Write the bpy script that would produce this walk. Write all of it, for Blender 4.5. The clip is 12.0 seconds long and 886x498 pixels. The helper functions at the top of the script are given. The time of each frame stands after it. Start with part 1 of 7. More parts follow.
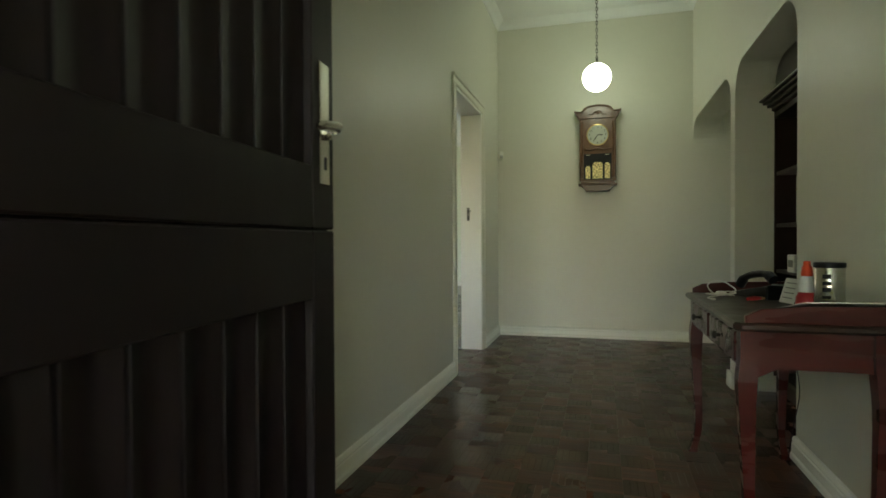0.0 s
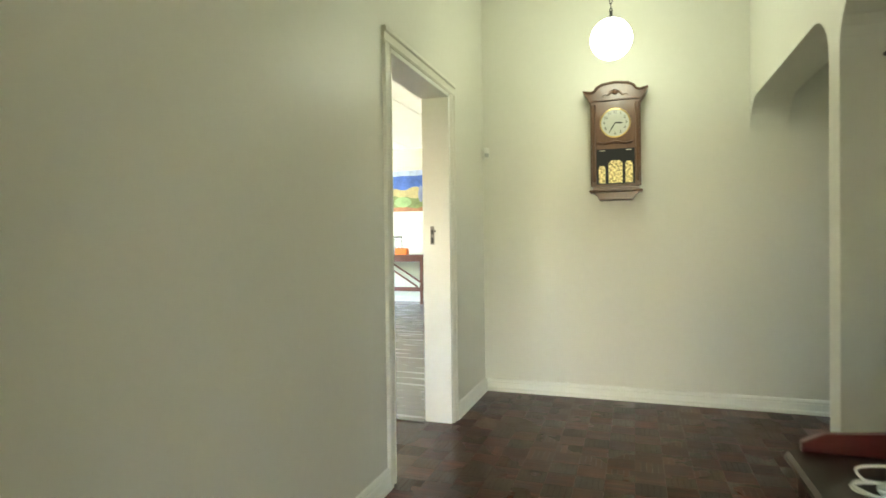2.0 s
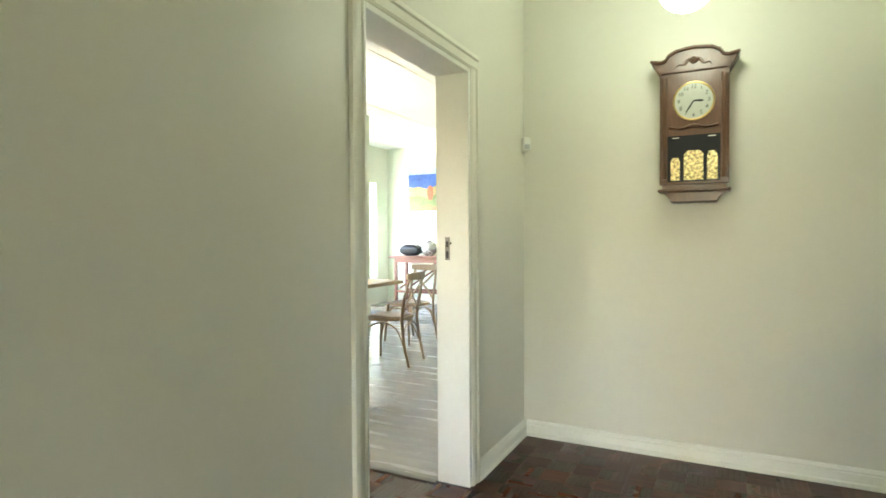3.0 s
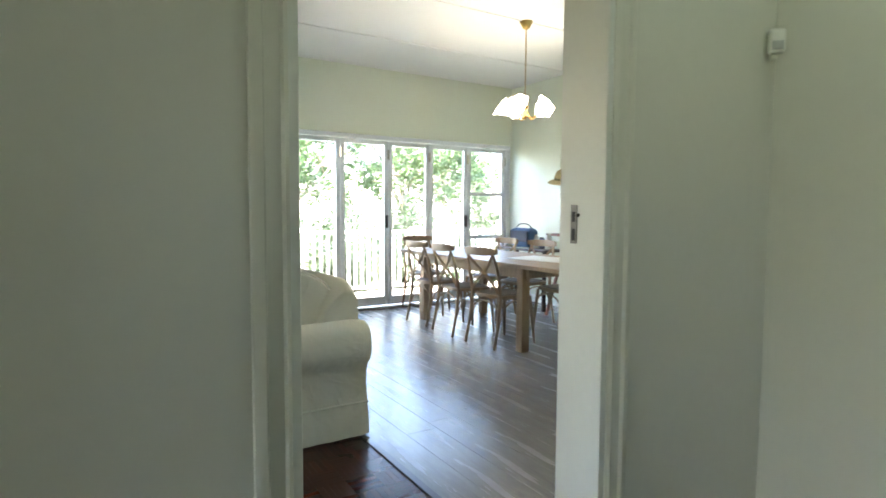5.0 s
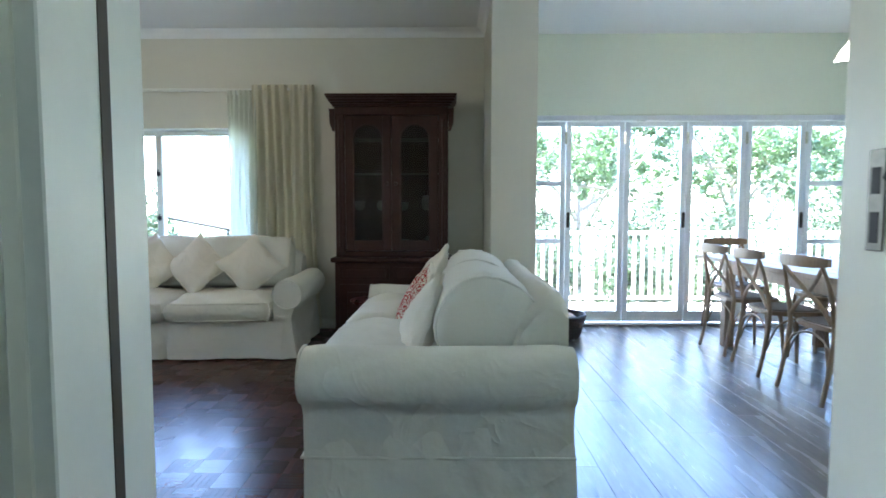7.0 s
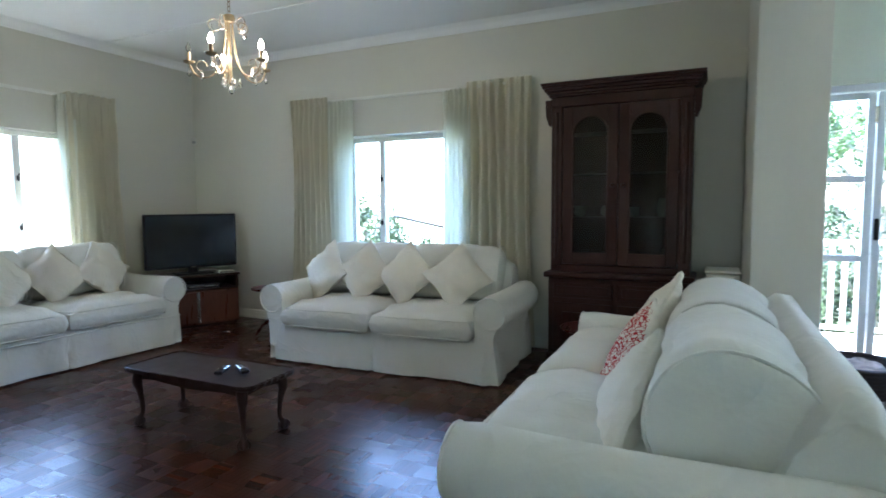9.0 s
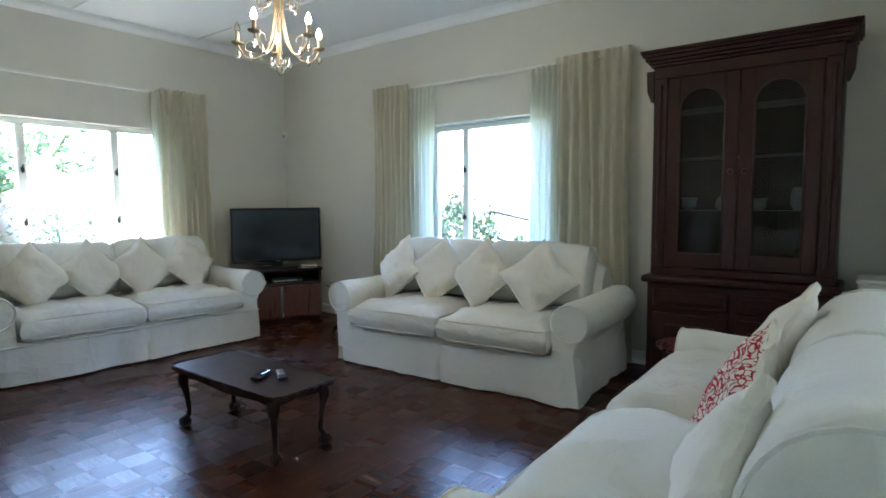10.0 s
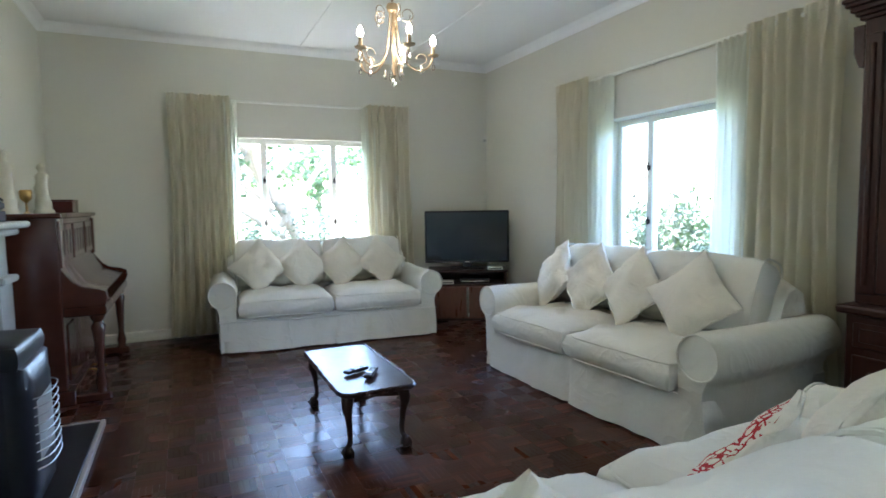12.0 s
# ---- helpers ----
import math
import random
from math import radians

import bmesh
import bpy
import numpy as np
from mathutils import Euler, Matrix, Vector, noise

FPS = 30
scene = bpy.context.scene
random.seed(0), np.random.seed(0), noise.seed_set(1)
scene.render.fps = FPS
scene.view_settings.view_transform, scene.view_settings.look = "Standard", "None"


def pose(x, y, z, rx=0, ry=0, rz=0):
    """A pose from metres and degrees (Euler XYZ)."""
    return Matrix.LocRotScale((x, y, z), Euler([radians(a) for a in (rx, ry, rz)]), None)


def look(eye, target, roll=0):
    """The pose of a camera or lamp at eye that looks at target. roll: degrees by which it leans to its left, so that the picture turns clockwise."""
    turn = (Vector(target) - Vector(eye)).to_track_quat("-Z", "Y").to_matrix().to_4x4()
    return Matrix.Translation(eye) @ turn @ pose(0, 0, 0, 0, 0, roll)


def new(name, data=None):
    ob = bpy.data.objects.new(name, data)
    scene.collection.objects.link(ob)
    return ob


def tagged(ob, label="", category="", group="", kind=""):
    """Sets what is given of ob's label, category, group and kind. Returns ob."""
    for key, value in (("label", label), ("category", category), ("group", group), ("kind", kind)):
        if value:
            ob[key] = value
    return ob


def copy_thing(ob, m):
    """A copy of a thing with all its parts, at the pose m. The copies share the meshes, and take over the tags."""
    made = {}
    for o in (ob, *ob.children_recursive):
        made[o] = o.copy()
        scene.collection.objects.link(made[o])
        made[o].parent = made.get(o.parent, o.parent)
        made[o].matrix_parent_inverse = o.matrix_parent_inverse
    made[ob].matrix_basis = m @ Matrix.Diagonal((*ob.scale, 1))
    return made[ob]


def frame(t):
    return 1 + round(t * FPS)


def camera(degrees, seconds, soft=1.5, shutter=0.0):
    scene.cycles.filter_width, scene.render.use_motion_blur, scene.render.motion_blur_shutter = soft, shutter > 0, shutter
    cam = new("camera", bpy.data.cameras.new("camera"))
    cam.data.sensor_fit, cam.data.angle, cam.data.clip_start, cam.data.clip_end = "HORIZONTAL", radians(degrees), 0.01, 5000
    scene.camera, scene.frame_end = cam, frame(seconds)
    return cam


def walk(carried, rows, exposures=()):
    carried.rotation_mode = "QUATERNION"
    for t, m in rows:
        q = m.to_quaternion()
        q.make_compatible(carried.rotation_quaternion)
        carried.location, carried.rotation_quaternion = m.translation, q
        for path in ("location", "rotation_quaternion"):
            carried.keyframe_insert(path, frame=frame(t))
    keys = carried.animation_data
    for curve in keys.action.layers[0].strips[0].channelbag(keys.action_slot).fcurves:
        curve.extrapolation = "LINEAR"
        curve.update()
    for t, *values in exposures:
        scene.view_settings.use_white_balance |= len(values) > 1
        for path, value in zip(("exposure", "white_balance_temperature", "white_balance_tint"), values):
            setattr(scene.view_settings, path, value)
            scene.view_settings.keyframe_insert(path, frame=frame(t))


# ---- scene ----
cam = camera(76.6, 12.0, soft=1.6, shutter=0.3)
PATH = [
    (0, (1.002, -5.685, 0.946), (0.458, -3.761, 0.917), -0.3),
    (0.5, (0.999, -5.334, 0.978), (0.486, -3.401, 0.95), -0.6),
    (1, (1.012, -5.006, 1.046), (0.51, -3.07, 1.018), -0.7),
    (1.5, (1.057, -4.624, 1.087), (0.552, -2.689, 1.062), -0.7),
    (2, (1.083, -4.236, 1.135), (0.438, -2.343, 1.109), -0.7),
    (2.5, (1.107, -3.844, 1.176), (0.347, -1.995, 1.157), -0.5),
    (2.7, (1.11, -3.672, 1.202), (0.306, -1.841, 1.177), -0.5),
    (4.3, (1.21, -2.505, 1.265), (-0.277, -1.174, 1.132), 0.7),
    (5, (1.096, -2.134, 1.211), (-0.601, -1.084, 1.077), 0.3),
    (5.5, (0.992, -1.896, 1.19), (-0.836, -1.096, 1.058), 0.0),
    (6, (0.884, -1.67, 1.179), (-1.048, -1.171, 1.046), 0.0),
    (6.5, (0.721, -1.514, 1.164), (-1.264, -1.307, 1.033), -0.0),
    (7, (0.526, -1.409, 1.162), (-1.47, -1.438, 1.03), -0.0),
    (7.2, (0.501, -1.441, 1.156), (-1.493, -1.522, 1.026), -0.1),
    (8.8, (-0.077, -1.31, 1.274), (-1.92, -2.073, 1.12), -0.4),
    (9, (-0.177, -1.325, 1.283), (-1.979, -2.178, 1.125), -0.4),
    (9.5, (-0.433, -1.345, 1.258), (-2.142, -2.371, 1.096), -0.4),
    (10, (-0.744, -1.308, 1.247), (-2.335, -2.509, 1.08), -0.5),
    (10.5, (-0.963, -1.189, 1.238), (-2.41, -2.559, 1.07), -0.6),
    (11, (-1.159, -1.054, 1.261), (-2.45, -2.573, 1.098), -0.7),
    (11.5, (-1.388, -0.908, 1.278), (-2.464, -2.586, 1.115), -1.0),
    (12, (-1.614, -0.814, 1.264), (-2.45, -2.624, 1.108), -0.9),
]
EXPOSURES = [(0, 4.75, 8000, 8), (0.8, 5.5, 8100, 10), (1.5, 5.95, 8200, 13), (2.7, 6.1, 7900, 15), (4.3, 5.4, 7200, 12), (5.5, 5.1, 6500, 13), (7.2, 5.2, 5500, 12), (8.8, 5.15, 5400, 12), (12, 5.4, 5600, 13)]
walk(cam, [(t, look(eye, target, roll)) for t, eye, target, roll in PATH], EXPOSURES)

# ---- world and sun ----
SUN_ELEV, SUN_AZ = radians(66), radians(188)
world = bpy.data.worlds.new("sky")
scene.world = world
world.use_nodes = True
wn = world.node_tree.nodes
sky = wn.new("ShaderNodeTexSky")
sky.sky_type, sky.sun_disc, sky.sun_elevation, sky.sun_rotation = "NISHITA", False, SUN_ELEV, SUN_AZ
world.node_tree.links.new(sky.outputs[0], wn["Background"].inputs[0])
wn["Background"].inputs[1].default_value = 0.15
sun = new("sun", bpy.data.lights.new("sun", "SUN"))
sun.data.energy, sun.data.angle, sun.data.color = 3.8, radians(0.5), (1.0, 0.95, 0.88)
sun.matrix_world = look((math.sin(SUN_AZ) * math.cos(SUN_ELEV) * 30, math.cos(SUN_AZ) * math.cos(SUN_ELEV) * 30, math.sin(SUN_ELEV) * 30), (0, 0, 0))


# ---- materials ----
def mat(name, base, rough=0.6, metal=0.0, vary=0.1, scale=3.0, grain=60.0, grain_amt=0.06, bump=0.05, bump_scale=80.0, island=0.0, rnd=0.0, coat=0.0, spec=0.5, stretch=(1, 1, 1), trans=0.0, rough_vary=0.1, dist=0.004, crease=0.0, crease_scale=4.0):
    """A surface with broad stains, fine grain, uneven gloss and a fine relief."""
    m = bpy.data.materials.new(name)
    m.use_nodes = True
    nt = m.node_tree
    n, l = nt.nodes, nt.links
    b = n["Principled BSDF"]
    tc = n.new("ShaderNodeTexCoord")
    mp = n.new("ShaderNodeMapping")
    mp.inputs["Scale"].default_value = stretch
    l.new(tc.outputs["Object"], mp.inputs[0])

    def noise_tex(sc, detail=4):
        t = n.new("ShaderNodeTexNoise")
        t.inputs["Scale"].default_value, t.inputs["Detail"].default_value = sc, detail
        l.new(mp.outputs[0], t.inputs["Vector"])
        return t.outputs["Fac"]

    def maths(op, a, c):
        t = n.new("ShaderNodeMath")
        t.operation = op
        for i, v in enumerate((a, c)):
            if isinstance(v, (int, float)):
                t.inputs[i].default_value = v
            else:
                l.new(v, t.inputs[i])
        return t.outputs[0]

    big, fine = noise_tex(scale), noise_tex(grain, 6)
    f = maths("ADD", maths("MULTIPLY", maths("SUBTRACT", big, 0.5), vary * 3), maths("MULTIPLY", maths("SUBTRACT", fine, 0.5), grain_amt * 3))
    if island:
        g = n.new("ShaderNodeNewGeometry")
        f = maths("ADD", f, maths("MULTIPLY", maths("SUBTRACT", maths("POWER", g.outputs["Random Per Island"], 3.0), 0.25), island * 2))
    if rnd:
        o = n.new("ShaderNodeObjectInfo")
        f = maths("ADD", f, maths("MULTIPLY", maths("SUBTRACT", maths("POWER", o.outputs["Random"], 3.0), 0.25), rnd * 2))
    f = maths("ADD", f, 1.0)
    vm = n.new("ShaderNodeVectorMath")
    vm.operation = "SCALE"
    vm.inputs[0].default_value = base
    l.new(f, vm.inputs["Scale"])
    l.new(vm.outputs[0], b.inputs["Base Color"])
    l.new(maths("ADD", maths("MULTIPLY", maths("SUBTRACT", big, 0.5), rough_vary * 2), rough), b.inputs["Roughness"])
    b.inputs["Metallic"].default_value = metal
    b.inputs["Coat Weight"].default_value = coat
    b.inputs["Coat Roughness"].default_value = 0.15
    b.inputs["Specular IOR Level"].default_value = spec
    if bump:
        bp = n.new("ShaderNodeBump")
        bp.inputs["Strength"].default_value, bp.inputs["Distance"].default_value = bump, dist
        h = noise_tex(bump_scale, 3)
        if crease:
            cn = n.new("ShaderNodeTexNoise")
            cn.inputs["Scale"].default_value, cn.inputs["Detail"].default_value, cn.inputs["Distortion"].default_value = crease_scale, 2, 1.2
            l.new(mp.outputs[0], cn.inputs["Vector"])
            rg = maths("POWER", maths("SUBTRACT", 1.0, maths("ABSOLUTE", maths("MULTIPLY", maths("SUBTRACT", cn.outputs["Fac"], 0.5), 5.0), 0)), 3.0)
            h = maths("ADD", h, maths("MULTIPLY", maths("MAXIMUM", rg, 0.0), crease))
        l.new(h, bp.inputs["Height"])
        l.new(bp.outputs[0], b.inputs["Normal"])
    if trans:
        tr = n.new("ShaderNodeBsdfTranslucent")
        l.new(vm.outputs[0], tr.inputs[0])
        mx = n.new("ShaderNodeMixShader")
        mx.inputs[0].default_value = trans
        l.new(b.outputs[0], mx.inputs[1])
        l.new(tr.outputs[0], mx.inputs[2])
        l.new(mx.outputs[0], n["Material Output"].inputs[0])
    return m


def glow(name, color, strength):
    m = bpy.data.materials.new(name)
    m.use_nodes = True
    b = m.node_tree.nodes["Principled BSDF"]
    b.inputs["Base Color"].default_value = (*color, 1)
    b.inputs["Emission Color"].default_value = (*color, 1)
    b.inputs["Emission Strength"].default_value = strength
    return m


def glass(name, color=(1, 1, 1), rough=0.0, thin=True):
    m = bpy.data.materials.new(name)
    m.use_nodes = True
    n, l = m.node_tree.nodes, m.node_tree.links
    b = n["Principled BSDF"]
    b.inputs["Base Color"].default_value = (*color, 1)
    b.inputs["Roughness"].default_value = rough
    b.inputs["Transmission Weight"].default_value = 1.0
    b.inputs["IOR"].default_value = 1.45
    if thin:
        t = n.new("ShaderNodeBsdfTransparent")
        t.inputs[0].default_value = (*color, 1)
        g = n.new("ShaderNodeBsdfGlossy")
        g.inputs["Roughness"].default_value = 0.02
        fr = n.new("ShaderNodeFresnel")
        fr.inputs[0].default_value = 1.35
        mx = n.new("ShaderNodeMixShader")
        l.new(fr.outputs[0], mx.inputs[0])
        l.new(t.outputs[0], mx.inputs[1])
        l.new(g.outputs[0], mx.inputs[2])
        l.new(mx.outputs[0], n["Material Output"].inputs[0])
    return m


WALL = mat("cream wall paint", (0.68, 0.665, 0.575), 0.42, vary=0.03, scale=1.2, grain=25, grain_amt=0.015, bump=0.12, bump_scale=18, dist=0.003)
WALL_DINING = mat("pale wall paint", (0.74, 0.79, 0.67), 0.5, vary=0.03, scale=1.2, grain=25, grain_amt=0.015, bump=0.1, bump_scale=18, dist=0.003)
CEIL = mat("white ceiling board", (0.86, 0.87, 0.85), 0.6, vary=0.03, scale=1.0, grain=30, grain_amt=0.01, bump=0.05)
TRIM = mat("white gloss paint", (0.78, 0.78, 0.71), 0.34, vary=0.02, scale=4, grain=40, grain_amt=0.02, bump=0.06, bump_scale=40)
FRAME_W = mat("white aluminium", (0.74, 0.78, 0.82), 0.3, vary=0.03, bump=0.02)
PARQ_C = (0.053, 0.0142, 0.0056)
PARQ = [mat("dark teak parquet along" if r > 0.3 else "dark teak parquet across", PARQ_C, r, vary=0.2, scale=2.0, grain=30, grain_amt=0.14, bump=0.06, bump_scale=50, island=0.45, coat=0.0, spec=sp, rough_vary=0.10) for r, sp in ((0.26, 0.28), (0.29, 0.26))]
PARQ_P = [mat("dark teak parquet finger", PARQ_C, r, vary=0.2, scale=2.0, grain=30, grain_amt=0.14, bump=0.06, bump_scale=50, rnd=0.5, coat=0.0, spec=sp, rough_vary=0.10) for r, sp in ((0.26, 0.28), (0.29, 0.26))]
SUBFLOOR = mat("dark joint", (0.02, 0.012, 0.01), 0.8)
LAMINATE = mat("grey oak laminate", (0.20, 0.185, 0.17), 0.26, vary=0.2, scale=1.5, grain=7, grain_amt=0.24, bump=0.08, bump_scale=30, rnd=0.16, stretch=(1, 9, 1), rough_vary=0.08)
WOOD_DARK = mat("dark stained wood", (0.030, 0.013, 0.009), 0.35, vary=0.3, scale=2, grain=14, grain_amt=0.25, bump=0.08, bump_scale=40, stretch=(6, 6, 1), coat=0.1, spec=0.4)
WOOD_RED = mat("red mahogany", (0.060, 0.009, 0.007), 0.28, vary=0.25, scale=2, grain=14, grain_amt=0.2, bump=0.05, stretch=(1, 6, 6), coat=0.1, spec=0.35)
WOOD_CLOCK = mat("brown walnut", (0.11, 0.045, 0.02), 0.35, vary=0.25, scale=3, grain=20, grain_amt=0.25, bump=0.08, stretch=(8, 8, 1), coat=0.2)
WOOD_CAB = mat("dark mahogany", (0.036, 0.0105, 0.0065), 0.4, vary=0.3, scale=1.5, grain=12, grain_amt=0.3, bump=0.05, stretch=(6, 6, 1), coat=0.0, spec=0.35)
WOOD_OAK = mat("weathered oak", (0.30, 0.20, 0.115), 0.45, vary=0.2, scale=2, grain=14, grain_amt=0.25, bump=0.08, stretch=(6, 6, 1))
WOOD_PIANO = mat("piano mahogany", (0.065, 0.020, 0.012), 0.25, vary=0.2, scale=1.5, grain=10, grain_amt=0.25, bump=0.03, stretch=(6, 1, 1), coat=0.4)
FABRIC = mat("white cotton slipcover", (0.73, 0.725, 0.65), 0.9, vary=0.03, scale=2.5, grain=150, grain_amt=0.03, bump=0.6, bump_scale=8, spec=0.2, dist=0.016, crease=0.26, crease_scale=3.5)
CUSHION = mat("off-white pillow cotton", (0.76, 0.73, 0.63), 0.9, vary=0.03, scale=4, grain=180, grain_amt=0.03, bump=0.6, bump_scale=12, spec=0.2, dist=0.014, crease=0.3, crease_scale=5)
CURTAIN = mat("cream curtain linen", (0.80, 0.765, 0.63), 0.9, vary=0.04, scale=3, grain=200, grain_amt=0.05, bump=0.1, bump_scale=250, trans=0.5, spec=0.1)
SHEER = mat("sheer white voile", (0.86, 0.87, 0.80), 0.9, vary=0.02, grain=200, bump=0.0, trans=0.7, spec=0.1)
BLACK = mat("black plastic", (0.010, 0.010, 0.012), 0.45, vary=0.1, bump=0.03, spec=0.25)
SCREEN = mat("television screen", (0.006, 0.006, 0.008), 0.12, vary=0.02, bump=0)
CHROME = mat("brushed steel", (0.62, 0.60, 0.55), 0.25, metal=1.0, vary=0.08, bump=0.02)
BRASS = mat("dull brass", (0.55, 0.38, 0.14), 0.3, metal=1.0, vary=0.15, bump=0.03)
IRON = mat("dark iron", (0.03, 0.028, 0.026), 0.5, metal=0.6, bump=0.05)
GLASS = glass("window glass")
GLASS_DK = glass("cabinet glass", (0.75, 0.74, 0.70))
CRYSTAL = glass("crystal", (0.95, 0.95, 0.92), 0.02, thin=False)
PLASTIC_W = mat("white plastic", (0.70, 0.69, 0.62), 0.4, vary=0.03, bump=0.01)
CONCRETE = mat("pale deck paving", (0.46, 0.44, 0.40), 0.8, vary=0.1, scale=1.5, bump=0.1)


# ---- mesh builders ----
def link(name, bm, material, parent=None, label="", smooth=0, m=None):
    """Turns a bmesh into one mesh object; smooth: the angle in degrees under which edges are shaded smooth."""
    me = bpy.data.meshes.new(name)
    bm.normal_update()
    bm.to_mesh(me)
    bm.free()
    me.materials.append(material)
    if smooth:
        me.shade_smooth()
        me.set_sharp_from_angle(angle=radians(smooth))
    ob = new(name, me)
    if parent:
        ob.parent = parent
    if m is not None:
        ob.matrix_local = m
    if label:
        ob["label"] = label
    return ob


def part(name, bm, material, parent, label="", smooth=0, m=None):
    return link(name, bm, material, parent, label, smooth, m)


def structure(name, bm, material, smooth=0):
    return tagged(link(name, bm, material, smooth=smooth), kind="structure")


def thing(name, m, label, category, group=""):
    ob = new(name)
    ob.matrix_world = m
    ob.empty_display_size = 0.1
    return tagged(ob, label=label, category=category, group=group)


def box(x0, x1, y0, y1, z0, z1, bev=0.0, bm=None, seg=1):
    bm = bm or bmesh.new()
    vs = [bm.verts.new((x, y, z)) for z in (z0, z1) for y in (y0, y1) for x in (x0, x1)]
    fs = [bm.faces.new([vs[i] for i in q]) for q in ((0, 2, 3, 1), (4, 5, 7, 6), (0, 1, 5, 4), (2, 6, 7, 3), (0, 4, 6, 2), (1, 3, 7, 5))]
    if bev:
        es = list({e for f in fs for e in f.edges})
        bmesh.ops.bevel(bm, geom=es, offset=bev, segments=seg, affect="EDGES", profile=0.5)
    return bm


def prism(outline, d0, d1, axis="y", bm=None, bev=0.0):
    """An outline pushed from d0 to d1 along an axis. Outline pairs are (x, z) for y, (y, z) for x, (x, y) for z."""
    bm = bm or bmesh.new()

    def at(p, d):
        return {"y": (p[0], d, p[1]), "x": (d, p[0], p[1]), "z": (p[0], p[1], d)}[axis]

    a = [bm.verts.new(at(p, d0)) for p in outline]
    b = [bm.verts.new(at(p, d1)) for p in outline]
    k = len(outline)
    fs = [bm.faces.new(a), bm.faces.new(b[::-1])]
    for i in range(k):
        fs.append(bm.faces.new((a[i], b[i], b[(i + 1) % k], a[(i + 1) % k])))
    if bev:
        bmesh.ops.bevel(bm, geom=list(fs[0].edges) + list(fs[1].edges), offset=bev, segments=1, affect="EDGES")
    bmesh.ops.recalc_face_normals(bm, faces=[f for f in bm.faces])
    return bm


def lathe(profile, seg=20, bm=None, at=(0, 0, 0), squash=1.0):
    """Turns a profile of (radius, z) about the z axis."""
    bm = bm or bmesh.new()
    rings = []
    for r, z in profile:
        r = max(r, 0.0004)
        rings.append([bm.verts.new((at[0] + r * math.cos(2 * math.pi * i / seg), at[1] + squash * r * math.sin(2 * math.pi * i / seg), at[2] + z)) for i in range(seg)])
    for a, b in zip(rings, rings[1:]):
        for i in range(seg):
            j = (i + 1) % seg
            bm.faces.new((a[i], a[j], b[j], b[i]))
    bm.faces.new(rings[0][::-1])
    bm.faces.new(rings[-1])
    return bm


def tube(pts, radius, seg=8, bm=None, closed=False, squash=1.0):
    """A round rod along points; radius: one number or one for each point."""
    bm = bm or bmesh.new()
    pts = [Vector(p) for p in pts]
    k = len(pts)
    rad = radius if isinstance(radius, (list, tuple)) else [radius] * k
    rings = []
    prev = None
    for i, p in enumerate(pts):
        if closed:
            d = (pts[(i + 1) % k] - pts[i - 1]).normalized()
        else:
            d = (pts[min(i + 1, k - 1)] - pts[max(i - 1, 0)]).normalized()
        if prev is None:
            u = d.orthogonal().normalized()
        else:
            u = (prev - d * prev.dot(d)).normalized()
        prev = u
        v = d.cross(u)
        rings.append([bm.verts.new(p + (u * math.cos(2 * math.pi * j / seg) + v * squash * math.sin(2 * math.pi * j / seg)) * rad[i]) for j in range(seg)])
    n = k if closed else k - 1
    for i in range(n):
        a, b = rings[i], rings[(i + 1) % k]
        for j in range(seg):
            q = (j + 1) % seg
            bm.faces.new((a[j], a[q], b[q], b[j]))
    if not closed:
        bm.faces.new(rings[0][::-1])
        bm.faces.new(rings[-1])
    return bm


def curve_pts(ctrl, steps=6):
    """A smooth run of points through control points."""
    p = [Vector(c) for c in ctrl]
    out = []
    for i in range(len(p) - 1):
        a, b, c, d = p[max(i - 1, 0)], p[i], p[i + 1], p[min(i + 2, len(p) - 1)]
        for s in range(steps):
            t = s / steps
            out.append(0.5 * ((2 * b) + (c - a) * t + (2 * a - 5 * b + 4 * c - d) * t * t + (3 * b - a - 3 * c + d) * t ** 3))
    out.append(p[-1])
    return out


def blob(w, d, h, puff=0.35, cuts=9, wrinkle=0.01, seed=0.0, pinch=0.0, power=3.0):
    """A stuffed cushion of size w, d, h (h its thickness along z), with softened edges, pulled corners and creases."""
    bm = bmesh.new()
    bmesh.ops.create_cube(bm, size=2)
    bmesh.ops.subdivide_edges(bm, edges=bm.edges[:], cuts=cuts, use_grid_fill=True)
    for v in bm.verts:
        x, y, z = v.co
        r = max(abs(x), abs(y))
        fall = (1 - abs(x) ** power) * (1 - abs(y) ** power)
        thick = (1 - puff) + puff * max(fall, 0) ** 0.5
        if pinch:
            thick *= 1 - pinch * (1 - max(fall, 0) ** 0.4)
            k = 1 - 0.10 * (1 - min(abs(x), abs(y)) ** 2) * r ** 4
            x, y = x * k, y * k
        side = 1 - 0.05 * z * z
        nz = noise.noise(Vector((x * 2.2 + seed, y * 2.2, z + seed * 1.7))) * wrinkle
        nz += noise.noise(Vector((x * 6 + seed, y * 3.1 - seed, z * 2))) * wrinkle * 0.6
        v.co = (x * w / 2 * side, y * d / 2 * side, z * h / 2 * thick + nz * (1 if z > 0 else 0.5))
    return bm


def cyl(r, z0, z1, seg=16, bm=None, at=(0, 0, 0)):
    return lathe([(r, z0), (r, z1)], seg, bm, at)

# ---- the shell of the house ----
HC, LC = 3.12, 2.92      # ceilings: hall, living and dining
XW, YW = -5.02, -6.88    # inner faces of the living room's two window walls
XD = -5.27               # plane of the folding doors
XH = -0.17               # living side of the hall's wall
TOP = 3.3

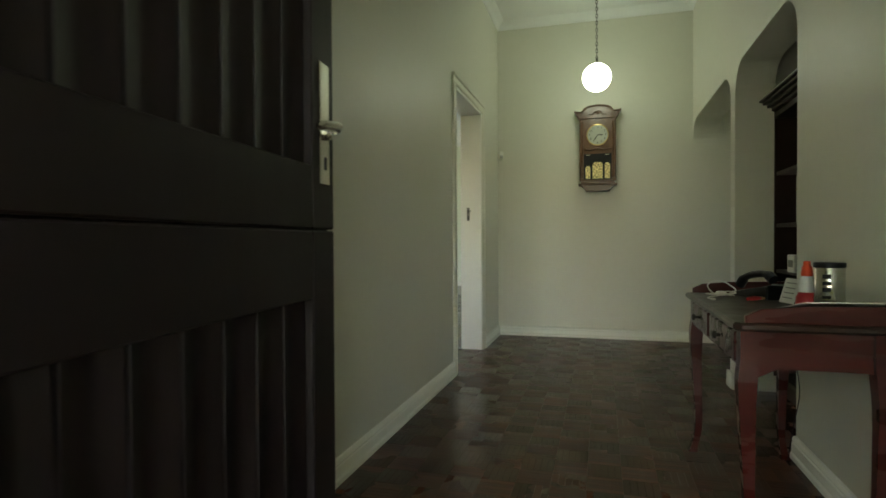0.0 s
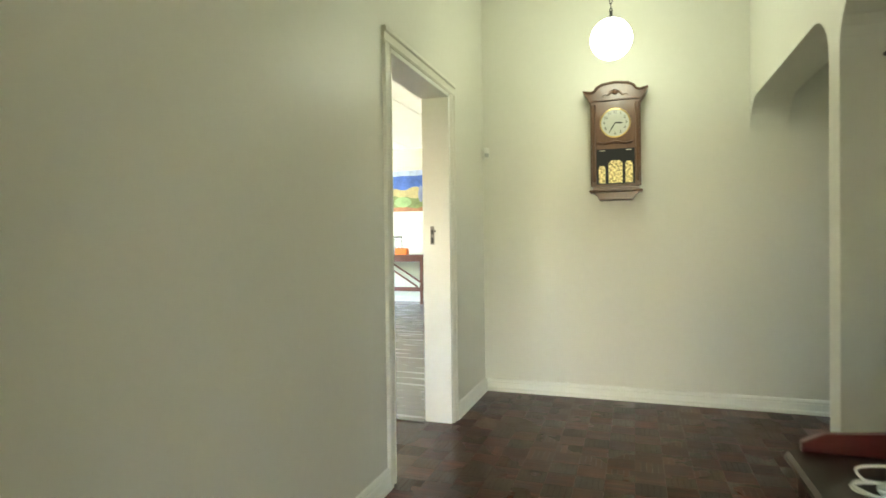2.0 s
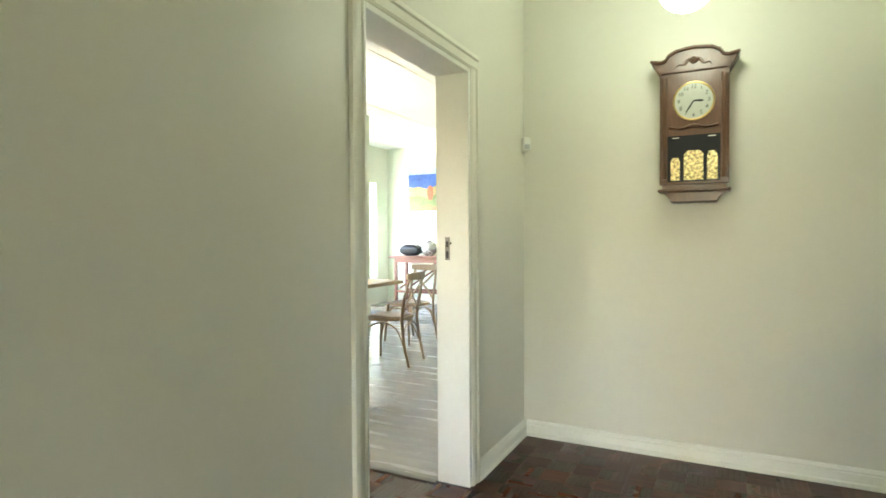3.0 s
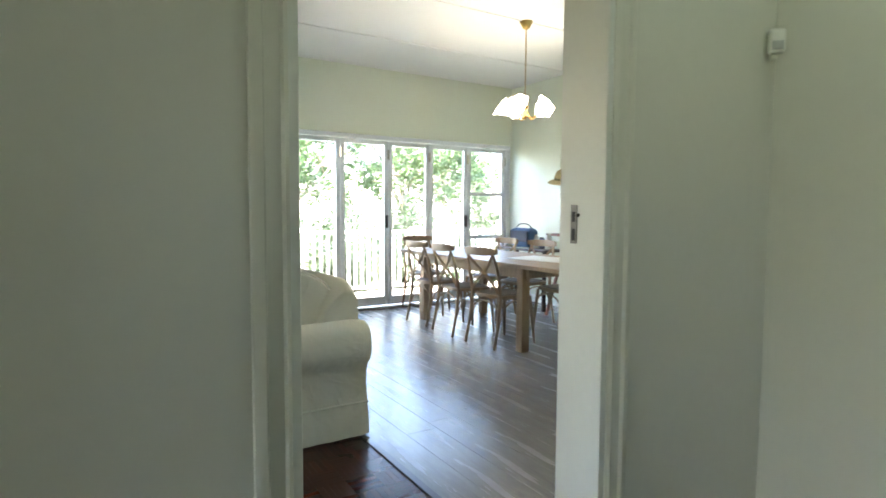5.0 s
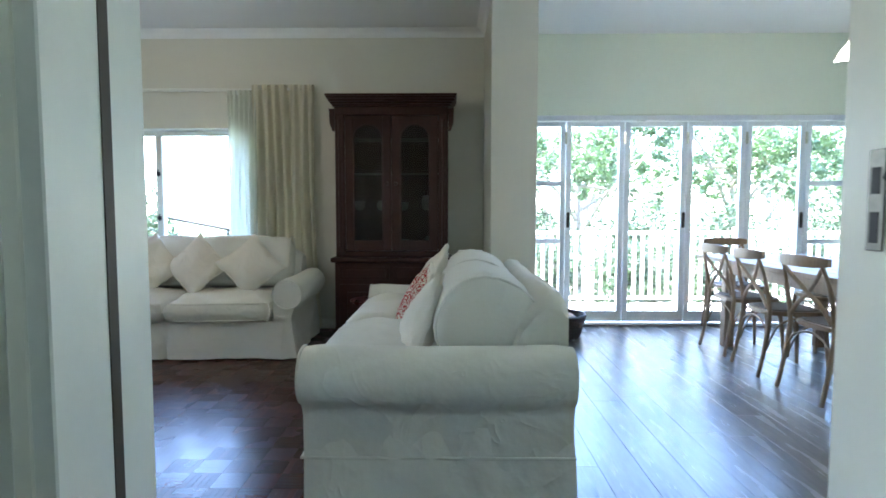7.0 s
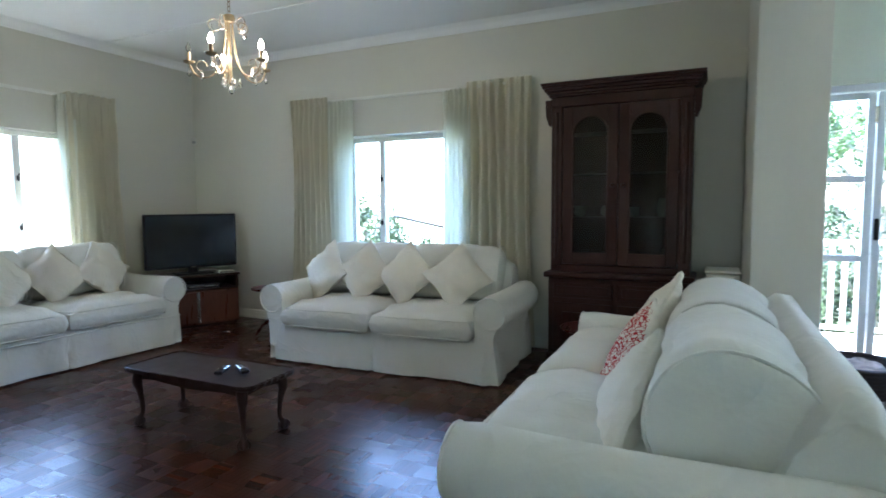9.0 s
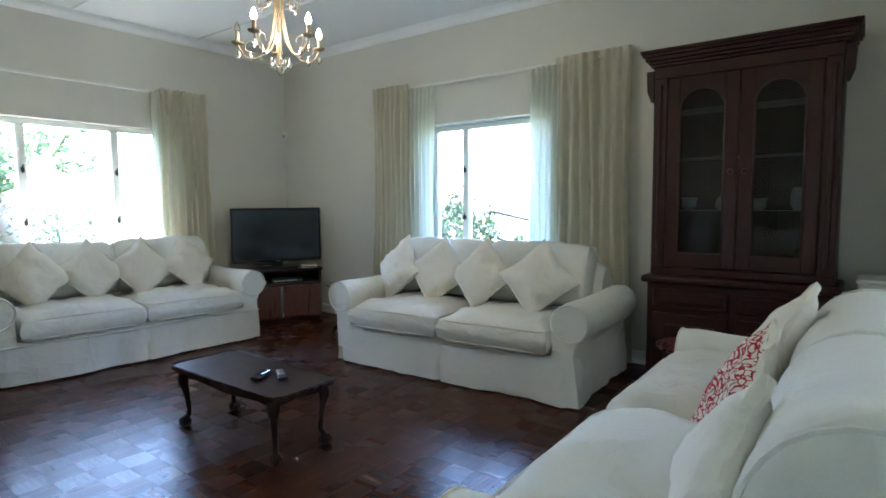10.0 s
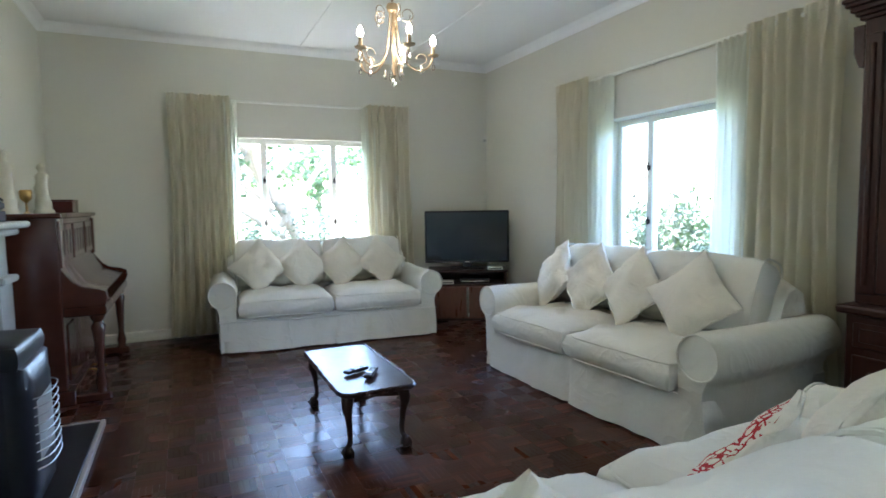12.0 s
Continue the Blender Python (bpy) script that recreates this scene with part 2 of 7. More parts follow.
# hall's side wall, with its doorway
DY0, DY1, DH = -1.812, -0.908, 2.052
bm = box(XH, 0, -7.12, DY0, 0, TOP)
box(XH, 0, DY1, 0.2, 0, TOP, bm=bm)
box(XH, 0, DY0, DY1, DH, TOP, bm=bm)
structure("wall_hall_side", bm, WALL)
END = -0.09              # face of the hall's end wall
structure("wall_end", box(0.0, 4.4, END, 0.2, 0, TOP), WALL)
# right side of the hall, with its two arches


def arch_wall(x0, x1, y_from, y_to, arches, top, r=0.24):
    """A wall along y; arches: (y0, y1, head)."""
    bm = bmesh.new()
    y = y_from
    for a, b, h in arches:
        if a > y:
            box(x0, x1, y, a, 0, top, bm=bm)
        pts = [(a, top), (a, h - r)]
        pts += [(a + r * (1 - math.cos(t)), h - r + r * math.sin(t)) for t in [math.pi / 2 * i / 8 for i in range(1, 9)]]
        pts += [(b - r * (1 - math.cos(t)), h - r + r * math.sin(t)) for t in [math.pi / 2 * i / 8 for i in range(8, 0, -1)]]
        pts += [(b, h - r), (b, top)]
        prism(pts, x0, x1, "x", bm=bm)
        y = b
    if y < y_to:
        box(x0, x1, y, y_to, 0, top, bm=bm)
    return bm


XR = 1.81
structure("wall_arches", arch_wall(XR, XR + 0.22, -5.64, END - 0.001, [(-2.95, -1.78, 2.03), (-1.66, END - 0.001, 2.03)], TOP, 0.2), WALL)
# alcove behind the near arch, passage behind the far one
bm = box(XR + 0.22, 2.75, -3.3, -3.1, 0, 2.6)
box(2.55, 2.75, -3.1, -1.62, 0, 2.6, bm=bm)
box(XR + 0.22, 2.75, -1.62, -1.50, 0, 2.6, bm=bm)
structure("wall_alcove", bm, WALL)
structure("ceiling_alcove", box(XR + 0.22, 2.75, -3.3, -1.50, 2.6, 2.7), CEIL)
bm = box(2.75, 4.4, -1.72, -1.52, 0, TOP)
box(4.2, 4.4, -1.52, END, 0, 1.45, bm=bm)
box(4.2, 4.4, -1.52, END, 1.9, TOP, bm=bm)
box(4.2, 4.4, -1.52, -0.88, 1.45, 1.9, bm=bm)
box(4.2, 4.4, -0.6, END, 1.45, 1.9, bm=bm)
structure("wall_passage", bm, WALL)
structure("ceiling_passage", box(XR + 0.22, 4.4, -1.50, END, 2.7, 2.8), CEIL)
# entrance wall with the front doorway
bm = box(-0.0, 0.50, -5.64, -5.50, 0, TOP)
box(1.46, XR, -5.64, -5.50, 0, TOP, bm=bm)
box(0.50, 1.46, -5.64, -5.50, 2.14, TOP, bm=bm)
structure("wall_entrance", bm, WALL)
structure("ceiling_hall", box(0, XR, -5.50, END, HC, HC + 0.1), CEIL)
# unseen roof and side wall, added to cut the daylight through the front doorway
structure("porch_roof", box(-0.15, 3.6, -9.9, -5.64, 2.45, 2.6), CEIL)
structure("wall_porch", box(XR, XR + 0.2, -7.6, -5.64, 0, 2.45), WALL)
# living room's window walls
W1 = (-3.57, -2.10, 0.80, 1.98)
W2 = (-4.76, -3.42, 0.80, 1.98)


def wall_with_window(axis, p0, p1, a0, a1, win):
    """A wall between planes p0 and p1, from a0 to a1 along it, with one opening (a, b, sill, head)."""
    bm = bmesh.new()
    a, b, s, h = win
    for u0, u1, z0, z1 in ((a0, a, 0, TOP), (b, a1, 0, TOP), (a, b, 0, s), (a, b, h, TOP)):
        if axis == "x":
            box(u0, u1, p0, p1, z0, z1, bm=bm)
        else:
            box(p0, p1, u0, u1, z0, z1, bm=bm)
    return bm


structure("wall_south", wall_with_window("x", YW - 0.24, YW, XW - 0.24, XH, W1), WALL)
structure("wall_west", wall_with_window("y", XW - 0.24, XW, YW, -1.09, W2), WALL)
STUB_X = -4.03
structure("wall_stub", box(XD - 0.12, STUB_X, -1.09, -0.72, 0, TOP, 0.004), WALL)
# dining room
BF0, BF1, BFH = -0.72, 2.86, 2.13
bm = box(XD - 0.12, XD + 0.10, BF0, BF1, BFH, TOP)
structure("wall_dining_west", bm, WALL_DINING)
bm = box(XD - 0.12, -3.3, 2.88, 3.08, 0, TOP)
box(-4.9, -4.7, 3.08, 3.5, 0, TOP, bm=bm)
box(-4.9, -4.7, 5.35, 5.75, 0, TOP, bm=bm)
box(-4.9, -4.7, 3.5, 5.35, 0, 0.5, bm=bm)
box(-4.9, -4.7, 3.5, 5.35, 2.25, TOP, bm=bm)
box(-4.9, 0.2, 5.75, 5.95, 0, TOP, bm=bm)
structure("wall_dining_north", bm, WALL_DINING)
structure("wall_chimney_side", box(-0.53, XH, -6.88, -2.35, 0, TOP), WALL)
structure("wall_dining_east", box(XH, 0.0, 0.2, 5.75, 0, TOP), WALL_DINING)
structure("ceiling_living", box(XW, XH, YW, -0.93, LC, LC + 0.1), CEIL)
structure("ceiling_dining", box(XD, XH, -0.93, 5.75, LC, LC + 0.1), CEIL)
structure("roof_slab", box(-5.3, 4.6, -7.85, 6.2, TOP, TOP + 0.15), CONCRETE)
# unseen eaves, added like the slab's south overhang to shade the windows from sun
structure("eaves", box(-5.9, -5.3, -7.6, 6.2, TOP - 0.05, TOP + 0.1), TRIM)

# ceiling joint strips
bm = bmesh.new()
for x in (-0.50, -1.66, -2.80, -3.94):
    box(x - 0.012, x + 0.012, YW + 0.06, -0.95, LC - 0.010, LC, bm=bm)
for x in (-1.75, -2.92, -4.06):
    box(x - 0.006, x + 0.006, -0.92, 5.7, LC - 0.006, LC, bm=bm)
structure("ceiling_strips", bm, CEIL)


def cornice(pts, z, s=0.075):
    """A coved cornice along straight runs: (x0, y0, x1, y1, nx, ny), n pointing into the room."""
    bm = bmesh.new()
    for x0, y0, x1, y1, nx, ny in pts:
        prof = [(0, 0), (s, 0)] + [(s * (1 - math.sin(t)) + 0.008, -s * (1 - math.cos(t)) - 0.006) for t in (0.2, 0.6, 1.0, 1.4)] + [(0, -s)]
        a = [bm.verts.new((x0 + nx * u, y0 + ny * u, z + v)) for u, v in prof]
        b = [bm.verts.new((x1 + nx * u, y1 + ny * u, z + v)) for u, v in prof]
        k = len(prof)
        bm.faces.new(a)
        bm.faces.new(b[::-1])
        for i in range(k):
            bm.faces.new((a[i], b[i], b[(i + 1) % k], a[(i + 1) % k]))
    bmesh.ops.recalc_face_normals(bm, faces=bm.faces[:])
    return bm


structure("trim_cornice_living", cornice([(XW, YW, XW, -1.09, 1, 0), (XW, YW, -0.53, YW, 0, 1), (-0.53, YW, -0.53, -2.35, -1, 0), (XW, -1.09, STUB_X, -1.09, 0, -1)], LC - 0.002), CEIL, 30)
structure("trim_cornice_hall", cornice([(0, -5.50, 0, END, 1, 0), (0, END, XR, END, 0, -1), (XR, END, XR, -5.50, -1, 0)], HC - 0.002), CEIL, 30)


def skirting(name, runs, h=0.096, t=0.018):
    """A moulded skirting board: a board, a groove and a rounded top."""
    bm = bmesh.new()
    for x0, y0, x1, y1, nx, ny in runs:
        prof = [(0, 0), (t + 0.006, 0), (t + 0.006, 0.02), (t, 0.028), (t, h - 0.03), (t - 0.005, h - 0.024), (t, h - 0.016), (t - 0.008, h - 0.002), (0, h)]
        a = [bm.verts.new((x0 + nx * u, y0 + ny * u, v)) for u, v in prof]
        b = [bm.verts.new((x1 + nx * u, y1 + ny * u, v)) for u, v in prof]
        k = len(prof)
        bm.faces.new(a)
        bm.faces.new(b[::-1])
        for i in range(k):
            bm.faces.new((a[i], b[i], b[(i + 1) % k], a[(i + 1) % k]))
    bmesh.ops.recalc_face_normals(bm, faces=bm.faces[:])
    return structure(name, bm, TRIM, 35)


skirting("baseboard_hall", [(0, -5.50, 0, -1.887, 1, 0), (0, -0.833, 0, END, 1, 0), (0.02, END, 4.2, END, 0, -1), (XR, -5.50, XR, -2.95, -1, 0), (XR, -1.78, XR, -1.66, -1, 0),
                            (XR - 0.02, -1.78, XR + 0.24, -1.78, 0, -1), (XR - 0.02, -1.66, XR + 0.24, -1.66, 0, 1)])
skirting("baseboard_living", [(XW, YW, XW, -1.09, 1, 0), (XW + 0.02, YW, -0.53, YW, 0, 1), (-0.53, YW, -0.53, -4.6, -1, 0)])
skirting("baseboard_dining", [(-4.7, 5.75, XH, 5.75, 0, -1), (XD + 0.1, 2.88, -3.3, 2.88, 0, -1)])


# ---- doorway trim ----
def profile_run(p, q, inward, out, w=0.075, t=0.022):
    """A moulded architrave from p to q; inward points to the opening, out away from the wall."""
    p, q, i, o = Vector(p), Vector(q), Vector(inward), Vector(out)
    prof = [(0, 0), (0, t * 0.8), (0.012, t), (0.022, t), (0.028, t * 0.6), (w - 0.016, t * 0.5), (w - 0.01, t * 0.75), (w, t * 0.4), (w, 0)]
    bm = bmesh.new()
    a = [bm.verts.new(p + i * u + o * v) for u, v in prof]
    b = [bm.verts.new(q + i * u + o * v) for u, v in prof]
    k = len(prof)
    bm.faces.new(a)
    bm.faces.new(b[::-1])
    for j in range(k):
        bm.faces.new((a[j], b[j], b[(j + 1) % k], a[(j + 1) % k]))
    bmesh.ops.recalc_face_normals(bm, faces=bm.faces[:])
    return bm


door1 = tagged(new("door_1"), kind="structure")
CREAM_TRIM = mat("cream gloss paint", (0.70, 0.68, 0.58), 0.36, vary=0.02, scale=4, grain=40, grain_amt=0.02, bump=0.06, bump_scale=40)
for x, o in ((0.0, 1), (XH, -1)):
    part("architrave", profile_run((x, DY0 - 0.075, 0), (x, DY0 - 0.075, DH + 0.0), (0, 1, 0), (o, 0, 0)), CREAM_TRIM if o > 0 else TRIM, door1, smooth=30)
    part("architrave", profile_run((x, DY1 + 0.075, 0), (x, DY1 + 0.075, DH + 0.0), (0, -1, 0), (o, 0, 0)), CREAM_TRIM if o > 0 else TRIM, door1, smooth=30)
    part("architrave", profile_run((x, DY0 - 0.075, DH + 0.075), (x, DY1 + 0.075, DH + 0.075), (0, 0, -1), (o, 0, 0)), CREAM_TRIM if o > 0 else TRIM, door1, smooth=30)
part("jamb", box(XH - 0.004, 0.004, DY0 - 0.002, DY0 + 0.022, 0, DH, 0.002), TRIM, door1)
part("jamb", box(XH - 0.004, 0.004, DY1 - 0.022, DY1 + 0.002, 0, DH, 0.002), TRIM, door1)
part("jamb_head", box(XH - 0.004, 0.004, DY0 + 0.022, DY1 - 0.022, DH - 0.022, DH + 0.002, 0.002), TRIM, door1)
# thin dark brown strip up the left jamb
part("rebate_seal", box(-0.103, -0.086, DY0 + 0.0205, DY0 + 0.0235, 0.01, DH - 0.03), mat("brown rebate strip", (0.05, 0.035, 0.02), 0.6), door1, "dark brown strip along the rebate")
plate = part("strike_plate", box(-0.125, -0.10, DY1 - 0.0255, DY1 - 0.022, 1.118, 1.232, 0.001), mat("tarnished steel", (0.20, 0.19, 0.17), 0.4, metal=0.7, vary=0.3, scale=30), door1, "worn chrome strike plate")
part("latch_hole", box(-0.119, -0.106, DY1 - 0.0262, DY1 - 0.0252, 1.127, 1.162), BLACK, plate)
part("latch_hole", box(-0.119, -0.106, DY1 - 0.0262, DY1 - 0.0252, 1.182, 1.212), BLACK, plate)
part("latch_lip", tube([(-0.098, DY1 - 0.024, 1.20), (-0.092, DY1 - 0.026, 1.203)], 0.005, 8), IRON, plate)


# ---- windows ----
def casement(name, axis, plane, win, mullions, label):
    """A white steel window in its opening, with casements, stays, glass and a sill."""
    a, b, s, h = win
    m = Matrix.Translation((0, plane, 0)) if axis == "x" else Matrix.Translation((plane, 0, 0)) @ Matrix.Rotation(radians(-90), 4, "Z")
    ob = tagged(new(name), kind="structure")
    ob.matrix_world = m
    if axis == "y":
        a, b = -b, -a
        mullions = sorted(-u for u in mullions)
    t = 0.03

    def bar(u0, u1, z0, z1, nm="frame", d=0.03, p=ob):
        return part(nm, box(u0, u1, -d, d, z0, z1, 0.004), TRIM, p)

    bar(a, b, s, s + 0.05)
    bar(a, b, h - 0.05, h)
    bar(a, a + 0.045, s + 0.05, h - 0.05)
    bar(b - 0.045, b, s + 0.05, h - 0.05)
    cuts = [a + 0.045] + mullions + [b - 0.045]
    for u in mullions:
        bar(u - 0.032, u + 0.032, s + 0.05, h - 0.05, "mullion", 0.035)
        for z in (s + 0.30, s + 0.75):
            hd = part("stay_handle", tube(curve_pts([(u, 0.045, z - 0.03), (u + 0.012, 0.055, z), (u - 0.006, 0.05, z + 0.04)], 3), 0.006, 6), IRON, ob, "black iron window catch")
            part("catch_plate", box(u - 0.014, u + 0.014, 0.033, 0.042, z - 0.02, z + 0.02, 0.002), IRON, hd)
    for u0, u1 in zip(cuts, cuts[1:]):
        part("pane", box(u0 + 0.012, u1 - 0.012, -0.003, 0.003, s + 0.05, h - 0.05), GLASS, ob).visible_shadow = False
    part("sill", box(a - 0.03, b + 0.03, 0.01, 0.17, s - 0.03, s, 0.006), TRIM, ob)
    return ob


casement("window_1", "x", YW - 0.13, W1, [-3.15, -2.41], "")
# the west window looks along -x: built in its own frame and turned
casement("window_2", "y", XW - 0.19, W2, [-4.38, -3.64], "")

# ---- ground and things outside ----
LEAF = mat("garden leaves", (0.055, 0.092, 0.030), 0.5, vary=0.3, scale=0.8, grain=20, grain_amt=0.1, bump=0, island=0.5, trans=0.28)
LEAF_DK = mat("shrub leaves", (0.034, 0.056, 0.022), 0.5, vary=0.3, scale=0.8, grain=20, grain_amt=0.1, bump=0, island=0.5, trans=0.2)
PETAL = mat("magenta petals", (0.55, 0.02, 0.20), 0.6, vary=0.1, bump=0, island=0.2, trans=0.3)
BARK = mat("pale bark", (0.22, 0.18, 0.14), 0.85, vary=0.25, scale=4, grain=30, grain_amt=0.2, bump=0.4, bump_scale=25, dist=0.02)
GRASS = mat("lawn", (0.06, 0.08, 0.03), 0.9, vary=0.3, scale=1.2, grain=60, grain_amt=0.3, bump=0.4, bump_scale=60, dist=0.02)
STONE = mat("garden wall stone", (0.33, 0.28, 0.23), 0.85, vary=0.25, scale=3, grain=30, grain_amt=0.15, bump=0.3, bump_scale=12, dist=0.02)
structure("ground", box(-400, 400, -400, 400, -0.75, -0.65), GRASS)
structure("house_base", box(-5.35, 4.5, -7.2, 6.1, -0.66, -0.032), STONE)
structure("pavement_porch", box(-0.4, 3.6, -8.6, -5.50, -0.64, -0.02), CONCRETE)
structure("pavement_deck", box(-7.05, -5.36, -1.5, 4.4, -0.64, -0.06), CONCRETE)


def leaves(n, centre, size, leaf=0.06, seed=1, gaps=0.35):
    """A crown of small folded leaves gathered in clumps, with gaps."""
    rng = np.random.default_rng(seed)
    k = max(6, n // 45)
    c = rng.normal(0, 0.42, (k, 3))
    c = c[np.linalg.norm(c, axis=1) < 1.15]
    pick = rng.integers(0, len(c), n)
    p = (c[pick] + rng.normal(0, 0.11, (n, 3))) * np.array(size) + np.array(centre)
    a = rng.normal(0, 1, (n, 3))
    a /= np.linalg.norm(a, axis=1)[:, None]
    b = np.cross(a, rng.normal(0, 1, (n, 3)))
    b /= np.linalg.norm(b, axis=1)[:, None]
    s = leaf * rng.uniform(0.6, 1.4, (n, 1))
    up = np.cross(a, b) * s * 0.15
    v = np.stack([p - a * s, p + b * s * 0.4 + up, p + a * s, p - b * s * 0.4 + up], 1).reshape(-1, 3)
    f = [(4 * i, 4 * i + 1, 4 * i + 2, 4 * i + 3) for i in range(n)]
    return v, f


def leaf_mesh(name, clumps, material, parent):
    vs, fs, o = [], [], 0
    for args in clumps:
        v, f = leaves(*args)
        vs.append(v)
        fs += [tuple(i + o for i in q) for q in f]
        o += len(v)
    me = bpy.data.meshes.new(name)
    me.from_pydata(np.concatenate(vs).tolist(), [], fs)
    me.materials.append(material)
    ob = new(name, me)
    ob.parent = parent
    return ob


def tree(x, y, h, spread, seed, label, n=5000, leaf=0.07, lean=(0, 0), base=-0.66, low=0.45):
    rng = random.Random(seed)
    t = thing("tree", pose(x, y, base), label, "tree")
    tr = tube(curve_pts([(0, 0, -0.1), (lean[0] * 0.3, lean[1] * 0.3, h * 0.3), (lean[0], lean[1], h * 0.62), (lean[0] * 1.2, lean[1] * 1.3, h * 0.9)], 4), [0.03 * h * (1 - 0.055 * i) for i in range(13)], 9)
    clumps = []
    for i in range(9):
        a = i * 2.4 + rng.random()
        z0 = h * (0.28 + 0.05 * i)
        k = z0 / (h * 0.62)
        s0 = Vector((lean[0] * min(k, 1), lean[1] * min(k, 1), z0))
        r = spread * (0.5 + 0.5 * rng.random())
        e = Vector((lean[0] + r * math.cos(a), lean[1] + r * math.sin(a), h * (0.5 + 0.5 * rng.random())))
        mid = (s0 + e) / 2 + Vector((rng.uniform(-.3, .3), rng.uniform(-.3, .3), rng.uniform(-.1, .4)))
        pts = curve_pts([s0, mid, e], 4)
        tube(pts, [0.013 * h * (1 - 0.1 * j) for j in range(len(pts))], 6, tr)
        for _ in range(3):
            q = mid.lerp(e, rng.random())
            e2 = q + Vector((rng.uniform(-1, 1), rng.uniform(-1, 1), rng.uniform(-0.2, 0.8))) * spread * 0.4
            tube([q, (q + e2) / 2 + Vector((0, 0, 0.06)), e2], [0.006 * h, 0.004 * h, 0.002 * h], 5, tr)
            clumps.append((n // 36, tuple(e2), (spread * 0.32, spread * 0.32, spread * 0.22), leaf, seed * 100 + i * 3 + _))
        clumps.append((n // 36, tuple(e), (spread * 0.35, spread * 0.35, spread * 0.25), leaf, seed * 77 + i))
    part("trunk", tr, BARK, t, smooth=60)
    leaf_mesh("crown", clumps, LEAF, t)
    return t


def shrub(x, y, w, h, seed, label, n=2600, leaf=0.05, base=-0.66, material=None, flowers=0):
    rng = random.Random(seed)
    t = thing("shrub", pose(x, y, base), label, "shrub")
    st = bmesh.new()
    clumps = []
    for i in range(7):
        a = i * 0.9 + rng.random()
        e = (w * 0.35 * math.cos(a), w * 0.35 * math.sin(a), h * (0.5 + 0.4 * rng.random()))
        tube([(0, 0, -0.05), (e[0] * 0.4, e[1] * 0.4, e[2] * 0.5), e], [0.03, 0.02, 0.008], 5, st)
        clumps.append((n // 7, (e[0], e[1], e[2] * 0.8), (w * 0.32, w * 0.32, h * 0.4), leaf, seed * 31 + i))
    part("stems", st, BARK, t)
    leaf_mesh("crown", clumps, material or LEAF_DK, t)
    if flowers:
        fl_ = leaf_mesh("flowers", [(flowers, (0.1, 0.1, h * 0.85), (w * 0.3, w * 0.3, h * 0.15), 0.035, seed + 5)], PETAL, t)
        fl_["kind"] = "stuff"
    return t


tree(-3.9, -11.6, 4.8, 2.2, 3, "spreading garden tree with pale crooked branches outside the window", n=7500, leaf=0.06, lean=(1.3, 0.5))
tree(-1.5, -14.5, 5.5, 2.6, 8, "leafy tree further back in the garden", n=9000, leaf=0.08)
tree(-12.5, 1.5, 4.2, 2.4, 5, "leafy tree beyond the deck railing", n=14000, leaf=0.055, low=0.3)
tree(-13.5, 5.5, 4.6, 2.4, 6, "leafy tree beyond the deck railing", n=14000, leaf=0.055)
for i, (x, y, w, h, fl) in enumerate([(-2.3, -9.6, 2.0, 1.7, 0), (-0.8, -10.0, 2.0, 2.1, 0), (-4.4, -10.3, 2.0, 1.5, 0), (-3.3, -12.0, 3.0, 2.2, 0), (-0.6, -12.4, 3.0, 2.8, 0),
                                      (-6.6, -5.9, 1.5, 2.2, 0), (-7.4, -6.9, 2.2, 2.3, 0), (-7.2, -4.6, 1.3, 1.55, 90),
                                      (-9.3, -0.9, 2.2, 2.3, 0), (-9.6, 0.9, 2.4, 2.5, 0), (-9.2, 2.6, 2.2, 2.3, 0), (-9.8, 4.4, 2.4, 2.6, 0), (-9.6, -2.8, 2.2, 2.0, 0), (-9.9, 6.4, 2.4, 2.6, 0),
                                      (-7.9, -0.8, 1.7, 1.45, 0), (-7.8, 0.5, 1.7, 1.5, 0), (-7.9, 1.8, 1.7, 1.45, 0), (-7.8, 3.1, 1.7, 1.5, 0), (-8.0, 4.4, 1.7, 1.5, 0)]):
    shrub(x, y, w, h, i + 11, n=6500 if h < 1.6 and not fl else 4200, leaf=0.04, label="flowering shrub with magenta blossom outside the window" if fl else "dense green garden shrub", flowers=fl)
far = tree(-21, -6, 5.0, 2.8, 12, "distant leafy garden tree", n=4200, leaf=0.12)
for x, y, r in ((-22, 4, 40), (-20, 10, 80), (-24, 0, 150), (-23, 15, 190), (4, -24, 260), (-7, -25, 300), (-2, -27, 20), (-20, 21, 120)):
    copy_thing(far, pose(x, y, -0.66, 0, 0, r))

# garden stair rail outside the west window
t = thing("garden_handrail", pose(-8.2, -4.4, -0.65), "thin metal handrail along a sloping garden path", "handrail")
part("rail", tube([(0, -1.6, 1.75), (0, 1.6, 1.15)], 0.025, 8), IRON, t)
part("rail", tube([(0, -1.6, 1.35), (0, 1.6, 0.75)], 0.018, 8), IRON, t)
for u in (-1.6, -0.5, 0.6, 1.6):
    part("post", cyl(0.025, 0, 1.45 - u * 0.19, 8, at=(0, u, 0)), IRON, t)
t = thing("brick_pier", pose(-8.0, -4.15, -0.65), "weathered brick gate pier beside the path", "pier")
part("column", box(-0.13, 0.13, -0.13, 0.13, 0, 1.9, 0.01), STONE, t)
part("cap", box(-0.17, 0.17, -0.17, 0.17, 1.9, 1.97, 0.01), STONE, t)

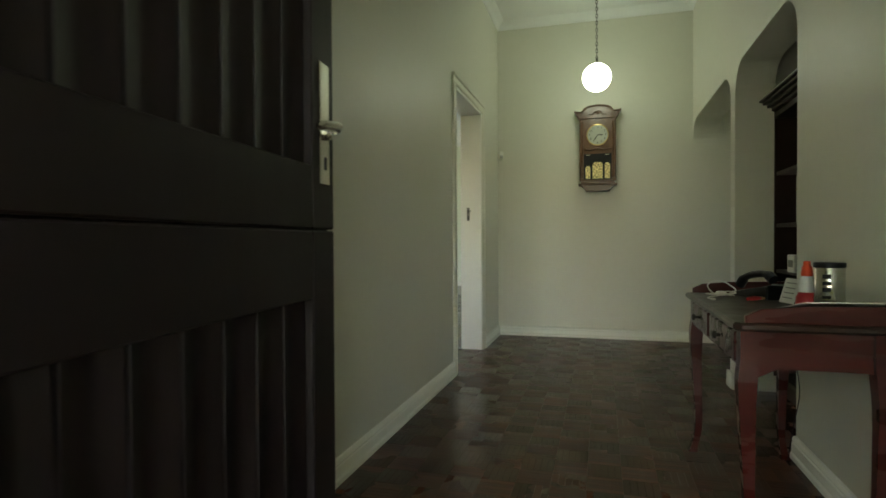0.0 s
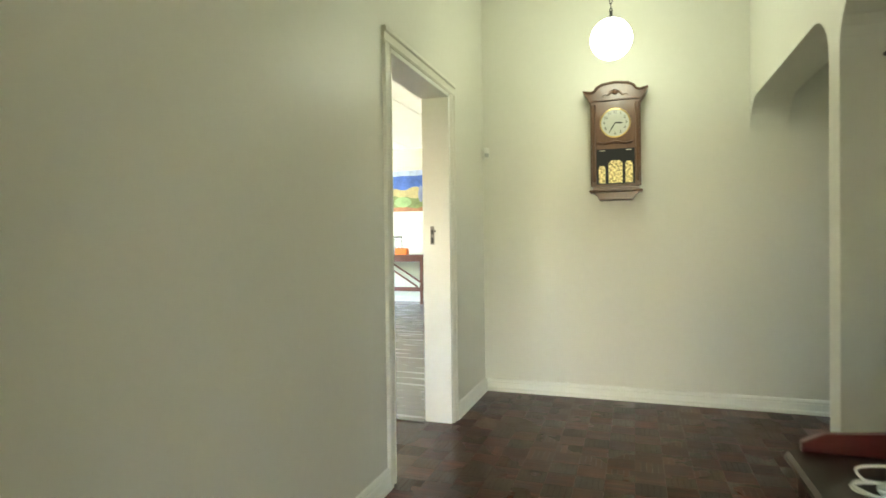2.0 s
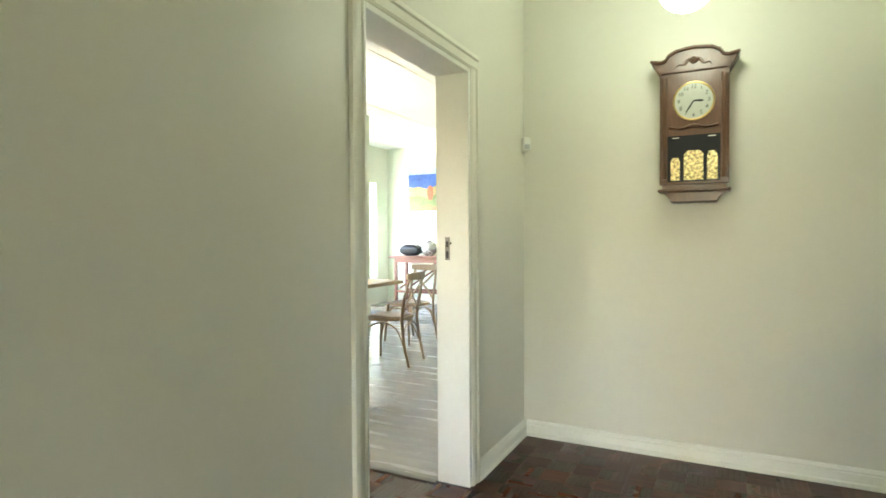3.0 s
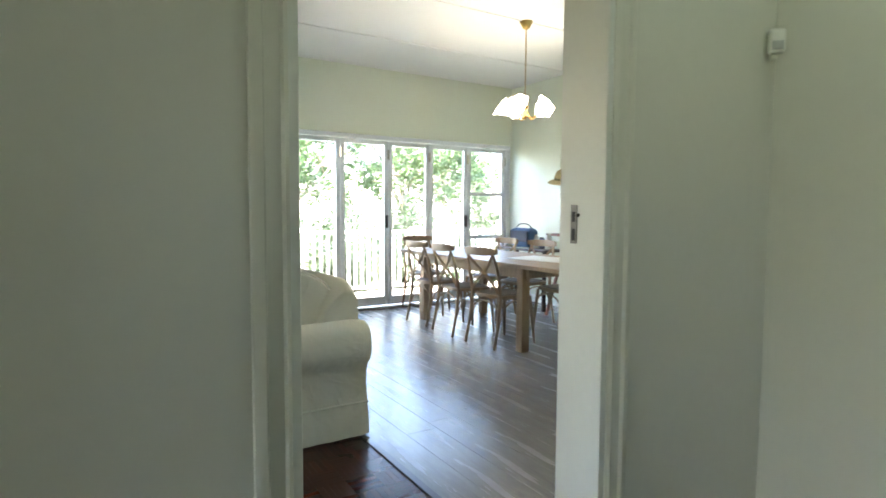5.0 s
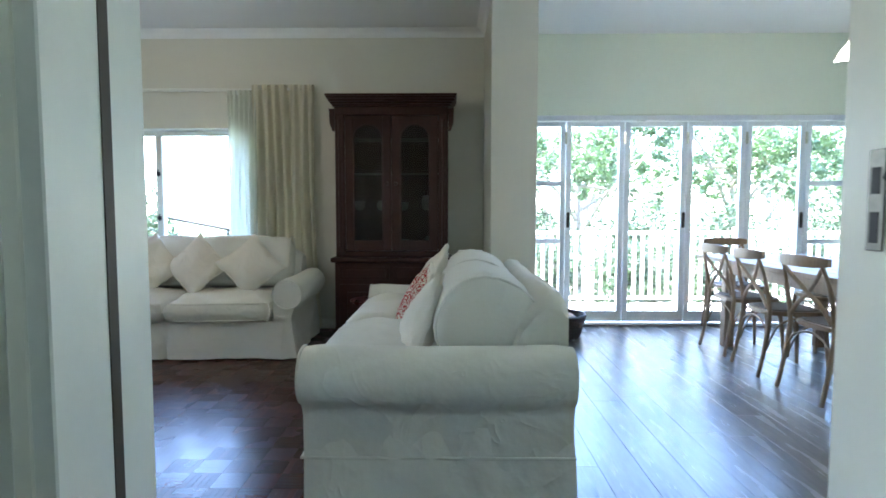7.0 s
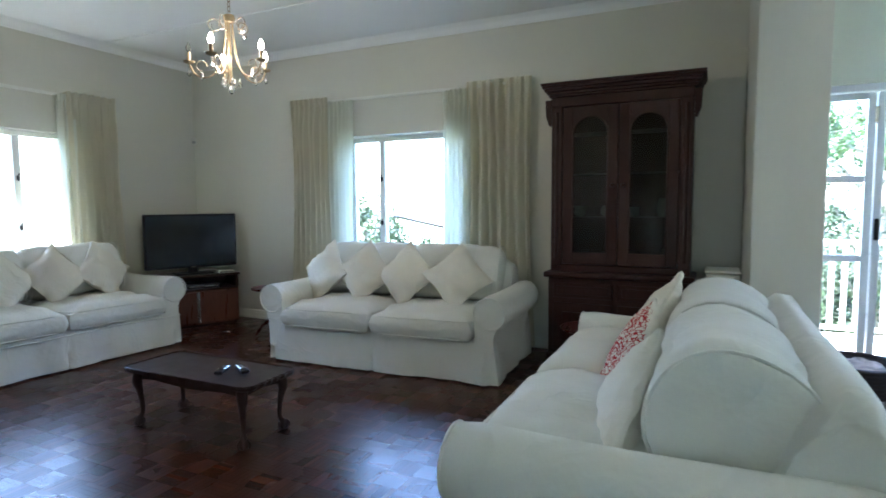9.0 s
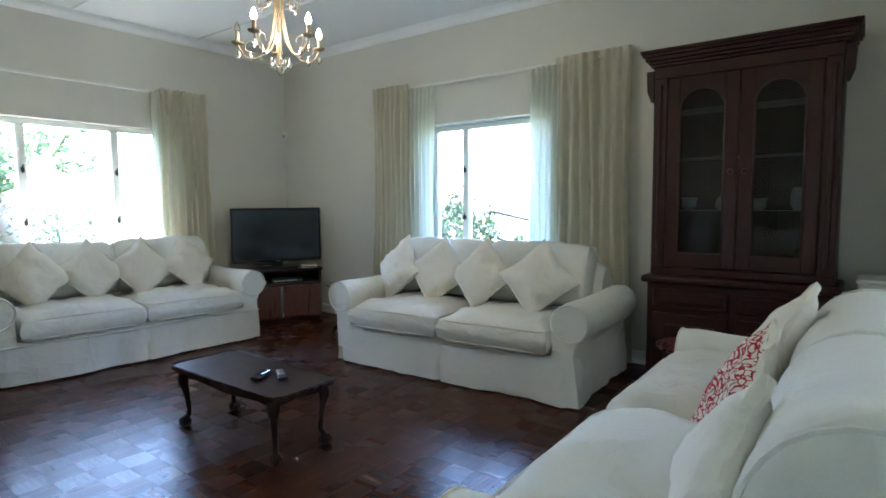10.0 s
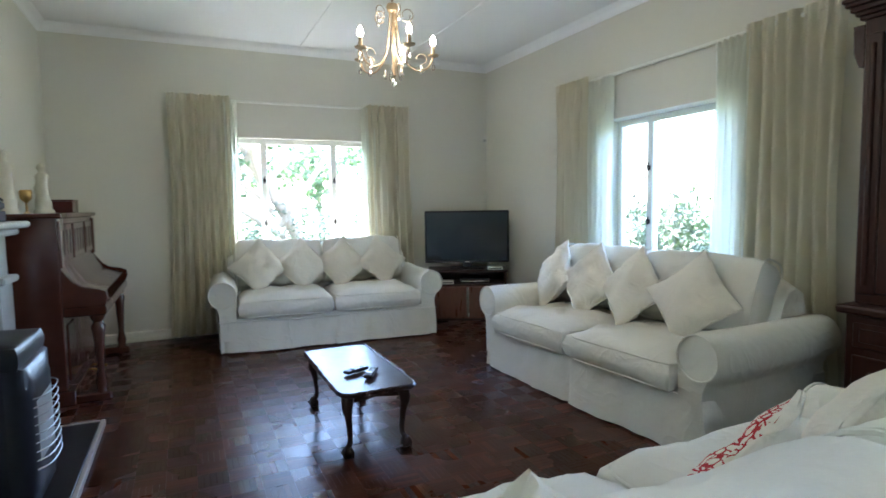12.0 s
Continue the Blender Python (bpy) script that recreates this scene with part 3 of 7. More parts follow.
# balustrade on the deck
bal = thing("balustrade", pose(-6.8, 0.1, -0.06), "white painted timber balustrade along the deck", "balustrade")
part("top_rail", box(-0.035, 0.035, -1.55, 4.1, 0.93, 0.97, 0.006), TRIM, bal)
part("bottom_rail", box(-0.025, 0.025, -1.55, 4.1, 0.08, 0.12, 0.004), TRIM, bal)
base_spindle = None
for i in range(52):
    y = -1.5 + i * 0.108
    if base_spindle is None:
        base_spindle = part("spindle", box(-0.014, 0.014, -0.02, 0.02, 0.12, 0.93, 0.003), TRIM, bal, m=pose(0, y, 0))
    else:
        o = base_spindle.copy()
        scene.collection.objects.link(o)
        o.matrix_local = pose(0, y, 0)
for y in (-1.55, 0.3, 2.2, 4.1):
    part("post", box(-0.045, 0.045, y - 0.045, y + 0.045, 0, 1.02, 0.006), TRIM, bal)

# ---- folding doors ----
bf = tagged(new("door_folding"), kind="structure")
bf.matrix_world = Matrix.Translation((XD, 0, 0))
part("head_frame", box(-0.06, 0.06, BF0 - 0.0, BF1 + 0.02, BFH - 0.05, BFH, 0.004), FRAME_W, bf)
part("door_sill", box(-0.07, 0.07, BF0, BF1 + 0.02, 0, 0.02, 0.003), FRAME_W, bf)
part("side_frame", box(-0.06, 0.06, BF1 - 0.04, BF1 + 0.02, 0.02, BFH - 0.05, 0.004), FRAME_W, bf)
LEAVES = [-0.242, 0.353, 0.985, 1.58, 2.176]


def leaf_panel(y0, y1, rails, handle):
    """One glazed leaf between y0 and y1, with its stiles, rails and panes."""
    d = thing("x", pose(0, 0, 0), "", "")
    d.name = "door_leaf"
    d.parent = bf
    z0, z1, s = 0.03, BFH - 0.055, 0.055
    part("stile", box(-0.022, 0.022, y0 + 0.003, y0 + s, z0, z1, 0.004), FRAME_W, d)
    part("stile", box(-0.022, 0.022, y1 - s, y1 - 0.003, z0, z1, 0.004), FRAME_W, d)
    zs = [z0] + rails + [z1]
    for i, z in enumerate(zs):
        h = 0.11 if i == 0 else 0.05
        a, b = (z, z + h) if i == 0 else ((z - h, z) if i == len(zs) - 1 else (z - h / 2, z + h / 2))
        part("rail", box(-0.02, 0.02, y0 + s, y1 - s, a, b, 0.004), FRAME_W, d)
    part("pane", box(-0.004, 0.004, y0 + s - 0.005, y1 - s + 0.005, z0 + 0.1, z1 - 0.04), GLASS, d).visible_shadow = False
    if handle:
        u = y0 + s / 2 if handle < 0 else y1 - s / 2
        part("handle", box(0.022, 0.045, u - 0.016, u + 0.016, 1.0, 1.16, 0.008), IRON, d, "dark grey door latch")
    part("hinge", box(0.02, 0.03, y1 - 0.012, y1 + 0.012, 1.85, 1.97, 0.003), CHROME, d)


for (a, b), hd in zip(zip(LEAVES, LEAVES[1:]), (-1, 1, 0, 1)):
    leaf_panel(a, b, [], hd)
leaf_panel(2.176, BF1 - 0.04, [0.86, 1.45], 0)
leaf_panel(BF0, -0.242, [0.86, 1.45], 0)

# ---- sofas ----
def arm_bm(side, d=0.96, r=0.125, top=0.64, seed=0.0):
    """A rolled arm in a loose cover: an inner wall with a full scroll leaning outwards, run from front to back."""
    prof = [(-0.07, 0.12), (-0.075, 0.44)]
    for i in range(13):
        a = radians(200 - i * 22)
        prof.append((0.045 + r * math.cos(a) * 1.0, top - r + r * math.sin(a)))
    prof += [(0.085, 0.36), (0.075, 0.12)]
    bm = bmesh.new()
    rows = 16
    rings = []
    for j in range(rows + 1):
        y = -d / 2 + d * j / rows
        e = min(j, rows - j)
        k = {0: 0.90, 1: 0.985}.get(e, 1.0)
        ring = []
        for u, z in prof:
            nz = noise.noise(Vector((u * 5 + seed, y * 3.2, z * 5))) * 0.012
            cz = top - r
            uu, zz = (0.045 + (u - 0.045) * k, cz + (z - cz) * (k if z > cz else 1)) if z > cz - r else (u * k, z)
            sag = -0.012 * math.sin(math.pi * j / rows)
            ring.append(bm.verts.new(((uu + nz) * side, y, zz + (sag + nz * 0.6 if z > 0.4 else 0))))
        rings.append(ring)
    for a, b in zip(rings, rings[1:]):
        for i in range(len(prof) - 1):
            bm.faces.new((a[i], a[i + 1], b[i + 1], b[i]))
        bm.faces.new((a[-1], a[0], b[0], b[-1]))
    bm.faces.new(rings[0])
    bm.faces.new(rings[-1][::-1])
    bmesh.ops.recalc_face_normals(bm, faces=bm.faces[:])
    return bm


def skirt_bm(L, D, z0=0.012, z1=0.31, seed=0.0):
    """The skirt of the cover: hanging cloth with corner pleats and ripples, with an inner side."""
    pts = []
    n_l, n_d = 66, 34
    for i in range(n_l):
        pts.append((-L / 2 + L * i / n_l, -D / 2, 0, -1))
    for i in range(n_d):
        pts.append((L / 2, -D / 2 + D * i / n_d, 1, 0))
    for i in range(n_l):
        pts.append((L / 2 - L * i / n_l, D / 2, 0, 1))
    for i in range(n_d):
        pts.append((-L / 2, D / 2 - D * i / n_d, -1, 0))
    bm = bmesh.new()
    rows = 6
    rings = []
    for j in range(rows + 1):
        t = j / rows
        z = z0 + (z1 - z0) * t
        ring = []
        for k, (x, y, nx, ny) in enumerate(pts):
            rip = noise.noise(Vector((x * 3.2 + seed, y * 3.2, z * 1.5))) * 0.040 * (1 - t) + noise.noise(Vector((x * 8 + seed, y * 8, z * 4))) * 0.016
            flare = 0.018 * (1 - t)
            pleat = -0.028 * (1 - t * 0.8) if k in (n_l // 2, n_l + n_d + n_l // 2, 1, n_l - 1) else 0
            o = flare + rip + pleat
            ring.append(bm.verts.new((x + nx * o, y + ny * o, z)))
        rings.append(ring)
    m = len(pts)
    for a, b in zip(rings, rings[1:]):
        for i in range(m):
            bm.faces.new((a[i], a[(i + 1) % m], b[(i + 1) % m], b[i]))
    inner = [bm.verts.new((v.co.x * 0.985, v.co.y * 0.975, v.co.z)) for v in rings[0]]
    top_in = [bm.verts.new((v.co.x * 0.985, v.co.y * 0.975, v.co.z)) for v in rings[-1]]
    for i in range(m):
        q = (i + 1) % m
        bm.faces.new((rings[0][i], inner[i], inner[q], rings[0][q]))
        bm.faces.new((inner[i], top_in[i], top_in[q], inner[q]))
        bm.faces.new((top_in[i], rings[-1][i], rings[-1][q], top_in[q]))
    bmesh.ops.recalc_face_normals(bm, faces=bm.faces[:])
    return bm


def bolster(w, h, t, seed, power):
    """A plump back cushion: length w along x, height h along y, thickness t along z."""
    bm = bmesh.new()
    rings = []
    n, k = 22, 28
    for i in range(n + 1):
        u = -1 + 2 * i / n
        u = math.sin(u * math.pi / 2)
        s = max(1 - abs(u) ** 14, 0.0) ** 0.35
        s = 0.05 + 0.95 * s
        ring = []
        for j in range(k):
            a = 2 * math.pi * j / k
            c, d = math.cos(a), math.sin(a)
            q = 1 / (abs(c) ** power + abs(d) ** power) ** (1 / power)
            p = Vector((u * w / 2, c * q * h / 2 * s, d * q * t / 2 * s))
            nz = noise.noise(Vector((p.x * 6 + seed, p.y * 3, p.z * 3))) * 0.022 + noise.noise(Vector((p.x * 14 + seed, p.y * 5, p.z * 5 - seed))) * 0.008
            ring.append(bm.verts.new((p.x, p.y * (1 + nz * 4), p.z * (1 + nz * 4))))
        rings.append(ring)
    for a, b in zip(rings, rings[1:]):
        for j in range(k):
            bm.faces.new((a[j], a[(j + 1) % k], b[(j + 1) % k], b[j]))
    bm.faces.new(rings[0][::-1])
    bm.faces.new(rings[-1])
    bmesh.ops.recalc_face_normals(bm, faces=bm.faces[:])
    return bm


def bolster_seam(s, w, h, t, power):
    """The piping round one end of a back cushion."""
    ring = []
    for j in range(28):
        a = 2 * math.pi * j / 28
        c, d = math.cos(a), math.sin(a)
        q = 0.965 / (abs(c) ** power + abs(d) ** power) ** (1 / power)
        ring.append((s * w * 0.468, c * q * h / 2, d * q * t / 2))
    return tube(ring, 0.006, 5, closed=True)


def sofa(m, label, L=1.96, D=1.0, seed=0.0, backs=3, back_top=0.90, thick=0.24, cush_h=0.46, cush_z=0.715, cush_y=0.20, seam_z=0.0, seat=(0.382, 0.25, 0.48), seat_y=-0.175):
    s = thing("sofa", m, label, "sofa", "white slipcovered sofas in the living room")
    body = blob(L - 0.10, D - 0.06, 0.24, puff=0.02, cuts=5, wrinkle=0.006, seed=seed)
    part("seat_base", body, FABRIC, s, smooth=60, m=pose(0, 0, 0.20))
    part("skirt", skirt_bm(L, D, seed=seed), FABRIC, s, smooth=60)
    seam = [(-L / 2, -D / 2), (L / 2, -D / 2), (L / 2, D / 2), (-L / 2, D / 2)]
    if seam_z:
        part("skirt_seam", tube([(x * 1.008, y * 1.013, seam_z + 0.006 * math.sin(x * 5 + y)) for a, b in zip(seam, seam[1:] + seam[:1]) for x, y in [(a[0] + (b[0] - a[0]) * q / 10, a[1] + (b[1] - a[1]) * q / 10) for q in range(10)]], 0.0065, 6, closed=True), FABRIC, s, smooth=60)
    part("arm", arm_bm(1, D, seed=seed), FABRIC, s, smooth=50, m=pose(L / 2 - 0.075, 0, 0))
    part("arm", arm_bm(-1, D, seed=seed + 4), FABRIC, s, smooth=50, m=pose(-L / 2 + 0.075, 0, 0))
    # sloping padded back
    if thick > 0.3:
        prof = [(0.10, 0.14), (0.20, 0.5), (0.27, 0.72), (0.33, back_top - 0.045), (0.385, back_top), (0.44, back_top - 0.012), (0.475, back_top - 0.055), (0.48, 0.14)]
    else:
        prof = [(0.10, 0.14), (0.16, 0.5), (0.24, back_top - 0.12), (0.29, back_top - 0.05), (0.36, back_top - 0.03), (0.43, back_top - 0.07), (0.465, back_top - 0.17), (0.47, 0.14)]
    bm = bmesh.new()
    rings = []
    nn = 22
    for i in range(nn + 1):
        x = -(L - 0.16) / 2 + (L - 0.16) * i / nn
        e = min(i, nn - i)
        k = {0: 0.93, 1: 0.985}.get(e, 1)
        ring = []
        for y, z in prof:
            nz = noise.noise(Vector((x * 3 + seed, y * 4, z * 4))) * 0.014
            ring.append(bm.verts.new((x, 0.28 + (D - 1.0) * 0.9 + (y - 0.28) * k + nz, z * k + nz if z > 0.3 else z)))
        rings.append(ring)
    for a, b in zip(rings, rings[1:]):
        for i in range(len(prof)):
            bm.faces.new((a[i], a[(i + 1) % len(prof)], b[(i + 1) % len(prof)], b[i]))
    bm.faces.new(rings[0])
    bm.faces.new(rings[-1][::-1])
    bmesh.ops.recalc_face_normals(bm, faces=bm.faces[:])
    part("backrest", bm, FABRIC, s, smooth=60)
    for s_, dx in ((1, L / 2 - 0.075), (-1, -L / 2 + 0.075)):
        ring = [(s_ * (0.045 + 0.113 * math.cos(u)), 0, 0.515 + 0.113 * math.sin(u)) for u in [2 * math.pi * n_ / 24 for n_ in range(24)]]
        part("arm_piping", tube(ring, 0.0055, 6, closed=True), FABRIC, s, smooth=60, m=pose(dx, -D / 2 - 0.002, 0))
    w = (L - 0.30) / 2
    sz, sh, sp = seat
    for i, x in enumerate((-w / 2, w / 2)):
        c = part("seat_cushion", blob(w - 0.008, 0.74, sh, puff=sp, cuts=15, wrinkle=0.026, seed=seed + i * 3.3, power=4), FABRIC, s, smooth=75, m=pose(x, seat_y, sz))
        ww, dd = (w - 0.008) / 2 * 0.958, 0.74 / 2 * 0.958
        for k_ in (-1, 1):
            ring = []
            for k in range(48):
                a = 2 * math.pi * k / 48
                cx, cy = math.cos(a), math.sin(a)
                q = 1 / max((abs(cx) ** 14 + abs(cy) ** 14) ** (1 / 14), 1e-6)
                ring.append((cx * q * ww, cy * q * dd, k_ * (sh / 2 * (1 - sp) + 0.002) + 0.003 * math.sin(3 * a + seed)))
            part("piping", tube(ring, 0.0055, 5, closed=True), FABRIC, c)
    bw = (L - 0.30) / backs
    for i in range(backs):
        x = -(L - 0.30) / 2 + bw * (i + 0.5)
        bc_ = part("back_cushion", bolster(bw + 0.03, cush_h, thick, seed + 7 + i * 2.1, 2.2 if thick > 0.3 else 3.4), FABRIC, s, smooth=70,
             m=pose(x, cush_y, cush_z, 66 if thick > 0.3 else 72, 0, random.Random(i + int(seed)).uniform(-3, 3)))
        for e in (-1, 1):
            part("piping", bolster_seam(e, bw + 0.03, cush_h, thick, 2.2 if thick > 0.3 else 3.4), FABRIC, bc_, smooth=60)
    return s


def pillow(m, label, size=0.44, seed=0.0, material=None):
    p = thing("throw_pillow", m, label, "pillow", "throw pillows on the sofas")
    part("cover", blob(size, size, 0.17, puff=0.78, cuts=12, wrinkle=0.025, seed=seed, pinch=0.25, power=2.2), material or CUSHION, p, smooth=80)
    k = size / 2 * 0.955
    ring = []
    for i in range(48):
        a = 2 * math.pi * i / 48
        c, s_ = math.cos(a), math.sin(a)
        q = 1 / max(abs(c), abs(s_))
        x, y = c * q, s_ * q
        r = max(abs(x), abs(y))
        f = 1 - 0.10 * (1 - min(abs(x), abs(y)) ** 2) * r ** 4
        ring.append((x * f * k, y * f * k, 0))
    part("piping", tube(ring, 0.0055, 5, closed=True), material or CUSHION, p)
    return p


def on_sofa(sm, x, lean=68, spin=45, y=-0.02, z=0.78, yaw=0, roll=0):
    """The pose of a pillow stood on a corner against a sofa's back."""
    return sm @ pose(x, y, z) @ pose(0, 0, 0, 0, 0, yaw) @ pose(0, 0, 0, lean, 0, 0) @ pose(0, 0, 0, 0, 0, spin)


SA = Matrix.Translation((-2.87, -6.36, 0)) @ pose(0, 0, 0, 0, 0, 176)
SB = Matrix.Translation((-4.27, -3.66, 0)) @ pose(0, 0, 0, 0, 0, 92.2)
SC = Matrix.Translation((-2.62, -1.46, 0)) @ pose(0, 0, 0, 0, 0, 0)
sofa(SA, "white slipcovered two-seat sofa under the window by the piano", seed=1.0, backs=2, back_top=0.87, seam_z=0.275)
sofa(SB, "white slipcovered two-seat sofa beside the dark display cabinet", seed=5.0, backs=2, back_top=0.87)
sofa(SC, "white slipcovered sofa with plump back cushions beside the doorway", seed=9.0, backs=2, back_top=0.835, thick=0.46, D=1.07, cush_h=0.44, cush_z=0.675, cush_y=0.205, seam_z=0.195, seat=(0.44, 0.31, 0.5), seat_y=-0.205)


def coral():
    """Off-white cotton printed with branching red coral."""
    m = CUSHION.copy()
    m.name = "coral print cotton"
    n, l = m.node_tree.nodes, m.node_tree.links
    b = n["Principled BSDF"]
    tc = n.new("ShaderNodeTexCoord")
    w = n.new("ShaderNodeTexNoise")
    w.inputs["Scale"].default_value = 9
    mixv = n.new("ShaderNodeVectorMath")
    mixv.operation = "MULTIPLY_ADD"
    mixv.inputs[1].default_value = (0.16, 0.16, 0.16)
    l.new(tc.outputs["Object"], w.inputs["Vector"])
    l.new(w.outputs["Color"], mixv.inputs[0])
    l.new(tc.outputs["Object"], mixv.inputs[2])
    v = n.new("ShaderNodeTexVoronoi")
    v.feature = "DISTANCE_TO_EDGE"
    v.inputs["Scale"].default_value = 36
    l.new(mixv.outputs[0], v.inputs["Vector"])
    t = n.new("ShaderNodeMath")
    t.operation = "LESS_THAN"
    t.inputs[1].default_value = 0.10
    l.new(v.outputs[0], t.inputs[0])
    mx = n.new("ShaderNodeMix")
    mx.data_type = "RGBA"
    mx.inputs[6].default_value = (0.74, 0.68, 0.56, 1)
    mx.inputs[7].default_value = (0.42, 0.025, 0.03, 1)
    l.new(t.outputs[0], mx.inputs[0])
    l.new(mx.outputs[2], b.inputs["Base Color"])
    return m


CORAL = coral()
CORD = mat("red cord", (0.38, 0.06, 0.04), 0.8)
for i, (x, sp, yw) in enumerate([(-0.62, 44, -8), (-0.22, 41, 5), (0.17, 38, -4), (0.58, 47, 14)]):
    pillow(on_sofa(SA, x, 68, sp, -0.02, 0.70, yw), "off-white square throw pillow propped on the sofa by the piano", 0.42, 3.0 + i)
for i, (x, sp, yw) in enumerate([(-0.74, 44, -18), (-0.34, 40, 6), (0.06, 46, -2), (0.52, 40, 10)]):
    pillow(on_sofa(SB, x, 68, sp, -0.02, 0.70, yw), "off-white square throw pillow propped on the sofa by the cabinet", 0.43, 13.0 + i)
pillow(on_sofa(SC, 0.53, 70, 34, -0.10, 0.60, 6), "off-white square throw pillow on the sofa by the doorway", 0.44, 23.0)
pillow(on_sofa(SC, -0.42, 66, 44, -0.10, 0.665, -4), "off-white square throw pillow on the sofa by the doorway", 0.46, 25.0)
cp = pillow(on_sofa(SC, -0.02, 68, 58, -0.17, 0.555, 12), "cream throw pillow printed with red coral branches", 0.50, 28.0)
for ch in cp.children:
    if ch.name.startswith("cover"):
        ch.data.materials.append(CORAL)
        for f in ch.data.polygons:
            f.material_index = 1 if f.center.z > 0.012 else 0
    else:
        ch.data.materials[0] = CORD

# ---- curtains, rods ----


def curtain(name_label, m, width, z0, z1, folds, seed, material, gather=0.75, sway=0.0):
    """A hanging curtain along its local x, with pleats, a gathered heading and a hem."""
    t = thing("curtain", m, name_label, "curtain", "curtains at the living room windows")
    bm = bmesh.new()
    n, rows = folds * 10, 18
    grid = []
    for j in range(rows + 1):
        v = j / rows
        z = z0 + (z1 - z0) * v
        row = []
        top = v > 0.93
        amp = 0.020 if top else 0.052 * (1.05 - 0.35 * v)
        for i in range(n + 1):
            u = i / n
            ph = u * folds * 2 * math.pi + 1.6 * noise.noise(Vector((u * 4 + seed, v * 1.6, seed)))
            x = (u - 0.5) * width * (1 - 0.06 * (v < 0.9) * math.sin(math.pi * v)) + sway * (1 - v) ** 2 * (u - 0.5)
            y = amp * (1 + 0.7 * noise.noise(Vector((u * 5, v * 2.5, seed + 8)))) * math.sin(ph) + 0.014 * noise.noise(Vector((u * 9, v * 3, seed + 3)))
            if top:
                y += 0.008 * math.sin(ph * 2)
            row.append(bm.verts.new((x, y, z + (0.006 * math.sin(ph) if j == rows else 0))))
        grid.append(row)
    for a, b in zip(grid, grid[1:]):
        for i in range(n):
            bm.faces.new((a[i], a[i + 1], b[i + 1], b[i]))
    part("cloth", bm, material, t, smooth=80)
    hb = bmesh.new()
    for i in range(folds):
        x = (-0.5 + (i + 0.5) / folds) * width
        tube([(x, 0.0, z1 - 0.055), (x, 0.002, z1 + 0.004)], [0.013, 0.009], 6, hb)
    tagged(part("pleat", hb, material, t), kind="stuff")
    return t


YC = YW + 0.11
XC = XW + 0.09
L_FULL = "cream linen curtain hanging to the floor beside the window"
for x, w, s in ((-1.80, 0.56, 1.0), (-3.72, 0.50, 2.0)):
    curtain(L_FULL, pose(x, YC, 0), w, 0.03, 2.36, 7, s, CURTAIN, sway=0.12)
for y, w, s in ((-5.10, 0.46, 3.0), (-3.03, 0.60, 4.0)):
    curtain(L_FULL, pose(XC, y, 0, 0, 0, 90), w, 0.03, 2.38, 7, s, CURTAIN, sway=0.10)
for y, w, s in ((-4.76, 0.34, 5.0), (-3.42, 0.34, 6.0)):
    curtain("sheer white voile curtain beside the west window", pose(XC - 0.03, y, 0, 0, 0, 90), w, 0.03, 2.34, 7, s, SHEER)
for x, w, s in ((-2.08, 0.14, 7.0), (-3.50, 0.16, 8.0)):
    curtain("sheer white voile curtain beside the south window", pose(x, YC - 0.03, 0), w, 0.03, 2.33, 4, s, SHEER)


def rod(m, length):
    r = thing("curtain_rail", m, "white painted metal curtain rail above the window", "curtain rail", "curtain rails")
    part("rail", box(-length / 2, length / 2, -0.014, 0.014, -0.012, 0.014, 0.004), TRIM, r)
    for i in range(5):
        x = (-0.45 + 0.225 * i) * length
        part("bracket", box(x - 0.012, x + 0.012, -0.060, -0.014, -0.006, 0.008, 0.002), TRIM, r)


rod(pose(-2.75, YC - 0.04, 2.325), 2.45)
rod(pose(XC - 0.035, -4.06, 2.34, 0, 0, -90), 2.6)

# ---- display cabinet ----


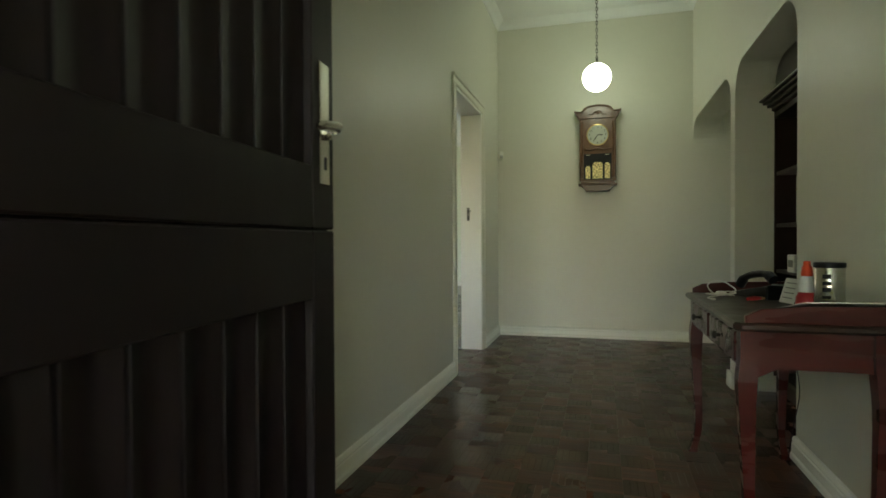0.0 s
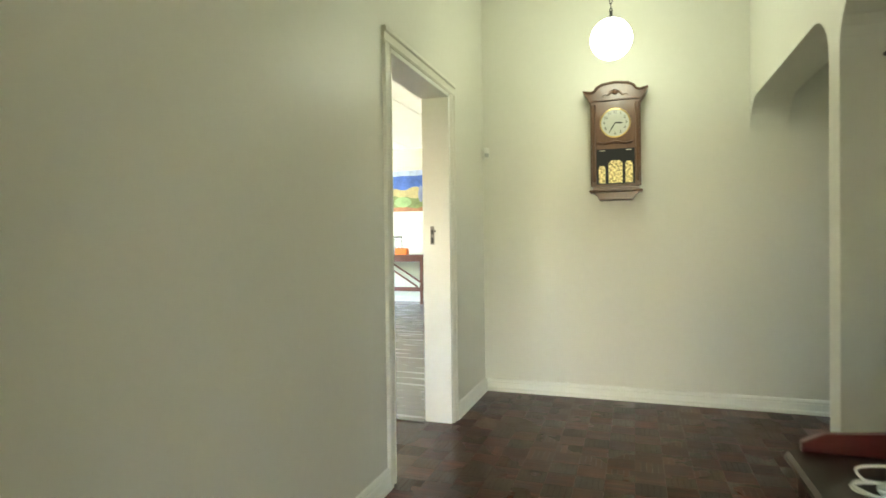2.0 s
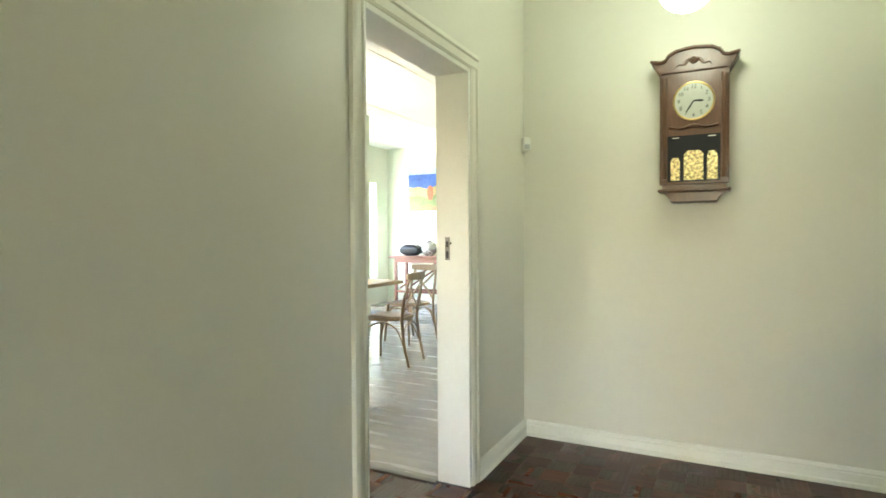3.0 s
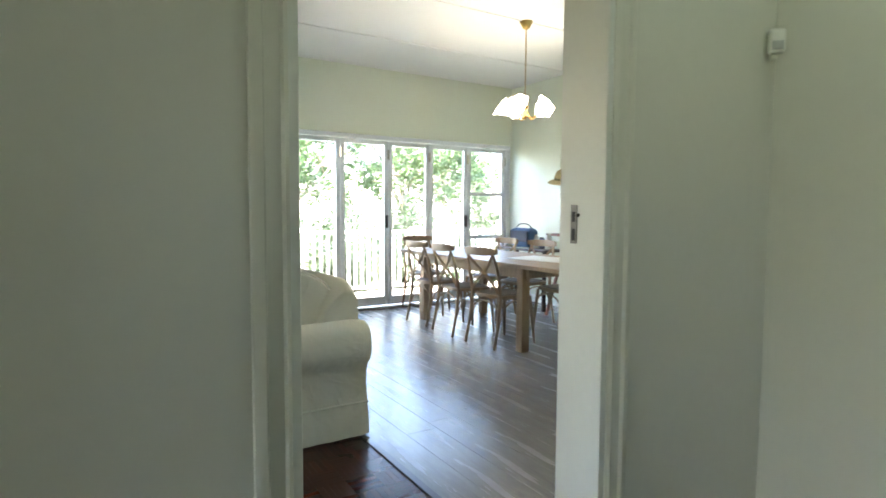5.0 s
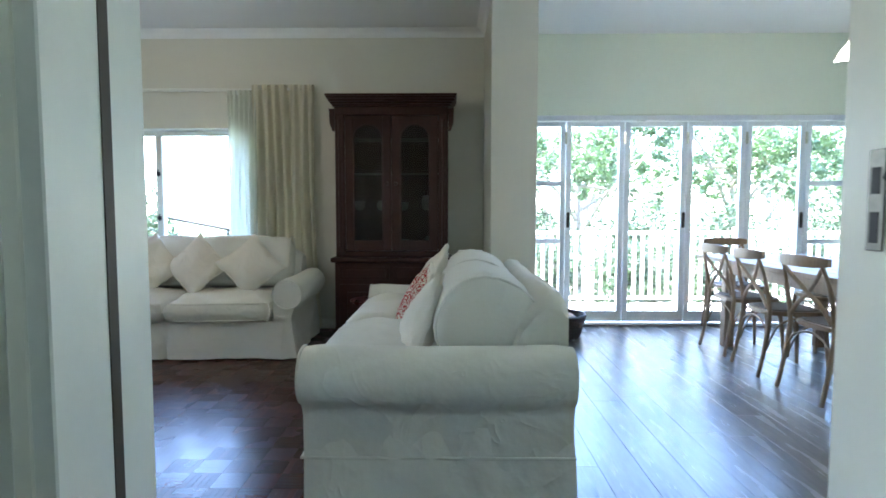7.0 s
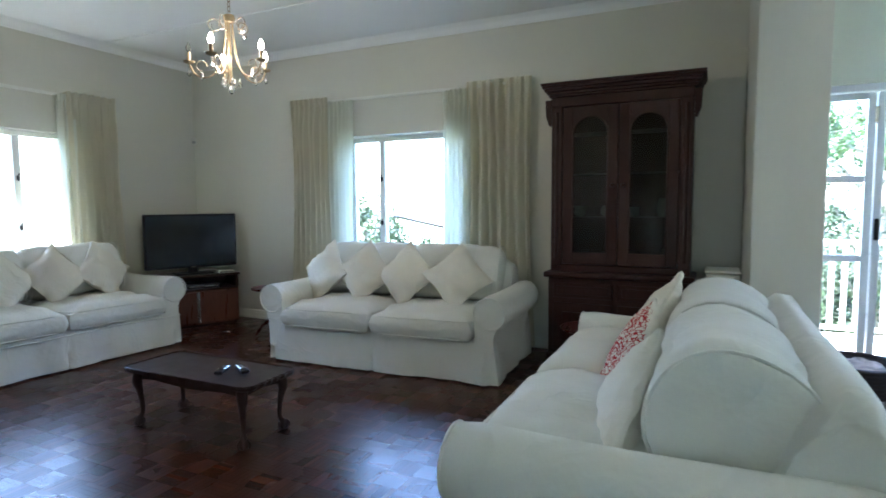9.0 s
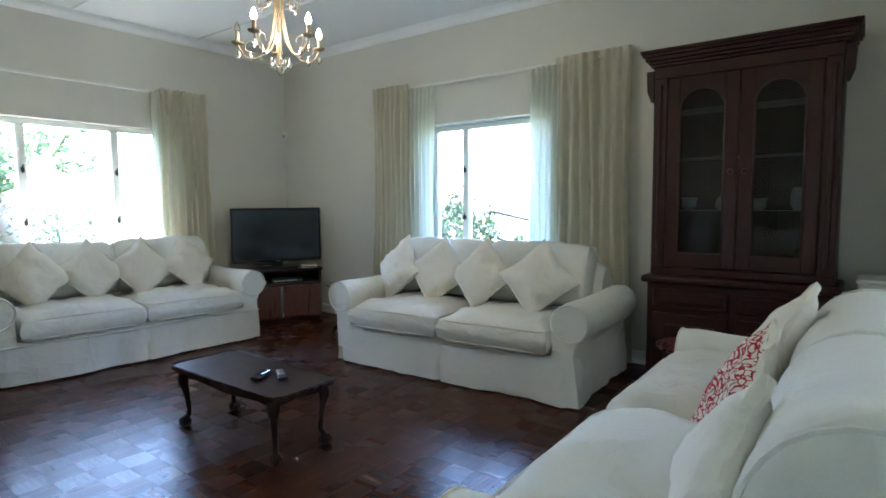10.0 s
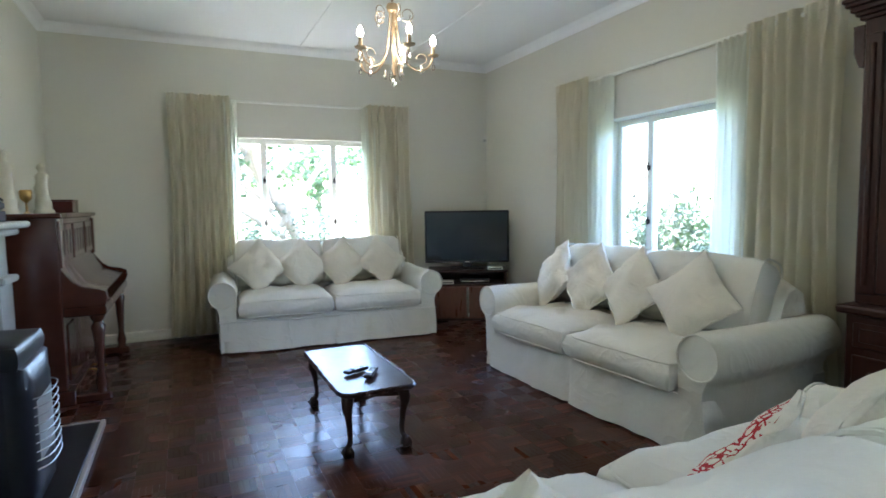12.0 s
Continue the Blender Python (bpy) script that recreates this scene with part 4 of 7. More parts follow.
def cabinet():
    c = thing("display_cabinet", pose(-5.01, -1.955, 0, 0, 0, -90), "tall dark mahogany display cabinet with two arched glass doors", "cabinet")
    # local: x along the wall, y out into the room
    W, D1, D2 = 1.04, 0.36, 0.43
    b = part("lower_body", box(-W / 2, W / 2, 0, D2, 0.07, 0.70, 0.006), WOOD_CAB, c)
    part("plinth", box(-W / 2 - 0.015, W / 2 + 0.015, 0, D2 + 0.015, 0, 0.09, 0.01), WOOD_CAB, c)
    part("worktop", box(-W / 2 - 0.035, W / 2 + 0.035, 0, D2 + 0.035, 0.70, 0.745, 0.014, seg=2), WOOD_CAB, c)
    for s in (-1, 1):
        x0, x1 = (0.02, W / 2 - 0.04) if s > 0 else (-W / 2 + 0.04, -0.02)
        d = part("lower_door", box(x0, x1, D2, D2 + 0.014, 0.12, 0.50, 0.004), WOOD_CAB, c)
        part("panel", box(x0 + 0.07, x1 - 0.07, D2 + 0.012, D2 + 0.024, 0.19, 0.43, 0.010), WOOD_CAB, d)
        part("knob", lathe([(0.005, 0), (0.006, 0.012), (0.015, 0.02), (0.012, 0.03), (0, 0.033)], 12), BRASS, d, m=pose(s * 0.05, D2 + 0.012, 0.34, -90))
        dr = part("drawer", box(x0, x1, D2, D2 + 0.014, 0.54, 0.66, 0.005), WOOD_CAB, c)
        part("drawer_moulding", box(x0 + 0.03, x1 - 0.03, D2 + 0.012, D2 + 0.02, 0.565, 0.635, 0.006), WOOD_CAB, dr)
    # upper carcass
    part("back", box(-W / 2 + 0.03, W / 2 - 0.03, 0, 0.02, 0.745, 2.08), WOOD_CAB, c)
    for s in (-1, 1):
        part("side", box(s * (W / 2 - 0.015) - 0.012, s * (W / 2 - 0.015) + 0.012, 0.02, D1 - 0.02, 0.745, 2.08), WOOD_CAB, c)
        part("pilaster", prism([(s * (W / 2 - 0.09), 0.79), (s * (W / 2 - 0.003), 0.79), (s * (W / 2 - 0.003), 2.05), (s * (W / 2 - 0.09), 2.05)], D1 - 0.02, D1 + 0.018, "y", bev=0.008), WOOD_CAB, c)
        part("pilaster_reed", cyl(0.014, 0.84, 2.0, 10, at=(s * (W / 2 - 0.046), D1 + 0.018, 0)), WOOD_CAB, c)
        part("bracket", prism([(s * (W / 2 + 0.0), 2.10), (s * (W / 2 + 0.05), 2.10), (s * (W / 2 + 0.045), 1.97), (s * (W / 2 + 0.02), 1.90), (s * (W / 2), 1.90)], D1 - 0.03, D1 + 0.01, "y"), WOOD_CAB, c)
    part("base_rail", box(-W / 2, W / 2, 0.02, D1 + 0.01, 0.745, 0.80, 0.008), WOOD_CAB, c)
    part("frieze", box(-W / 2, W / 2, 0, D1 + 0.012, 2.04, 2.12, 0.006), WOOD_CAB, c)
    corn = bmesh.new()
    for z0, z1, o in ((2.12, 2.14, 0.02), (2.14, 2.16, 0.034), (2.16, 2.185, 0.05), (2.185, 2.205, 0.066), (2.205, 2.225, 0.075)):
        box(-W / 2 - o, W / 2 + o, 0, D1 + o, z0, z1, 0.004, bm=corn)
    part("cornice", corn, WOOD_CAB, c)
    # arched doors
    for s in (-1, 1):
        x0, x1 = (0.004, W / 2 - 0.095) if s > 0 else (-W / 2 + 0.095, -0.004)
        z0, z1, st = 0.805, 2.035, 0.075
        d = tagged(new("glass_door"))
        d.parent = c
        a, b2 = x0 + st, x1 - st
        r = (b2 - a) / 2
        cz = z1 - st - r
        outer = [(x0, z0), (x1, z0), (x1, z1), (x0, z1)]
        frame_bm = bmesh.new()
        box(x0, a, D1 - 0.012, D1 + 0.014, z0, z1, 0.003, bm=frame_bm)
        box(b2, x1, D1 - 0.012, D1 + 0.014, z0, z1, 0.003, bm=frame_bm)
        box(a, b2, D1 - 0.012, D1 + 0.014, z0, z0 + st + 0.02, 0.003, bm=frame_bm)
        pts = [(a, z1), (a, cz)] + [(a + r - r * math.cos(t), cz + r * math.sin(t)) for t in [math.pi * k / 14 for k in range(1, 14)]] + [(b2, cz), (b2, z1)]
        prism(pts, D1 - 0.012, D1 + 0.014, "y", bm=frame_bm)
        part("door_frame", frame_bm, WOOD_CAB, d)
        arc = [(a + 0.004, D1 + 0.014, z0 + st + 0.02), (a + 0.004, D1 + 0.014, cz)] + [(a + r - (r - 0.004) * math.cos(t), D1 + 0.014, cz + (r - 0.004) * math.sin(t)) for t in [math.pi * k / 14 for k in range(1, 14)]] + [(b2 - 0.004, D1 + 0.014, cz), (b2 - 0.004, D1 + 0.014, z0 + st + 0.02)]
        part("bead", tube(arc, 0.007, 6), WOOD_CAB, d)
        part("pane", box(a - 0.004, b2 + 0.004, D1 - 0.004, D1 - 0.001, z0 + st, z1 - st), GLASS_DK, d)
        part("knob", lathe([(0.006, 0), (0.007, 0.014), (0.018, 0.024), (0.014, 0.036), (0, 0.04)], 14), WOOD_CAB, d, m=pose(s * 0.04, D1 + 0.012, 1.42, -90))
    for z in (1.16, 1.52, 1.84):
        part("shelf", box(-W / 2 + 0.03, W / 2 - 0.03, 0.02, D1 - 0.05, z, z + 0.015), WOOD_CAB, c)
    return c


cabinet()
CHINA = mat("glazed china", (0.35, 0.36, 0.36), 0.2, vary=0.1)
rng = random.Random(4)
for z in (0.80, 1.175):
    for i in range(4):
        y = -1.955 - 0.34 + 0.22 * i + rng.uniform(-0.02, 0.02)
        h = rng.uniform(0.07, 0.15)
        v = thing("vase" if i % 2 else "bowl", pose(-4.85, y, z + 0.001), "dull glazed china piece behind the cabinet's glass door", "crockery")
        part("body", lathe([(0.025, 0), (0.05, h * 0.3), (0.045, h * 0.7), (0.03 if i % 2 else 0.06, h), (0.02, h)], 16), CHINA, v, smooth=50)

# ---- television and its unit ----
WOOD_TV = mat("reddish sapele veneer", (0.12, 0.040, 0.022), 0.3, vary=0.35, scale=3, grain=14, grain_amt=0.3, bump=0.03, stretch=(8, 8, 1), coat=0.3)
TVM = Matrix.Translation((-4.46, -6.34, 0)) @ pose(0, 0, 0, 0, 0, 153)
u = thing("television_unit", TVM, "dark reddish wooden television unit standing across the corner", "cabinet")
part("top", box(-0.44, 0.44, -0.20, 0.22, 0.535, 0.56, 0.006), WOOD_DARK, u)
part("shelf", box(-0.42, 0.42, -0.18, 0.20, 0.385, 0.405, 0.004), WOOD_DARK, u)
part("back", box(-0.42, 0.42, 0.19, 0.205, 0.405, 0.535), WOOD_DARK, u)
for s in (-1, 1):
    part("side", box(s * 0.41 - 0.015, s * 0.41 + 0.015, -0.18, 0.20, 0.405, 0.535, 0.003), WOOD_DARK, u)
part("body", box(-0.42, 0.42, -0.18, 0.20, 0.03, 0.385, 0.004), WOOD_TV, u)
part("plinth", box(-0.40, 0.40, -0.16, 0.18, 0, 0.03), WOOD_DARK, u)
for s in (-1, 1):
    part("door", box(min(s * 0.015, s * 0.405), max(s * 0.015, s * 0.405), -0.196, -0.18, 0.05, 0.375, 0.004), WOOD_TV, u)
part("door_strip", box(-0.013, 0.013, -0.199, -0.18, 0.05, 0.375, 0.002), CHROME, u)
tv = thing("television", TVM @ pose(0, 0.0, 0.56), "black flat-screen television switched off on the corner unit", "television")
part("screen_frame", box(-0.465, 0.465, -0.025, 0.02, 0.065, 0.64, 0.008), BLACK, tv)
part("screen", box(-0.445, 0.445, -0.0275, -0.024, 0.09, 0.62), SCREEN, tv)
part("stand", box(-0.19, 0.19, -0.12, 0.10, 0.0, 0.016, 0.006), BLACK, tv)
part("neck", box(-0.05, 0.05, -0.015, 0.02, 0.016, 0.07, 0.004), BLACK, tv)
part("logo", box(-0.025, 0.025, -0.0285, -0.026, 0.071, 0.079), CHROME, tv)
for x, y, z, w, d, h, mt, nm, lb, cat in ((0.30, -0.13, 0.56, 0.16, 0.10, 0.028, PLASTIC_W, "decoder", "small white decoder box beside the television", "decoder"),
                                         (-0.22, -0.10, 0.405, 0.14, 0.12, 0.035, PLASTIC_W, "router", "small white box in the television unit's shelf", "router"),
                                         (0.08, 0.0, 0.405, 0.32, 0.22, 0.05, BLACK, "disc_player", "black disc player in the television unit's shelf", "player")):
    o = thing(nm, TVM @ pose(x, y, z), lb, cat)
    part("casing", box(-w / 2, w / 2, -d / 2, d / 2, 0, h, 0.004), mt, o)
    part("front_strip", box(-w / 2 + 0.01, w / 2 - 0.01, -d / 2 - 0.002, -d / 2 + 0.001, h * 0.3, h * 0.6), BLACK if mt is not BLACK else CHROME, o)

# ---- coffee table with ball and claw feet ----
ct = thing("coffee_table", pose(-2.47, -3.915, 0), "low dark carved coffee table with cabriole legs and a piecrust edge", "table")
TX, TY, TZ = 0.205, 0.485, 0.35
pts = []
nn = 60
for i in range(nn * 2):
    a = 2 * math.pi * i / (nn * 2)
    c, s = math.cos(a), math.sin(a)
    q = 1 / max((abs(c) ** 14 + abs(s) ** 14) ** (1 / 14), 1e-6)
    w = 1 + 0.008 * math.cos(a * 26)
    pts.append((c * q * TX * w, s * q * TY * w))
part("tabletop", prism(pts, TZ - 0.022, TZ, "z", bev=0.006), WOOD_DARK, ct)
part("rim", tube([(x * 0.975, y * 0.99, TZ + 0.001) for x, y in pts], 0.006, 5, closed=True), WOOD_DARK, ct)
for s in (-1, 1):
    part("apron", prism([(-TY + 0.06, TZ - 0.022), (TY - 0.06, TZ - 0.022), (TY - 0.06, TZ - 0.075), (TY - 0.2, TZ - 0.062), (0, TZ - 0.078), (-TY + 0.2, TZ - 0.062), (-TY + 0.06, TZ - 0.075)], s * (TX - 0.062) - 0.009, s * (TX - 0.062) + 0.009, "x"), WOOD_DARK, ct)
    part("apron", prism([(-TX + 0.05, TZ - 0.022), (TX - 0.05, TZ - 0.022), (TX - 0.05, TZ - 0.075), (0, TZ - 0.06), (-TX + 0.05, TZ - 0.075)], s * (TY - 0.09) - 0.009, s * (TY - 0.09) + 0.009, "y"), WOOD_DARK, ct)
for sx in (-1, 1):
    for sy in (-1, 1):
        bx, by = sx * (TX - 0.062), sy * (TY - 0.09)
        leg = tube(curve_pts([(bx, by, TZ - 0.025), (bx + sx * 0.012, by + sy * 0.014, TZ - 0.085), (bx + sx * 0.004, by + sy * 0.004, 0.20), (bx - sx * 0.004, by - sy * 0.004, 0.09), (bx + sx * 0.01, by + sy * 0.012, 0.045)], 4),
                   [0.030, 0.031, 0.032, 0.031, 0.029, 0.027, 0.024, 0.021, 0.019, 0.017, 0.015, 0.0145, 0.014, 0.014, 0.015, 0.016, 0.018], 10)
        lg = part("leg", leg, WOOD_DARK, ct, smooth=60)
        ft = lathe([(0.010, 0), (0.024, 0.008), (0.029, 0.024), (0.024, 0.042), (0.014, 0.052)], 12, at=(bx + sx * 0.012, by + sy * 0.014, 0))
        for k in range(4):
            a = k * math.pi / 2 + 0.78
            cx, cy = bx + sx * 0.012, by + sy * 0.014
            tube([(cx + 0.012 * math.cos(a), cy + 0.012 * math.sin(a), 0.055), (cx + 0.028 * math.cos(a), cy + 0.028 * math.sin(a), 0.032), (cx + 0.028 * math.cos(a), cy + 0.028 * math.sin(a), 0.006)], [0.008, 0.008, 0.005], 6, ft)
        part("claw_foot", ft, WOOD_DARK, lg, smooth=60)
for x, y, r, ln in ((-2.44, -3.77, 25, 0.15), (-2.50, -3.69, 60, 0.17)):
    o = thing("remote_control", pose(x, y, TZ + 0.002, 0, 0, r), "black remote control with grey buttons on the coffee table", "remote control", "remote controls on the coffee table")
    part("casing", box(-ln / 2, ln / 2, -0.024, 0.024, 0.005, 0.024, 0.008, seg=2), BLACK, o)
    part("face_plate", box(-ln / 2 + 0.02, ln / 2 - 0.05, -0.017, 0.017, 0.0235, 0.0255, 0.001), CHROME, o)
    for i in range(4):
        for j in (-1, 0, 1):
            part("button", box(-ln / 2 + 0.028 + i * 0.022, -ln / 2 + 0.038 + i * 0.022, j * 0.011 - 0.003, j * 0.011 + 0.003, 0.025, 0.028), BLACK, o)

# ---- chandelier ----
CREAM_METAL = mat("cream painted metal", (0.33, 0.26, 0.16), 0.4, metal=0.4, vary=0.2, scale=20)
BULB = glow("lit candle bulb", (1.0, 0.86, 0.66), 4)
BULB_OFF = glass("clear bulb", (0.9, 0.9, 0.86), thin=True)


def drop(parent, x, y, z, s=1.0):
    d = part("crystal_drop", lathe([(0.002, 0.03 * s), (0.006 * s, 0.02 * s), (0.012 * s, 0.002), (0.009 * s, -0.010 * s), (0, -0.016 * s)], 8, at=(x, y, z)), CRYSTAL, parent, "clear crystal drop")
    part("bead", lathe([(0.001, 0.030 * s), (0.005, 0.035 * s), (0.005, 0.041 * s), (0.001, 0.046 * s)], 6, at=(x, y, z)), CRYSTAL, d)
    return d


def chandelier(cx, cy, ztop, zbot, lit):
    ch = thing("chandelier", pose(cx, cy, 0), "cream metal chandelier with five candle bulbs and crystal drops", "chandelier")
    part("ceiling_rose", lathe([(0.055, LC), (0.05, LC - 0.02), (0.02, LC - 0.04), (0.006, LC - 0.05)][::-1], 18), CREAM_METAL, ch, smooth=50)
    chain = bmesh.new()
    z, k = LC - 0.05, 0
    while z > ztop + 0.01:
        a = (k % 2) * math.pi / 2
        ring = [(0.009 * math.cos(t) * math.cos(a), 0.009 * math.cos(t) * math.sin(a), z - 0.015 + 0.018 * math.sin(t)) for t in [2 * math.pi * i / 10 for i in range(10)]]
        tube(ring, 0.0022, 5, chain, closed=True)
        z -= 0.028
        k += 1
    tagged(part("chain", chain, CREAM_METAL, ch), kind="stuff")
    part("crown", lathe([(0.010, ztop - 0.05), (0.030, ztop - 0.045), (0.036, ztop - 0.02), (0.030, ztop - 0.004), (0.008, ztop)], 18), CREAM_METAL, ch, smooth=40)
    part("stem", lathe([(0.004, zbot + 0.02), (0.016, zbot + 0.04), (0.008, zbot + 0.08), (0.006, ztop - 0.05)], 10), CREAM_METAL, ch, smooth=40)
    for i in range(5):
        a = 2 * math.pi * i / 5 + 0.35
        c, s = math.cos(a), math.sin(a)
        R = 0.235
        arm = curve_pts([(0.020, 0, ztop - 0.04), (0.028, 0, ztop - 0.16), (0.060, 0, zbot + 0.14), (0.13, 0, zbot + 0.07), (0.20, 0, zbot + 0.085), (R, 0, zbot + 0.15)], 5)
        am = part("arm", tube([(p.x * c, p.x * s, p.z) for p in arm], 0.0055, 7), CREAM_METAL, ch, smooth=60)
        scr = [(0.030 + 0.055 + 0.035 * math.cos(t) * (1 - t / 14), 0, ztop - 0.06 + 0.035 * math.sin(t) * (1 - t / 14)) for t in [3.6 - 0.42 * q for q in range(15)]]
        part("scroll", tube([(p[0] * c, p[0] * s, p[2]) for p in scr], 0.003, 5), CREAM_METAL, am)
        scr = [(0.165 + 0.030 * math.cos(t), 0, zbot + 0.135 + 0.030 * math.sin(t)) for t in [-1.4 + 0.42 * q for q in range(12)]]
        part("scroll", tube([(p[0] * c, p[0] * s, p[2]) for p in scr], 0.0028, 5), CREAM_METAL, am)
        x, y, z = R * c, R * s, zbot + 0.15
        part("drip_pan", lathe([(0.004, z - 0.008), (0.030, z + 0.002), (0.034, z + 0.010), (0.010, z + 0.008)], 16, at=(x, y, 0)), CREAM_METAL, ch, smooth=40)
        part("candle_sleeve", cyl(0.011, z + 0.008, z + 0.062, 12, at=(x, y, 0)), CREAM_METAL, ch)
        part("bulb", lathe([(0.007, z + 0.062), (0.015, z + 0.075), (0.0165, z + 0.088), (0.010, z + 0.108), (0.001, z + 0.124)], 12, at=(x, y, 0)), BULB if i in lit else BULB_OFF, ch, smooth=60)
        for q, (rr, dz) in enumerate(((R, -0.055), (0.165, -0.075), (0.10, 0.20))):
            drop(ch, rr * c, rr * s, z + dz - 0.01)
        drop(ch, 0.05 * math.cos(a + 0.6), 0.05 * math.sin(a + 0.6), zbot + 0.03)
    drop(ch, 0, 0, zbot - 0.005, 1.4)
    return ch


chandelier(-2.77, -3.965, 2.43, 1.985, (0, 1, 2, 3))
lamp = new("chandelier_light", bpy.data.lights.new("chandelier_light", "POINT"))
lamp.data.energy, lamp.data.color, lamp.data.shadow_soft_size = 0.5, (1.0, 0.80, 0.58), 0.12
lamp.matrix_world = pose(-2.77, -3.965, 2.20)

# ---- sensors ----


def sensor(m):
    s = thing("motion_sensor", m, "small white plastic alarm motion sensor in the wall's corner", "motion sensor", "motion sensors")
    part("casing", box(-0.026, 0.026, -0.020, 0.018, -0.04, 0.04, 0.010, seg=2), PLASTIC_W, s)
    part("lens", blob(0.036, 0.03, 0.014, puff=0.5, cuts=4, wrinkle=0), mat("milky plastic", (0.45, 0.46, 0.42), 0.3), s, smooth=60, m=pose(0, -0.018, -0.016, 90))
    part("bracket", box(-0.01, 0.01, 0.016, 0.034, -0.055, -0.02, 0.003), PLASTIC_W, s)
    return s


sensor(pose(XW + 0.035, YW + 0.035, 2.05, 0, 0, 135))
sensor(pose(0.036, -0.155, 1.79, 0, 0, 45 - 180 + 180))

# ---- piano ----
pi = thing("piano", pose(-0.53, -5.80, 0, 0, 0, 90), "upright mahogany piano with fretted front panels against the wall", "piano")
# local x along the wall, local +y out from the wall
PW = 0.75
IVORY = mat("ivory keys", (0.62, 0.58, 0.46), 0.3)
part("case", box(-PW, PW, 0.0, 0.36, 0.10, 1.22, 0.006), WOOD_PIANO, pi)
part("lid", box(-PW - 0.02, PW + 0.02, 0.0, 0.39, 1.22, 1.25, 0.008), WOOD_PIANO, pi)
part("plinth", box(-PW, PW, 0, 0.40, 0.0, 0.10, 0.006), WOOD_PIANO, pi)
part("key_bed", box(-PW, PW, 0.36, 0.60, 0.58, 0.64, 0.008), WOOD_PIANO, pi)
prof = [(0.36, 0.64), (0.36, 0.90), (0.385, 0.86), (0.42, 0.80), (0.47, 0.765), (0.56, 0.755), (0.605, 0.735), (0.612, 0.69), (0.595, 0.64)]
for s in (-1, 1):
    part("arm", prism(prof, s * PW - (0.05 if s > 0 else 0), s * PW + (0.05 if s < 0 else 0), "x", bev=0.004), WOOD_PIANO, pi)
    part("stile", box(min(s * PW, s * (PW - 0.07)), max(s * PW, s * (PW - 0.07)), 0.36, 0.375, 0.90, 1.20, 0.004), WOOD_PIANO, pi)
    leg = lathe([(0.045, 0), (0.045, 0.05), (0.030, 0.07), (0.036, 0.12), (0.022, 0.20), (0.034, 0.42), (0.044, 0.50), (0.028, 0.53), (0.045, 0.56), (0.045, 0.58)], 14, at=(s * (PW - 0.07), 0.54, 0))
    part("front_leg", leg, WOOD_PIANO, pi, smooth=45)
    part("toe", box(s * (PW - 0.07) - 0.045, s * (PW - 0.07) + 0.045, 0.36, 0.60, 0.0, 0.06, 0.01), WOOD_PIANO, pi)
part("fallboard", prism([(0.36, 0.90), (0.36, 0.70), (0.57, 0.70), (0.58, 0.72), (0.44, 0.765), (0.39, 0.84)], -PW + 0.05, PW - 0.05, "x"), WOOD_PIANO, pi)
for x0, x1 in ((-0.66, -0.30), (-0.22, 0.22), (0.30, 0.66)):
    p_ = part("front_panel", box(x0, x1, 0.358, 0.368, 0.93, 1.18, 0.004), WOOD_PIANO, pi)
    n_s = 3 if x1 - x0 < 0.4 else 4
    for i in range(n_s):
        xx = x0 + (i + 0.5) * (x1 - x0) / n_s
        part("fret", box(xx - 0.014, xx + 0.014, 0.366, 0.371, 0.97, 1.14, 0.003), WOOD_DARK, p_)
part("lower_panel", box(-PW + 0.1, PW - 0.1, 0.356, 0.368, 0.14, 0.52, 0.008), WOOD_PIANO, pi)
for x in (-0.07, 0.07):
    part("pedal", tube([(x, 0.38, 0.07), (x, 0.44, 0.06), (x, 0.49, 0.05)], [0.01, 0.012, 0.016], 8, squash=0.5), BRASS, pi)
MARBLE = mat("cream alabaster", (0.60, 0.58, 0.46), 0.4, vary=0.1, scale=8)
for x, y, h in ((-0.62, -5.16, 0.40), (-0.70, -5.74, 0.36)):
    st = thing("statue", pose(x, y, 1.251), "cream carved figurine standing on the piano's lid", "statue", "statues on the piano")
    sb = lathe([(0.065, 0), (0.065, 0.02), (0.05, 0.03), (0.055, h * 0.2), (0.040, h * 0.35), (0.048, h * 0.5), (0.034, h * 0.62), (0.046, h * 0.75), (0.018, h * 0.82), (0.026, h * 0.9), (0.020, h * 0.97), (0.003, h)], 14)
    for v in sb.verts:
        v.co.x += 0.02 * noise.noise(v.co * 14)
        v.co.y += 0.02 * noise.noise(v.co * 14 + Vector((5, 5, 5)))
    part("figure", sb, MARBLE, st, smooth=70)
cupo = thing("goblet", pose(-0.66, -5.44, 1.251), "small dull brass goblet between two figurines", "goblet")
part("bowl", lathe([(0.03, 0), (0.008, 0.012), (0.007, 0.07), (0.034, 0.10), (0.038, 0.15), (0.03, 0.16)], 14), BRASS, cupo, smooth=50)
rb = thing("wooden_box", pose(-0.72, -6.33, 1.251), "small red wooden box on the piano's lid", "box")
part("body", box(-0.09, 0.09, -0.13, 0.13, 0, 0.09, 0.004), WOOD_RED, rb)
part("lid", box(-0.095, 0.095, -0.135, 0.135, 0.092, 0.105, 0.004), WOOD_RED, rb)

